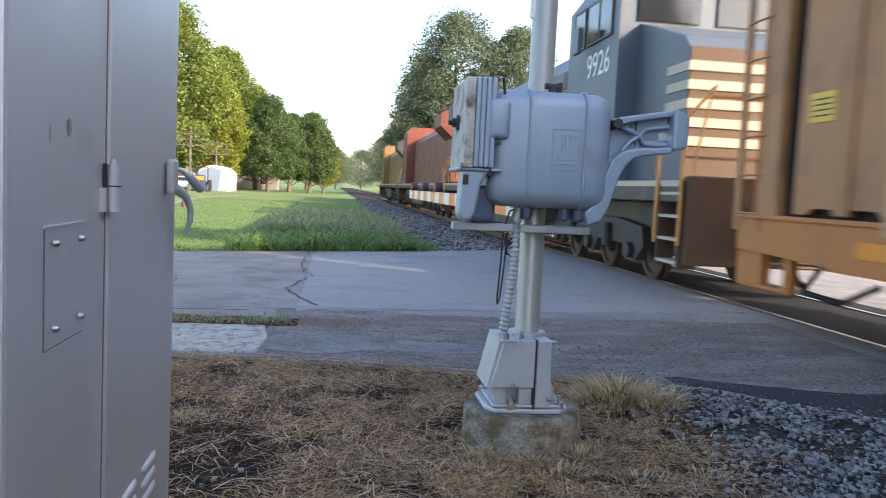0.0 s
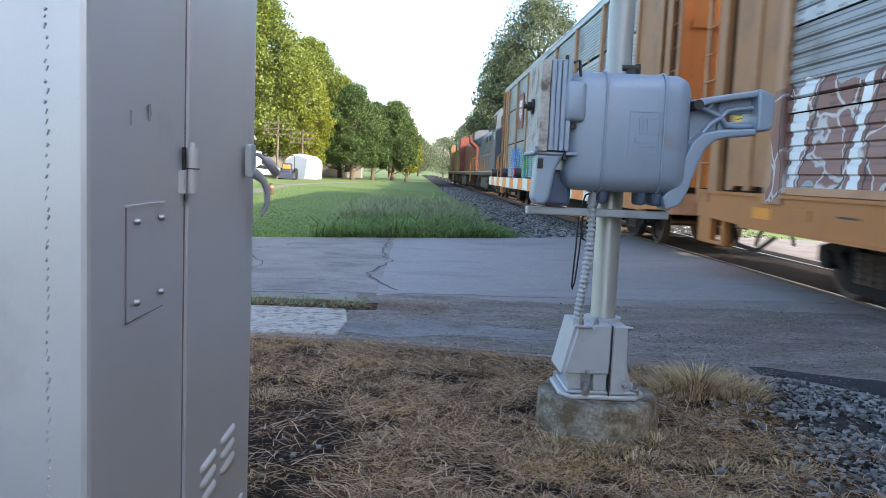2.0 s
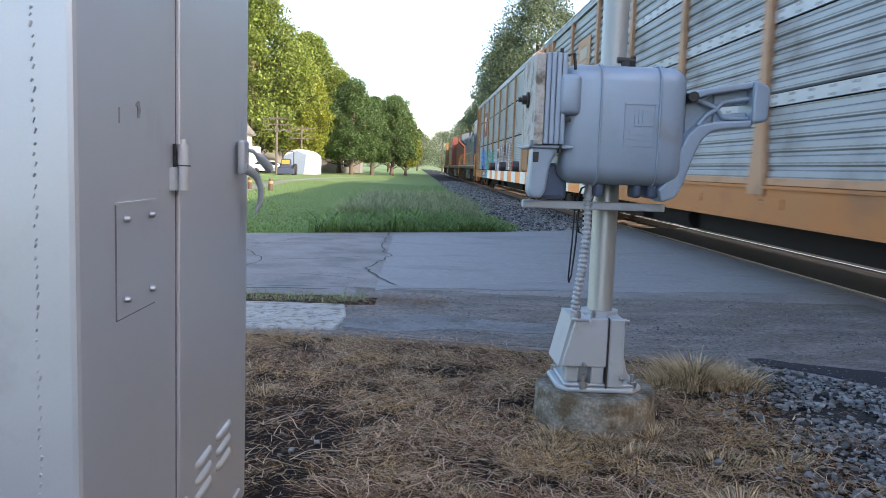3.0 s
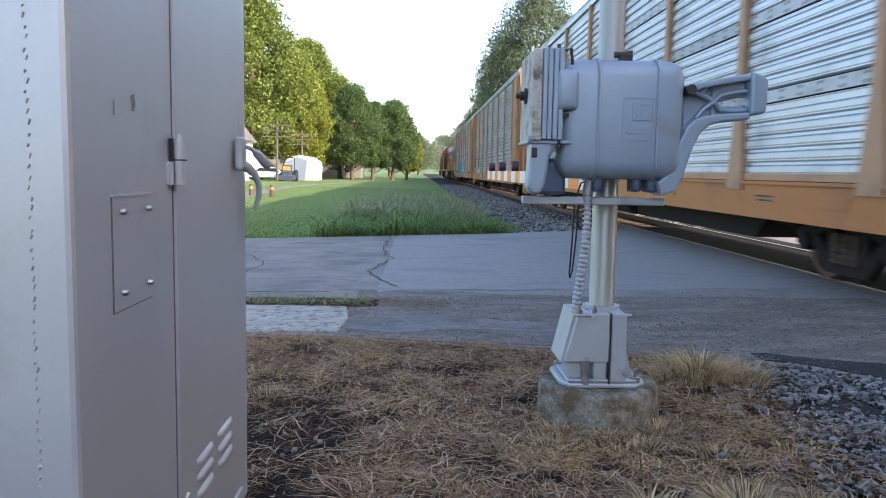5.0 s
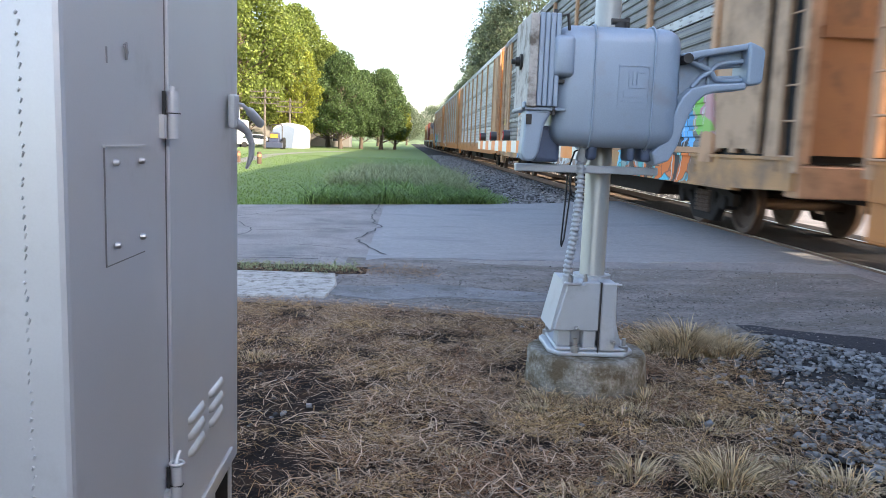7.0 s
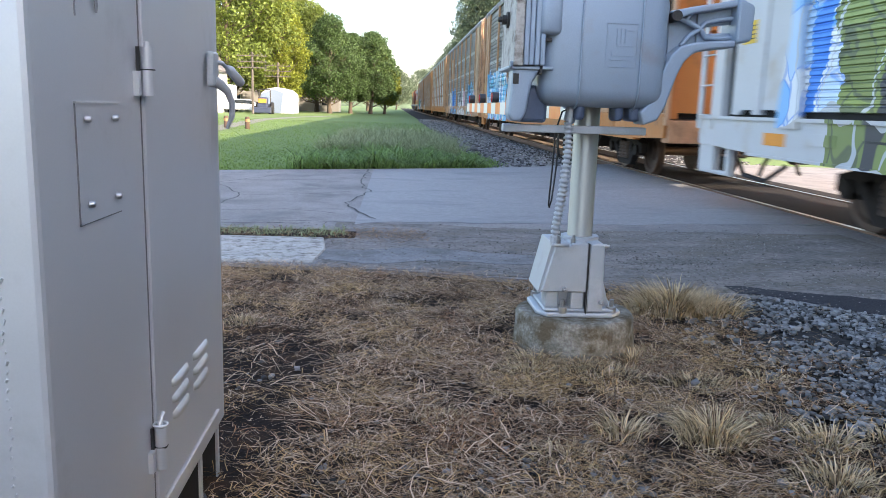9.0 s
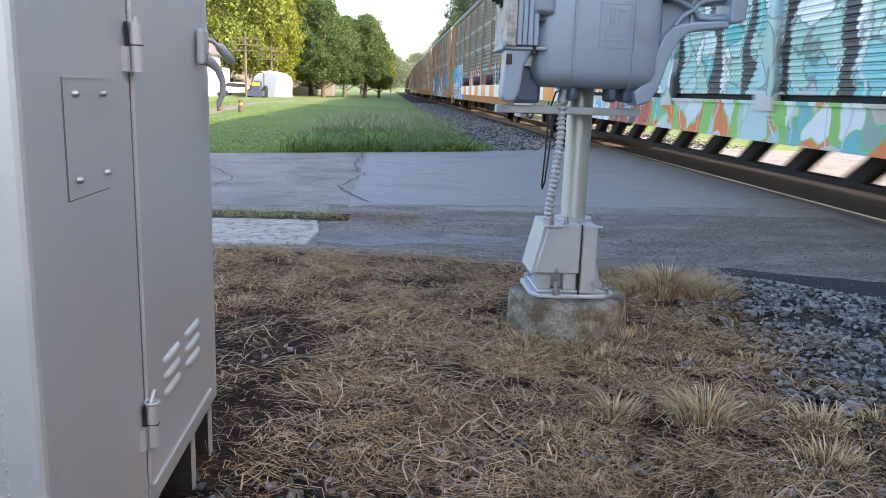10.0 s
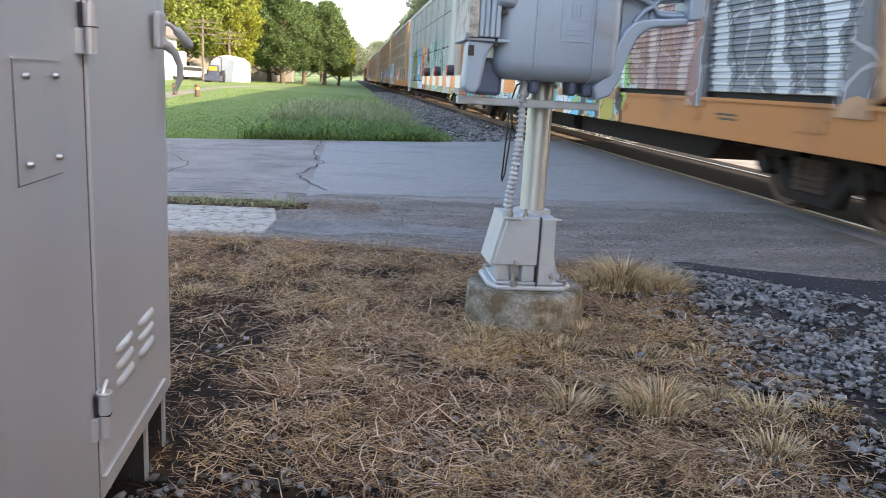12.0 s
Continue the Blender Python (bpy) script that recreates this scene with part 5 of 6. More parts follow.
    for y in (-6.6, 6.6):
        b = bogie(car, y, (-2.0, 0.0, 2.0))
        for o in list(b.children):
            if o.name.startswith("spring_nest") or o.name.startswith("side_frame"):
                bpy.data.objects.remove(o)
        for s in (-1, 1):
            def frame3():
                bm = bmesh.new()
                prism(bm, [(-2.5, 0.55), (-2.4, 0.85), (-1.3, 0.95), (1.3, 0.95), (2.4, 0.85), (2.5, 0.55), (2.2, 0.3), (1.8, 0.3), (1.6, 0.55), (0.4, 0.55), (0.2, 0.3), (-0.2, 0.3),
                           (-0.4, 0.55), (-1.6, 0.55), (-1.8, 0.3), (-2.2, 0.3)], "x", -0.07, 0.07)
                for yy in (-2, 0, 2):
                    tube(bm, [(-0.16, yy, 0.46), (0.1, yy, 0.46)], 0.13, 12)
                for yy in (-1.0, 1.0):
                    tube(bm, [(-0.12, yy, 0.45), (-0.12, yy, 0.85)], 0.08, 10)
                return bm
            shared_part("loco_side_frame", "side_frame", frame3, M["dark_steel"], b, pose(s * 1.12, 0, 0))
    if number:
        m = Matrix.Translation((-1.507, -7.35, 3.38)) @ Matrix(((0, 0, -1, 0), (-1, 0, 0, 0), (0, 1, 0, 0), (0, 0, 0, 1)))
        text_part("road_number", number, 0.6, M["white"], m, car, "white road number")
    MOVING.append((car, place))
    return car


def build_train():
    blue, teal, green, red, white, black = (0.03, 0.22, 0.66), (0.06, 0.40, 0.42), (0.18, 0.48, 0.08), (0.52, 0.05, 0.03), (0.72, 0.74, 0.75), (0.02, 0.02, 0.025)
    brown, pink, cyan, olive, orange, sky = (0.22, 0.10, 0.08), (0.50, 0.22, 0.30), (0.05, 0.48, 0.68), (0.16, 0.20, 0.035), (0.70, 0.16, 0.02), (0.10, 0.42, 0.78)
    g, dg = M["galv"], M["galv_dull"]
    loco(GAP0 + 11.9, M["loco_grey"], M["loco_grey"], M["loco_brown"], M["rail_orange"], "9926", True, "dark grey and black diesel locomotive with cream nose stripes")
    loco(GAP0 + 34.9, M["loco_red"], M["loco_red"], M["loco_red"], M["rail_orange"], "", False, "red-orange diesel locomotive with flared radiator", face_back=False)
    loco(GAP0 + 57.9, M["loco_yellow"], M["loco_yellow"], M["loco_yellow"], M["rail_orange"], "", False, "yellow-tan diesel locomotive at the head of the train", face_back=False, flare=M["loco_black"])
    autorack(1, M["galv_mid"], M["tan"], M["orange"], M["tan_orange"], M["door_orange"],
             [(4.1, 7.0, 1.2, 2.5, [blue, sky, blue], black), (6.9, 12.6, 1.2, 2.35, [green, blue, green, teal], black), (15.1, 21.4, 1.15, 2.5, [brown, (0.17, 0.08, 0.07), brown], white), (14.8, 15.1, 1.2, 2.4, [sky, blue, sky], blue)],
             [(6.0, 13.5, 0.7, 1.2, [blue, teal, sky], black), (15.3, 21.4, 0.7, 1.2, [brown, (0.26, 0.12, 0.09), brown], white)],
             ("TTGX 990850", 5.2, 2.9, True), "orange tri-level autorack freight car with galvanised panels and graffiti", board=(6.2, M["board_red"], M["white"]), fine=True)
    autorack(2, dg, M["tan"], M["orange"], M["tan_orange"], M["door_orange"], [(2.4, 6.4, 1.2, 2.4, [brown, brown, (0.28, 0.15, 0.12)], white), (6.3, 8.2, 1.2, 2.2, [teal, green, teal], black)],
             (), ("TOCX  715306", 6.1, 3.1, True), "orange tri-level autorack freight car with grey panels, unseen, added to block light and white-brown graffiti", board=(6.6, M["tan"], M["stripe"]))
    autorack(3, g, M["tan"], M["orange"], M["tan"], M["door_orange"], (), (), None, "orange tri-level autorack freight car with bright galvanised panels")
    autorack(4, M["galv_dark"], M["tan"], M["orange_old"], M["tan_old"], M["door_brown"],
             [(5.6, 7.0, 1.2, 2.3, [(0.3, 0.3, 0.2), dg.diffuse_color[:3], (0.5, 0.5, 0.5)], white), (7.0, 11.8, 1.2, 2.5, [blue, sky, blue], black), (12.8, 16.6, 1.2, 2.4, [black, (0.1, 0.1, 0.12)], white),
              (16.4, 18.6, 1.2, 2.3, [pink, white, pink], white), (19.8, 24.0, 1.2, 2.6, [cyan, black, sky], black), (24.0, 26.2, 1.5, 2.3, [(0.35, 0.08, 0.2), green, pink], green)],
             [(5.6, 12.0, 0.7, 1.2, [blue, (0.02, 0.05, 0.12), sky], black), (12.8, 18.6, 0.7, 1.2, [(0.25, 0.25, 0.27), white, (0.3, 0.2, 0.15)], white), (20, 24, 0.7, 1.2, [cyan, teal, orange], black)],
             None, "weathered autorack freight car covered in blue, white and cyan graffiti", board=(6.6, M["tan"], M["stripe"]))
    autorack(5, M["galv_dark"], M["tan"], M["orange"], M["tan"], M["door_orange"], [(2.6, 9.0, 1.2, 2.8, [sky, cyan, white], (0.1, 0.25, 0.5)), (12, 18, 1.2, 2.3, [red, orange, brown], white), (23, 26, 1.2, 2.2, [teal, black], white)],
             [(3, 9, 0.7, 1.2, [sky, cyan, blue], white)], None, "orange autorack freight car with light blue graffiti")
    autorack(6, M["galv_mid"], M["car_white"], M["car_white"], M["car_white"], M["door_pale"],
             [(0.9, 3.4, 1.2, 3.0, [white, sky, white], blue), (3.4, 8.6, 1.2, 3.2, [olive, (0.22, 0.28, 0.05), olive], black), (8.4, 10.0, 1.2, 3.2, [white, sky, cyan], blue),
              (9.8, 14.6, 1.2, 3.2, [orange, red, brown], (0.75, 0.65, 0.40)), (14.4, 22.8, 1.2, 3.2, [teal, white, (0.30, 0.5, 0.45)], black)],
             [(3.4, 8.6, 0.7, 1.2, [olive, (0.2, 0.26, 0.05)], black), (8.6, 12.5, 0.7, 1.2, [cyan, white, sky], white), (12, 14.6, 0.7, 1.2, [cyan, orange, red], black), (14.4, 23, 0.7, 1.2, [white, teal, orange], green)],
             None, "white autorack freight car with olive, red and teal graffiti", truss=True, fine=True)
    autorack(7, M["galv_mid"], M["tan"], M["orange"], M["tan"], M["door_orange"],
             [(0.9, 6.8, 1.2, 3.4, [(0.05, 0.14, 0.11), red, cyan, (0.06, 0.12, 0.10)], black), (6.8, 16.5, 1.2, 3.0, [(0.42, 0.50, 0.48), black, teal, (0.3, 0.3, 0.3)], black), (16.2, 19.2, 1.2, 3.0, [green, teal, green], white),
              (19.0, 21.5, 1.2, 2.8, [(0.25, 0.13, 0.14), brown], (0.4, 0.3, 0.3)), (21.5, 26.2, 1.2, 3.0, [(0.17, 0.18, 0.20), (0.12, 0.13, 0.15)], (0.42, 0.43, 0.46))],
             [(0.6, 2.2, 0.7, 1.2, [red, (0.30, 0.06, 0.04), orange], black), (2.2, 7.6, 0.7, 1.2, [cyan, teal, (0.10, 0.22, 0.16), red], black), (7.5, 16.5, 0.7, 1.2, [cyan, teal, white], white), (16.2, 19, 0.7, 1.2, [green, orange, cyan], black)],
             None, "orange autorack freight car covered in teal, red and white graffiti", fine=True)
    # eighth car stays out of view; added so the train keeps blocking the sun
    autorack(8, dg, M["tan"], M["orange"], M["tan"], M["door_orange"], (), (), None, "orange tri-level autorack freight car with grey panels, unseen, added to block light")


def motions():
    times = [0.5 * i for i in range(25)]
    for ob, y0 in MOVING:
        walk(ob, [(t, pose(TRACK_X, y0 + SPEED * t, RAIL)) for t in times])
    step = SPEED / FPS / 0.46
    for w, a in WHEELS:
        walk(w, [(i / FPS, Matrix.Translation((0, a, 0.46)) @ Matrix.Rotation(-step * i, 4, "X")) for i in range(0, 361)])


# ---- signal cabinet ----
def build_cabinet():
    cab = thing("equipment_cabinet", "grey painted steel railway equipment cabinet on legs", "cabinet", pose(-0.71, 0, 0))
    y0, y1, z0, z1, W = 1.44, 2.775, 0.178, 2.35, 0.95
    part("body", rounded(boxes((-W, 0, y0, y1, z0, z1)), 0.012, 2), M["cabinet"], cab)
    part("top_lid", rounded(boxes((-W - 0.03, 0.03, y0 - 0.03, y1 + 0.03, z1, z1 + 0.06)), 0.012, 2), M["cabinet"], cab)
    door = part("door", rounded(boxes((0.001, 0.010, 1.983, 2.622, z0 + 0.092, z1 - 0.02)), 0.002, 1), M["cabinet"], cab)
    part("door_gap", boxes((-0.002, 0.002, 1.9795, 1.983, z0 + 0.02, z1 - 0.01)), M["cabinet_seam"], cab)
    # raised lower lip; the door edge's highlight is put into its bright material
    part("lower_lip", rounded(boxes((0.001, 0.016, 1.99, 2.63, z0 + 0.080, z0 + 0.087)), 0.002, 1), M["louvre"], cab)
    hm = None
    for z in (1.340, 0.435):
        bm = bmesh.new()
        tube(bm, [(0.022, 1.985, -0.058), (0.022, 1.985, -0.0015)], 0.0145, 12)
        tube(bm, [(0.022, 1.985, 0.0015), (0.022, 1.985, 0.05)], 0.0145, 12)
        tube(bm, [(0.022, 1.985, 0.05), (0.022, 1.985, 0.062)], 0.007, 8)
        box(bm, 0.0, 0.012, 1.950, 1.972, -0.058, -0.004)
        h = part("hinge", bm, M["cabinet"], cab)
        h.matrix_basis = pose(0, -0.012, z)
        # black slivers: painted shadow behind the barrel, and the gap between knuckles
        part("hinge_gap", boxes((0.001, 0.009, 1.971, 1.9745, -0.058, 0.05), (0.008, 0.0372, 1.973, 1.992, -0.0015, 0.0015)), M["black"], h)
        if z < 1:
            bm = bmesh.new()
            tube(bm, [(0.022 + 0.016 * math.cos(a), 1.985 + 0.016 * math.sin(a), 0.056) for a in [k * math.tau / 14 for k in range(15)]], 0.0035, 6, False)
            tube(bm, [(0.022, 1.975, 0.056), (0.024, 1.99, 0.075), (0.025, 1.996, 0.078), (0.025, 2.000, 0.081)], [0.005, 0.005, 0.004, 0.006], 8)
            part("hinge_pin", bm, M["louvre"], h, "bright bent hinge pin with a ring")
    p = part("access_plate", boxes((0.0, 0.003, 1.61, 1.825, 1.04, 1.265)), M["cabinet"], cab)
    for y in (1.645, 1.79):
        for z in (1.075, 1.235):
            bm = bmesh.new()
            tube(bm, [(0.006, y, z), (0.014, y, z), (0.017, y, z)], [0.007, 0.0066, 0.0035], 10)
            part("screw", bm, M["steel"], p)
    part("plate_edge", boxes((0.0, 0.0025, 1.6075, 1.6105, 1.038, 1.265), (0.0, 0.0025, 1.6075, 1.825, 1.0375, 1.0405)), M["cabinet_seam"], p)
    part("plate_bead", boxes((0.0, 0.006, 1.605, 1.83, 1.264, 1.268)), M["louvre"], p, "bright scraped top edge")
    # louvres: two columns of three
    for ya, yb in ((2.115, 2.275), (2.33, 2.50)):
        for z in (0.542, 0.497, 0.452):
            bm = bmesh.new()
            n = 10
            rings = []
            for i in range(n + 1):
                f = i / n
                s = math.sin(math.pi * min(1, max(0, f))) ** 0.15
                y = ya + (yb - ya) * f
                rings.append([bm.verts.new(q) for q in ((0.009, y, z + 0.011), (0.009 + 0.008 * s, y, z + 0.006), (0.009 + 0.014 * s, y, z - 0.009), (0.009, y, z - 0.010))])
            for a, b in zip(rings, rings[1:]):
                for k in range(3):
                    bm.faces.new((a[k], b[k], b[k + 1], a[k + 1]))
            bmesh.ops.recalc_face_normals(bm, faces=bm.faces[:])
            part("louvre", bm, M["louvre"], door, smooth=True)
    # latch handle and padlock
    bm = bmesh.new()
    box(bm, 0.018, 0.04, 2.54, 2.615, 1.315, 1.42)
    rounded(bm, 0.008, 2)
    handle = part("latch", bm, M["alu"], door)
    bm = bmesh.new()
    tube(bm, [(0.03, 2.58, 1.335), (0.045, 2.60, 1.325), (0.062, 2.625, 1.305), (0.072, 2.64, 1.27), (0.07, 2.645, 1.23), (0.055, 2.64, 1.19)], [0.018, 0.016, 0.012, 0.010, 0.009, 0.005], 10)
    part("handle", bm, M["alu"], handle)
    bm = bmesh.new()
    tube(bm, [(0.03, 2.59, 1.392), (0.05, 2.615, 1.388), (0.066, 2.636, 1.37)], 0.007, 8)
    tube(bm, [(0.060, 2.63, 1.378), (0.066, 2.637, 1.372), (0.092, 2.672, 1.335), (0.097, 2.678, 1.329)], [0.008, 0.014, 0.015, 0.010], 12)
    part("padlock", bm, M["alu"], handle, "dull steel padlock")
    # hook above the hinges' line, dents, weld bead on the near face
    bm = bmesh.new()
    tube(bm, [(0.0, 1.722, 1.46), (0.004, 1.725, 1.468), (0.004, 1.73, 1.45), (0.0, 1.735, 1.437)], 0.0035, 6)
    part("weld_scar", bm, M["scar"], cab)
    part("paint_scratch", boxes((0.0, 0.002, 1.63, 1.634, 1.42, 1.45)), M["scar"], cab)
    bm = bmesh.new()
    for i in range(120):
        z = z0 + 0.02 + i * 0.0175 + random.uniform(-0.004, 0.004)
        q = random.uniform(-0.0025, 0.0025)
        tube(bm, [(-0.0695 + q, y0 + 0.0005, z), (-0.066 + q, y0 - 0.0008, z + random.uniform(0.004, 0.010))], random.uniform(0.0015, 0.003), 5)
    part("weld_bead", bm, M["cabinet"], cab)
    for y in (1.55, 2.50, 2.735):
        for x in (-0.02, -0.9):
            leg = part("leg", boxes((x - 0.004, x + 0.004, y - 0.013, y + 0.013, -0.08, z0)), M["cabinet"], cab)
            # web facing the camera is black, its shade put into the colour
            part("leg_web", boxes((x - 0.095, x - 0.005, y - 0.012, y - 0.004, -0.08, z0)), M["black_paint_and_shade"], leg, "web of the leg angle, coloured black for shade")
    # added black panels and rails that keep the space under the cabinet in deep shade
    part("base_skirt", boxes((-0.945, -0.935, 1.5, 2.69, -0.08, z0)), M["black_paint_and_shade"], cab)
    part("base_skirt", boxes((-0.93, -0.12, 2.66, 2.668, -0.08, z0)), M["black_paint_and_shade"], cab)
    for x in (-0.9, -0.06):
        part("base_rail", boxes((x, x + 0.03, 1.5, 2.65, z0 - 0.04, z0)), M["black_paint_and_shade"], cab)


M["scar"] = mat("scraped_paint", (0.34, 0.34, 0.35), 0.6, 0.2)
M["louvre"] = mat("bare_louvre", (0.62, 0.62, 0.60), 0.35, 0.3, 0.06, 10)


# ---- crossing gate mast ----
GX, GY = 0.895, 4.30


def shell(bm, x0, x1, y0, y1, z0, z1, r, seg=4):
    box(bm, x0, x1, y0, y1, z0, z1)
    bmesh.ops.bevel(bm, geom=bm.edges[:], offset=r, segments=seg, affect="EDGES", profile=0.5)
    for f in bm.faces:
        f.smooth = True
    return bm


def build_gate():
    # concrete pier
    bm = bmesh.new()
    prof = [(0.345, -0.1), (0.338, 0.0), (0.328, 0.08), (0.326, 0.168), (0.318, 0.185), (0.304, 0.193), (0.0, 0.2)]
    rings = []
    for r, z in prof[:-1]:
        rings.append([bm.verts.new(((r + 0.012 * noise.noise((math.cos(a) * 2, math.sin(a) * 2, z * 9))) * math.cos(a), (r + 0.012 * noise.noise((math.cos(a) * 2, math.sin(a) * 2, z * 9))) * math.sin(a), z))
                      for a in [k * math.tau / 48 for k in range(48)]])
    for a, b in zip(rings, rings[1:]):
        for k in range(48):
            bm.faces.new((a[k], a[(k + 1) % 48], b[(k + 1) % 48], b[k])).smooth = True
    bm.faces.new(rings[-1])
    pier = part("concrete_pier", bm, M["concrete"])
    pier.matrix_basis = pose(GX - 0.005, GY - 0.02, 0)
    tagged(pier, "round weathered concrete pier with stained sides", "pier")

    g = thing("crossing_gate", "silver painted railway crossing gate mechanism on a pole", "crossing gate", pose(GX, GY, 0.195))
    # base casting: flange, tapering legs, junction box with hinged front cover
    bm = bmesh.new()
    prism(bm, [(-0.25, -0.13), (-0.20, -0.205), (0.15, -0.215), (0.215, -0.14), (0.215, 0.15), (0.16, 0.21), (-0.2, 0.21), (-0.25, 0.14)], "z", 0.0, 0.026)
    rounded(bm, 0.008, 2)
    base = part("base_casting", bm, M["alu"], g)
    part("flange_step", rounded(boxes((-0.215, 0.165, -0.195, 0.19, 0.028, 0.045)), 0.006, 1), M["alu"], base)
    # inner pillar and the sloping front plate of the junction box
    part("inner_pillar", rounded(boxes((-0.14, 0.09, -0.12, 0.13, 0.04, 0.385)), 0.01, 1), M["alu"], base)
    bm = bmesh.new()
    prism(bm, [(-0.236, 0.142), (-0.225, 0.138), (0.004, 0.138), (0.004, 0.40), (-0.085, 0.40), (-0.09, 0.386), (-0.174, 0.386)], "y", -0.205, -0.05)
    rounded(bm, 0.006, 1)
    jb = part("junction_box", bm, M["alu"], base)
    bm = bmesh.new()
    a = [bm.verts.new(p) for p in ((-0.252, -0.19, 0.135), (-0.236, -0.19, 0.130), (-0.172, -0.19, 0.395), (-0.190, -0.19, 0.400))]
    b = [bm.verts.new(p) for p in ((-0.252, 0.10, 0.135), (-0.236, 0.10, 0.130), (-0.172, 0.10, 0.395), (-0.190, 0.10, 0.400))]
    bm.faces.new(a)
    bm.faces.new(b[::-1])
    for k in range(4):
        bm.faces.new((a[k], b[k], b[(k + 1) % 4], a[(k + 1) % 4]))
    bmesh.ops.recalc_face_normals(bm, faces=bm.faces[:])
    part("side_cover", bm, M["alu"], jb, "pale hinged side cover")
    part("top_lip", rounded(boxes((-0.192, -0.10, -0.215, 0.10, 0.385, 0.40)), 0.004, 1), M["alu"], jb)
    part("lower_block", rounded(boxes((-0.075, -0.005, -0.195, -0.05, 0.045, 0.14)), 0.006, 1), M["alu"], base)
    part("lower_post", rounded(boxes((-0.205, -0.135, -0.17, -0.05, 0.045, 0.14)), 0.006, 1), M["alu"], base)
    part("cover_seam", boxes((0.004, 0.010, -0.209, -0.18, 0.02, 0.40)), M["dark_steel"], jb)
    bm = bmesh.new()
    prism(bm, [(0.010, 0.03), (0.098, 0.03), (0.090, 0.40), (0.010, 0.40)], "y", -0.207, 0.0)
    rounded(bm, 0.007, 1)
    part("right_cheek", bm, M["alu"], base)
    bm = bmesh.new()
    prism(bm, [(0.09, 0.04), (0.155, 0.04), (0.094, 0.26)], "y", -0.12, -0.10)
    part("gusset", bm, M["alu"], base)
    for x, y, z, n in ((-0.115, -0.212, 0.155, (0, -1, 0)), (0.085, -0.212, 0.085, (0, -1, 0)), (0.098, -0.12, 0.375, (1, 0, 0)), (-0.16, -0.2, 0.40, (0, 0, 1)), (-0.075, -0.17, 0.40, (0, 0, 1))):
        bm = bmesh.new()
        n = Vector(n)
        p = Vector((x, y, z))
        tube(bm, [p - n * 0.01, p + n * 0.022], 0.014, 6)
        tube(bm, [p + n * 0.02, p + n * 0.04], 0.008, 8)
        part("bolt", bm, M["steel"], base)
    for sx, sy in ((-0.115, -0.19), (0.155, -0.17), (0.165, 0.16), (-0.2, 0.16)):
        bm = bmesh.new()
        tube(bm, [(sx, sy, 0.02), (sx, sy, 0.055)], 0.026, 6)
        tube(bm, [(sx, sy, 0.05), (sx, sy, 0.095)], 0.012, 8)
        part("anchor_bolt", bm, M["steel"], base)
    # mast pole
    bm = bmesh.new()
    tube(bm, [(0, 0, 0.36), (0, 0, 0.42), (0, 0, 4.6)], [0.085, 0.068, 0.068], 28)
    part("mast", bm, M["mast"], g)
    part("mast_collar", tubes(([(0, 0, 0.375), (0, 0, 0.415)], 0.105)), M["alu"], base)
    # sign blade edge and signal backings high on the mast
    part("sign_blade", rounded(boxes((-0.10, -0.075, -0.09, -0.07, 2.10, 2.9)), 0.004, 1), M["white"], g, "edge of a white sign blade")
    part("signal_arm", tubes(([(0.05, 0, 2.32), (0.55, 0.0, 2.32)], 0.045)), M["alu"], g)
    # gate mechanism housing in front of the mast
    mz = -0.195
    x0, x1, fy, by = -0.322, 0.315, -0.33, 0.06
    bm = bmesh.new()
    shell(bm, x0, x1, fy, by, 1.30 + mz, 1.895 + mz, 0.085, 6)
    house = part("mechanism_housing", bm, M["cast"], g, "blue-grey cast mechanism housing")
    for x in (-0.13, 0.165):
        bm = bmesh.new()
        ring = []
        yy0, yy1, zz0, zz1, rr = fy - 0.006, by + 0.006, 1.294 + mz, 1.901 + mz, 0.09
        path = []
        for cy, cz, a0 in ((yy0 + rr, zz0 + rr, math.pi), (yy1 - rr, zz0 + rr, 1.5 * math.pi), (yy1 - rr, zz1 - rr, 0.0), (yy0 + rr, zz1 - rr, 0.5 * math.pi)):
            for k in range(7):
                a = a0 + k * math.pi / 12
                path.append((x, cy + rr * math.cos(a), cz + rr * math.sin(a)))
        path.append(path[0])
        tube(bm, path, 0.006, 6, False)
        part("housing_rib", bm, M["cast"], house)
    # raised maker's plate as plain bars
    pz = 1.60 + mz
    bm = boxes((-0.01, 0.145, fy - 0.004, fy, pz - 0.105, pz - 0.1), (-0.01, 0.145, fy - 0.004, fy, pz + 0.1, pz + 0.105), (-0.01, -0.005, fy - 0.004, fy, pz - 0.1, pz + 0.1),
               (0.14, 0.145, fy - 0.004, fy, pz - 0.1, pz + 0.1), (0.012, 0.125, fy - 0.005, fy, pz - 0.072, pz - 0.066), (0.04, 0.125, fy - 0.005, fy, pz - 0.005, pz + 0.001),
               (0.02, 0.12, fy - 0.004, fy, pz - 0.05, pz - 0.022), (0.04, 0.048, fy - 0.005, fy, pz + 0.01, pz + 0.075), (0.06, 0.068, fy - 0.005, fy, pz + 0.01, pz + 0.075),
               (0.08, 0.088, fy - 0.005, fy, pz + 0.01, pz + 0.075), (0.095, 0.125, fy - 0.005, fy, pz + 0.067, pz + 0.075))
    part("maker_plate", bm, M["cast"], house, "raised cast maker's mark as plain bars")
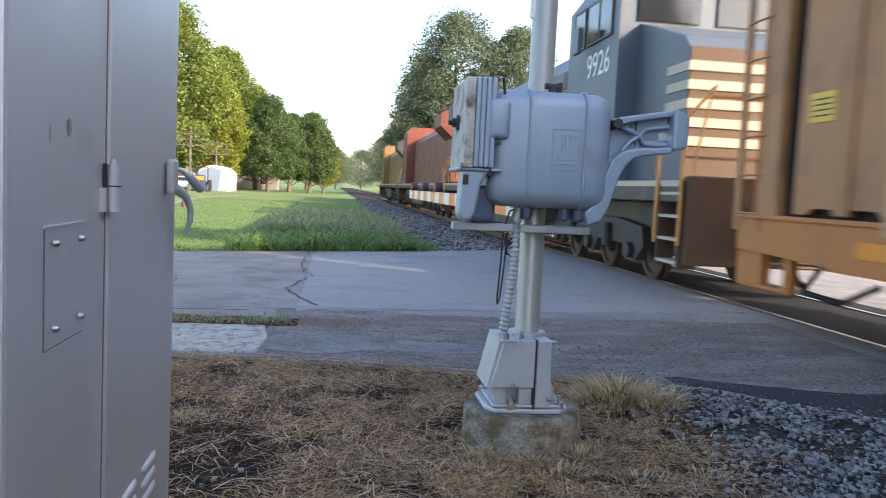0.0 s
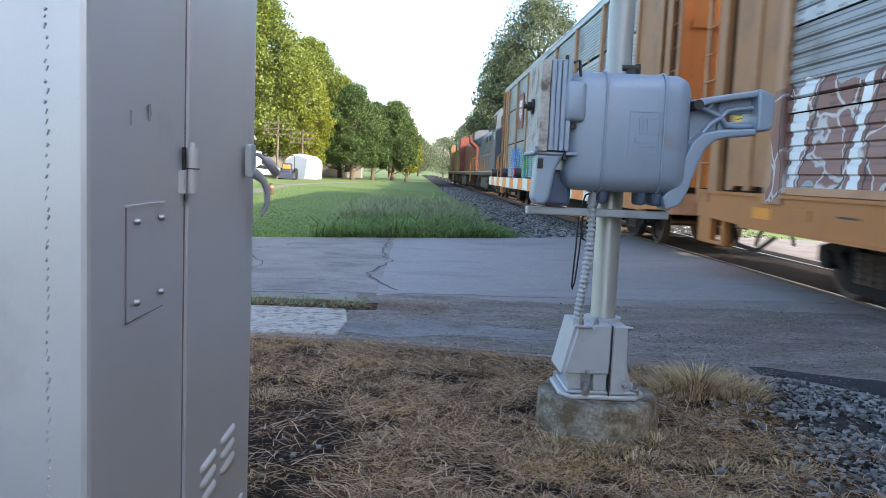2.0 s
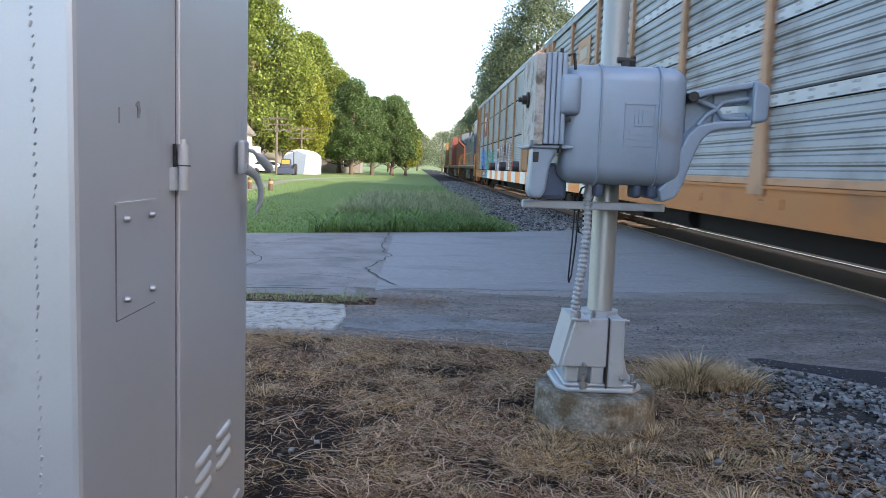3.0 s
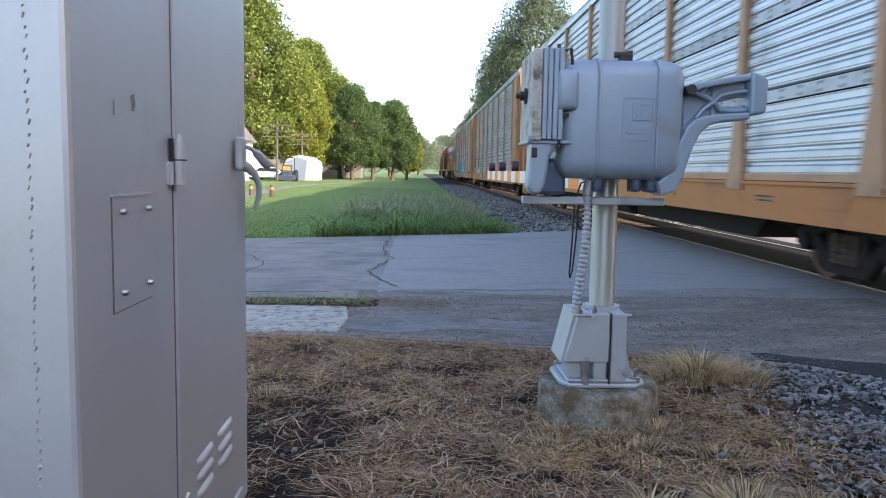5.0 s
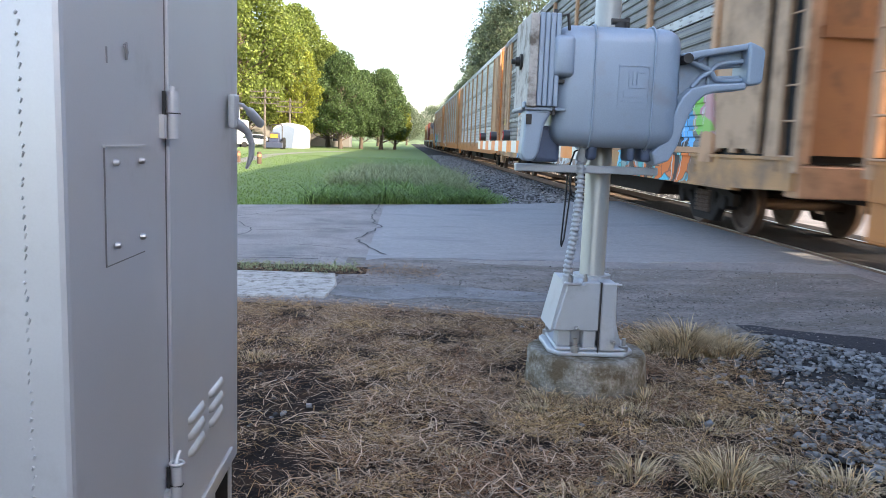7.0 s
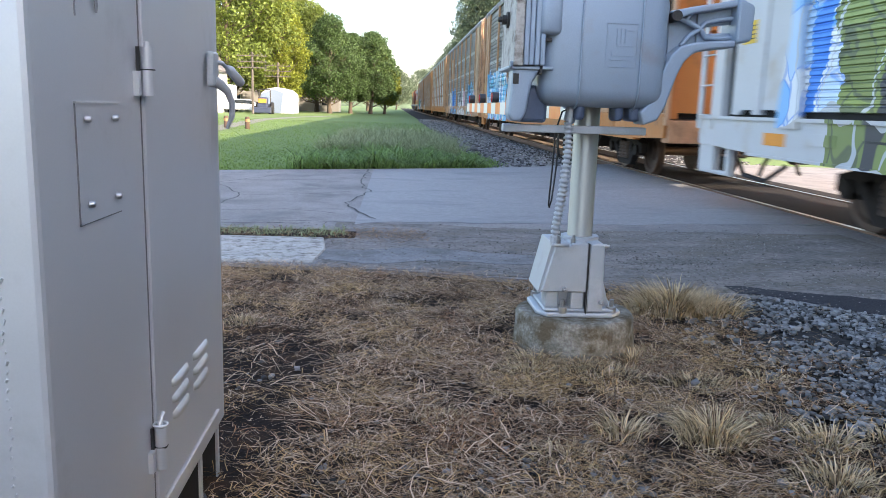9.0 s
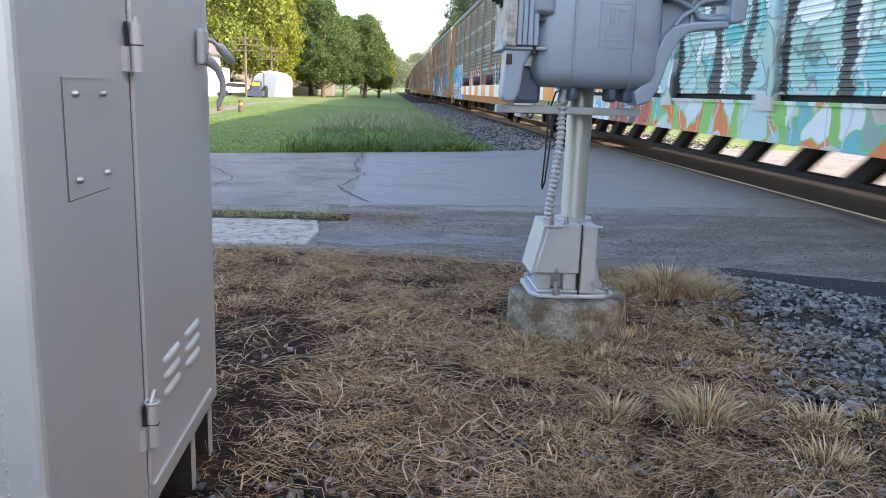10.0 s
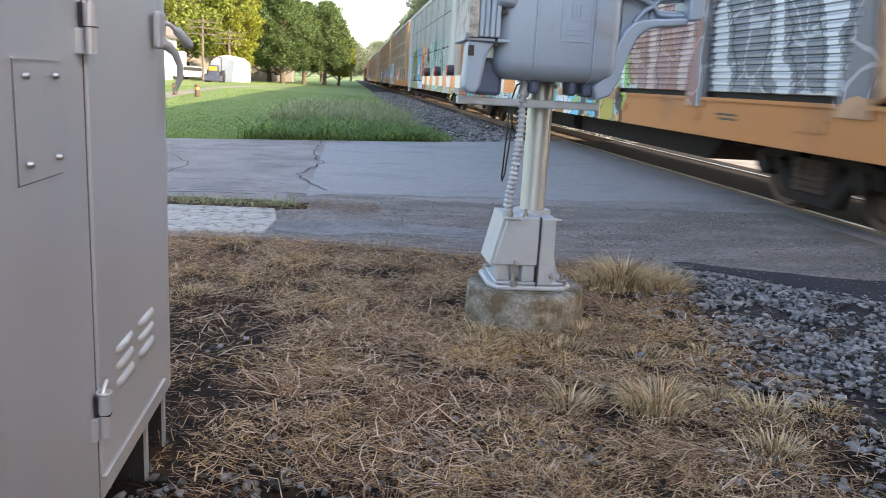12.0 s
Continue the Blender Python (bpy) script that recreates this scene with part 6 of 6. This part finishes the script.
    # lifting lug and bolt on top
    part("top_lug", tubes(([(0.02, -0.2, 1.885 + mz), (0.02, -0.2, 1.925 + mz)], 0.03), ([(-0.03, -0.2, 1.93 + mz), (0.06, -0.2, 1.93 + mz)], 0.016), ([(0.05, -0.2, 1.9 + mz), (0.05, -0.2, 1.95 + mz)], 0.014)),
         M["dark_steel"], house)
    # side lug at the upper left, latch below
    bm = bmesh.new()
    shell(bm, -0.345, -0.235, -0.365, -0.12, 1.635 + mz, 1.835 + mz, 0.026, 3)
    part("side_lug", bm, M["cast"], house)
    part("latch_strap", boxes((-0.332, -0.318, -0.34, -0.27, 1.45 + mz, 1.62 + mz), (-0.332, -0.28, -0.345, -0.25, 1.605 + mz, 1.62 + mz)), M["dark_steel"], house)
    # lower bosses under the housing, in the cast colour darkened for underside shade
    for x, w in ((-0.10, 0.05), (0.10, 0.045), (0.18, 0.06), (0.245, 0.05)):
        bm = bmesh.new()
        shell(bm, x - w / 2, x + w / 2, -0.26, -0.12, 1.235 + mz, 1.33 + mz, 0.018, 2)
        part("boss", bm, M["cast_shaded"], house)
    # counterweight stack on the left: weathered outer plate and four grey plates
    st = new("counterweight")
    st.parent = g
    xs = -0.462
    bm = bmesh.new()
    box(bm, xs, xs + 0.045, -0.36, 0.10, 1.485 + mz, 1.93 + mz)
    rounded(bm, 0.006, 2)
    part("outer_plate", bm, M["weathered"], st, "peeling weathered outer plate")
    for i in range(4):
        x = xs + 0.048 + i * 0.0265
        bm = bmesh.new()
        box(bm, x, x + 0.0245, -0.355 + 0.004 * (i % 2), 0.10, 1.49 + mz, 1.935 + mz)
        rounded(bm, 0.005, 2)
        part("weight_plate", bm, M["cast"], st)
    bm = bmesh.new()
    tube(bm, [(xs - 0.012, -0.13, 1.72 + mz), (xs + 0.004, -0.13, 1.72 + mz)], 0.04, 16)
    tube(bm, [(xs - 0.035, -0.13, 1.72 + mz), (xs - 0.01, -0.13, 1.72 + mz)], 0.024, 6)
    tube(bm, [(xs - 0.055, -0.13, 1.72 + mz), (xs - 0.03, -0.13, 1.72 + mz)], 0.013, 8)
    part("weight_bolt", bm, M["dark_steel"], st)
    part("weight_pin", tubes(([(-0.30, -0.12, 1.9 + mz), (-0.30, -0.12, 1.99 + mz)], 0.01)), M["dark_steel"], st)
    part("cotter_pin", tubes(([(-0.30, -0.3, 1.93 + mz), (-0.27, -0.3, 1.94 + mz), (-0.26, -0.3, 1.86 + mz)], 0.008)), M["dark_steel"], st)
    part("weight_bracket", rounded(boxes((xs - 0.015, xs + 0.2, -0.34, 0.06, 1.47 + mz, 1.487 + mz), (xs - 0.015, xs, -0.34, -0.3, 1.47 + mz, 1.51 + mz)), 0.004, 1), M["cast"], st)
    # curved arm cheek below the weights
    bm = bmesh.new()
    prism(bm, [(-0.475, 1.25), (-0.455, 1.22), (-0.41, 1.22), (-0.385, 1.26), (-0.365, 1.40), (-0.335, 1.455), (-0.325, 1.475), (-0.46, 1.475), (-0.465, 1.40)], "y", -0.33, -0.20)
    bmesh.ops.translate(bm, verts=bm.verts[:], vec=(0, 0, mz))
    rounded(bm, 0.016, 3)
    ck = part("arm_cheek", bm, M["cast"], g)
    # dark block fills the recess behind the cheek, its shade put into the colour
    part("cheek_inner", rounded(boxes((-0.40, -0.26, -0.22, 0.05, 1.215 + mz, 1.40 + mz)), 0.02, 2), M["cast_shaded"], ck)
    part("cheek_tag", boxes((-0.458, -0.43, -0.334, -0.33, 1.40 + mz, 1.45 + mz)), M["dark_steel"], ck)
    # cross bar under everything
    bm = bmesh.new()
    box(bm, -0.475, 0.27, -0.18, -0.11, 1.165 + mz, 1.205 + mz)
    rounded(bm, 0.006, 2)
    part("cross_bar", bm, M["alu"], g)
    # cast arm on the right: frame with openings and a curved rib down to the bar
    arm = new("counter_arm")
    arm.parent = g
    ya, yb = -0.30, -0.14

    def plate(name, outline, y0, y1, width, paint, label=""):
        bm = bmesh.new()
        prism(bm, [(x, z + mz) for x, z in outline], "y", y0, y1)
        rounded(bm, width, 2)
        return part(name, bm, paint, arm, label)
    plate("upper_rib", [(0.31, 1.775), (0.40, 1.795), (0.645, 1.840), (0.645, 1.808), (0.42, 1.765), (0.34, 1.735)], ya, yb, 0.009, M["cast"])
    plate("end_block", [(0.637, 1.640), (0.650, 1.628), (0.708, 1.640), (0.720, 1.655), (0.724, 1.800), (0.712, 1.818), (0.650, 1.845), (0.637, 1.836)], ya - 0.02, yb + 0.02, 0.014, M["cast"])
    plate("lower_rib", [(0.645, 1.612), (0.50, 1.595), (0.440, 1.578), (0.397, 1.538), (0.366, 1.474), (0.345, 1.41), (0.318, 1.318), (0.28, 1.245), (0.21, 1.218),
                        (0.19, 1.285), (0.25, 1.340), (0.28, 1.465), (0.325, 1.566), (0.372, 1.612), (0.455, 1.632), (0.645, 1.648)], ya - 0.005, yb, 0.010, M["cast"])
    plate("web_plate", [(0.325, 1.765), (0.475, 1.79), (0.475, 1.625), (0.375, 1.60), (0.335, 1.565)], -0.215, -0.195, 0.004, M["cast"], "recessed web plate of the cast arm")
    plate("slot_top", [(0.470, 1.795), (0.640, 1.825), (0.640, 1.728), (0.503, 1.712), (0.470, 1.70)], -0.235, -0.20, 0.006, M["cast"])
    plate("slot_bottom", [(0.470, 1.70), (0.503, 1.678), (0.640, 1.688), (0.640, 1.625), (0.470, 1.622)], -0.235, -0.20, 0.006, M["cast"])
    for pts in ([(0.478, 1.700), (0.505, 1.732), (0.560, 1.745), (0.638, 1.756)], [(0.478, 1.700), (0.505, 1.660), (0.560, 1.656), (0.638, 1.660)],
                [(0.345, 1.755), (0.400, 1.735), (0.478, 1.700)], [(0.385, 1.615), (0.425, 1.665), (0.478, 1.700)], [(0.400, 1.735), (0.43, 1.775)]):
        bm = bmesh.new()
        tube(bm, [(x, -0.255, z + mz) for x, z in pts], 0.013, 8)
        part("web_rib", bm, M["cast"], arm)
    part("hub", tubes(([(0.338, ya - 0.015, 1.752 + mz), (0.338, yb, 1.752 + mz)], 0.026)), M["dark_steel"], arm)
    # flexible conduit with rings
    bm = bmesh.new()
    path = []
    for i in range(216):
        f = i / 215
        x = float(np.interp(f, [0, 0.12, 0.4, 0.7, 0.9, 1], [-0.172, -0.172, -0.152, -0.136, -0.134, -0.138])) - 0.002
        z = 0.40 + 0.66 * f
        path.append((x, -0.17 - 0.03 * math.sin(math.pi * f), z))
    tube(bm, path, [0.0245 if i % 8 in (1, 2, 3, 4) else 0.0165 for i in range(216)], 12)
    part("conduit", bm, M["conduit"], g, "grey flexible ribbed conduit")
    for p0, p1 in (((-0.138, -0.18, 1.03), (-0.12, -0.18, 1.12)), ((-0.168, -0.17, 0.385), (-0.168, -0.17, 0.43))):
        part("conduit_clamp", tubes(([p0, p1], 0.03)), M["alu"], g)
    bm = bmesh.new()
    tube(bm, [(-0.20, -0.16, 0.98), (-0.205, -0.16, 0.8), (-0.215, -0.16, 0.6), (-0.212, -0.16, 0.58), (-0.20, -0.16, 0.62), (-0.185, -0.16, 0.8), (-0.18, -0.16, 0.95)], 0.0045, 6)
    tube(bm, [(-0.16, -0.14, 1.0), (-0.185, -0.14, 0.93), (-0.17, -0.14, 0.85), (-0.13, -0.14, 0.83), (-0.15, -0.14, 0.93), (-0.12, -0.14, 1.05)], 0.006, 6)
    tube(bm, [(-0.20, -0.16, 0.98), (-0.17, -0.16, 1.08), (-0.12, -0.14, 1.1)], 0.0045, 6)
    part("cable_loop", bm, M["black"], g, "thin black cable loops")
    # gate arm, lowered across the road
    gx = 0.02
    arm2 = new("gate_arm")
    arm2.parent = g
    y = 0.35
    i = 0
    while y < 7.0:
        ln = 0.36
        part("stripe_board", boxes((gx - 0.018, gx + 0.018, y, y + ln, 1.03, 1.145)), M["arm_orange"] if i % 2 else M["arm_white"], arm2)
        y += ln
        i += 1
    part("arm_channel", boxes((gx + 0.018, gx + 0.04, 0.0, 7.1, 1.05, 1.12)), M["alu"], arm2)
    for yy in (4.25, 5.5, 6.8):
        lamp = part("lamp_body", tubes(([(gx - 0.02, yy, 1.20), (gx + 0.05, yy, 1.20)], 0.06), ([(gx, yy, 1.13), (gx, yy, 1.16)], 0.02)), M["black_paint_and_shade"], arm2)
        part("lens", tubes(([(gx - 0.03, yy, 1.20), (gx - 0.02, yy, 1.20)], 0.05)), M["lamp_red"], lamp, "red lamp lens")


M["mast"] = mat("mast_pole_paint", (0.37, 0.37, 0.34), 0.40, 0.30, 0.06, 5, 0.03, 160, (0.40, 0.39, 0.36), 0.3, 2.0, stretch=(1, 1, 0.25))
M["conduit"] = mat("conduit_grey", (0.42, 0.44, 0.46), 0.5, 0.2, 0.1, 12)
# darker cast colour that carries the shade of recess and underside
M["cast_shaded"] = mat("shaded_casting", (0.10, 0.13, 0.20), 0.5, 0.2, 0.1, 6)


# ---- background ----
def build_background():
    # drive
    bm = bmesh.new()
    ribbon(bm, [(-6.5, 86.0), (-9.0, 72.0), (-9.8, 59.0), (-8.8, 41.3), (-8.0, 31.1)], 0.9, -0.012, 5)
    tagged(part("gravel_drive", bm, M["drive"]), "grey gravel drive curving across the lawn", "drive", kind="structure")
    # two short posts
    for x, y in ((-8.3, 38.6), (-7.1, 37.6)):
        p = thing("bollard_post", "short brown wooden post with a reflector band on the lawn", "post", pose(x, y, -0.05), "lawn posts")
        bm = bmesh.new()
        tube(bm, [(0, 0, 0), (0, 0, 0.55), (0, 0, 0.6)], [0.11, 0.105, 0.08], 10)
        part("shaft", bm, M["wood_post"], p)
        bm = bmesh.new()
        tube(bm, [(0, 0, 0.36), (0, 0, 0.48)], 0.113, 10)
        part("band", bm, M["band_tan"], p, "orange band, coloured darker for shade")
    # white shelter
    t = thing("shelter_tent", "white tarpaulin carport shelter, its shaded end coloured bluish", "shelter", pose(-13.9, 92, 0))
    bm = bmesh.new()
    prism(bm, [(-1.85, -0.1), (1.85, -0.1), (1.80, 2.2), (1.1, 2.75), (0.0, 2.95), (-1.1, 2.75), (-1.80, 2.2)], "y", 0, 6)
    rounded(bm, 0.12, 2)
    part("cover", bm, M["tent"], t)
    # thin sheet over the end, with the shade there put into its colour
    bm = bmesh.new()
    prism(bm, [(-1.78, 0.0), (0.5, 0.0), (0.8, 2.3), (-0.3, 2.7), (-1.7, 2.1)], "y", -0.12, -0.02)
    part("end_flap", bm, M["tent_shaded"], t, "bluish sheet coloured as the shelter's shaded end")
    # compact tractor in front of it
    k = thing("compact_tractor", "small dark blue and yellow tractor with roll bar", "tractor", pose(-14.3, 86, -0.03))
    part("chassis", rounded(boxes((-0.55, 0.55, -1.2, 1.2, 0.5, 1.1)), 0.1, 2), M["tractor_blue"], k)
    part("hood", rounded(boxes((-0.5, 0.5, -1.1, -0.3, 1.0, 1.75)), 0.1, 2), M["tractor_blue"], k)
    part("grille", rounded(boxes((-0.42, 0.42, -1.16, -1.09, 1.15, 1.6)), 0.02, 1), M["tractor_yellow"], k, "yellow grille")
    part("loader", rounded(boxes((-1.0, 1.0, -2.0, -1.3, 0.1, 0.7)), 0.08, 2), M["tractor_blue"], k)
    bm = bmesh.new()
    tube(bm, [(-0.6, 0.5, 0.9), (-0.6, 0.5, 2.45), (-0.5, 0.5, 2.6), (0.5, 0.5, 2.6), (0.6, 0.5, 2.45), (0.6, 0.5, 0.9)], 0.06, 8)
    part("roll_bar", bm, M["dark_steel"], k)
    for x in (-0.75, 0.75):
        for y, r in ((-0.8, 0.42), (0.7, 0.62)):
            bm = bmesh.new()
            tube(bm, [(x - 0.16, y, r), (x - 0.14, y, r), (x + 0.14, y, r), (x + 0.16, y, r)], [r * 0.85, r, r, r * 0.85], 20)
            part("wheel", bm, M["rubber"], k)
    # cars and trailer by the sheds
    def small_car(x, y, turn, paint, label):
        c = thing("parked_car", label, "car", pose(x, y, -0.02, 0, 0, turn))
        bm = bmesh.new()
        prism(bm, [(-2.2, 0.35), (2.2, 0.35), (2.25, 0.75), (1.3, 0.95), (0.7, 1.45), (-1.2, 1.5), (-1.9, 1.0), (-2.25, 0.9)], "y", -0.85, 0.85)
        rounded(bm, 0.07, 2)
        part("body", bm, paint, c)
        bm = bmesh.new()
        prism(bm, [(1.1, 0.98), (0.62, 1.38), (-1.1, 1.42), (-1.6, 1.02)], "y", -0.87, 0.87)
        part("windows", bm, M["glass_dark"], c)
        for xx in (-1.35, 1.35):
            for yy in (-0.8, 0.8):
                bm = bmesh.new()
                tube(bm, [(xx, yy - 0.1, 0.32), (xx, yy + 0.1, 0.32)], 0.32, 16)
                part("wheel", bm, M["rubber"], c)
    small_car(-16.7, 88, 10, M["car_paint"], "white car parked on the drive")
    small_car(-17.9, 95, 0, M["tractor_blue"], "dark car parked behind the white one")
    v = thing("camper_van", "white box camper parked on the drive", "camper", pose(-20.0, 90, 0))
    part("body", rounded(boxes((-1.8, 1.8, -1.2, 1.2, 0.5, 3.0)), 0.15, 2), M["car_paint"], v)
    part("window", boxes((-0.6, 0.6, -1.22, -1.19, 1.6, 2.2)), M["glass_dark"], v)
    for x in (-1.2, 1.2):
        bm = bmesh.new()
        tube(bm, [(x, -1.15, 0.33), (x, -0.9, 0.33)], 0.36, 16)
        part("wheel", bm, M["rubber"], v)

    def house(x, y, w, d, h, rh, turn, label, name="house", paint=None):
        paint = paint or M["siding"]
        b = thing(name, label, "house", pose(x, y, -0.05, 0, 0, turn))
        part("wall", boxes((-w / 2, w / 2, -d / 2, d / 2, 0, h)), paint, b)
        bm = bmesh.new()
        prism(bm, [(-w / 2, h), (w / 2, h), (0, h + rh)], "y", -d / 2, d / 2)
        part("gable", bm, paint, b)
        bm = bmesh.new()
        for s in (-1, 1):
            v4 = [(s * (w / 2 + 0.35), h - 0.2), (0, h + rh + 0.05), (0, h + rh + 0.25), (s * (w / 2 + 0.4), h - 0.02)]
            prism(bm, v4, "y", -d / 2 - 0.05, d / 2 + 0.35)
        part("roof", bm, M["grey_roof"], b)
        for xx in (-w / 4, w / 4):
            f = part("window", boxes((xx - 0.45, xx + 0.45, -d / 2 - 0.03, -d / 2 + 0.02, 1.0, 2.1)), M["glass_dark"], b)
            part("frame", boxes((xx - 0.52, xx - 0.45, -d / 2 - 0.05, -d / 2, 0.95, 2.15), (xx + 0.45, xx + 0.52, -d / 2 - 0.05, -d / 2, 0.95, 2.15)), M["white"], f)
    house(-22.3, 84.5, 7, 9, 4.4, 4.6, 0, "white gabled house with grey roof beside the lawn")
    house(-20.5, 112, 8, 6, 2.6, 1.8, 15, "low grey-roofed shed under the trees", "shed", M["shed_grey"])
    house(-13.8, 130, 9, 6, 2.4, 1.5, 0, "low shed under the trees", "shed", M["shed_grey"])
    # utility poles
    for x, y, h in ((-15.15, 84, 6.4), (-14.0, 94, 5.9)):
        u = thing("utility_pole", "old wooden utility pole with several cross-arms", "utility pole", pose(x, y, -0.1), "utility poles")
        part("pole", tubes(([(0, 0, 0), (0, 0, h)], 0.12)), M["pole_wood"], u)
        for z in (h - 0.4, h - 1.0, h - 1.6):
            a = part("cross_arm", boxes((-1.55, 1.55, -0.22, -0.12, z - 0.045, z + 0.045)), M["pole_wood"], u)
            for i in range(8):
                xx = -1.4 + i * 0.4
                part("insulator", tubes(([(xx, -0.17, z + 0.06), (xx, -0.17, z + 0.2)], 0.045)), M["glass_dark"], a)
    # far signal mast beside the track and a low hill of far woods
    bm = bmesh.new()
    n = 60
    lo_, hi_ = [], []
    for i in range(n + 1):
        x = -260 + 620 * i / n
        lo_.append(bm.verts.new((x, 520, -2)))
        hi_.append(bm.verts.new((x, 545, 14 + 7 * noise.noise((i * 0.35, 1, 0)) + 3 * noise.noise((i * 1.4, 5, 0)))))
    for i in range(n):
        bm.faces.new((lo_[i], lo_[i + 1], hi_[i + 1], hi_[i]))
    tagged(part("backdrop", bm, M["far_woods"]), "distant wooded ridge", "woods", kind="structure")


M["far_woods"] = mat("far_woods", (0.10, 0.14, 0.08), 0.95, 0, 0.4, 0.08, 0.5, 0.6)

build_ground()
build_road()
build_track()
build_cabinet()
build_gate()
build_train()
build_background()
build_trees()
build_tufts()
build_cover()
motions()
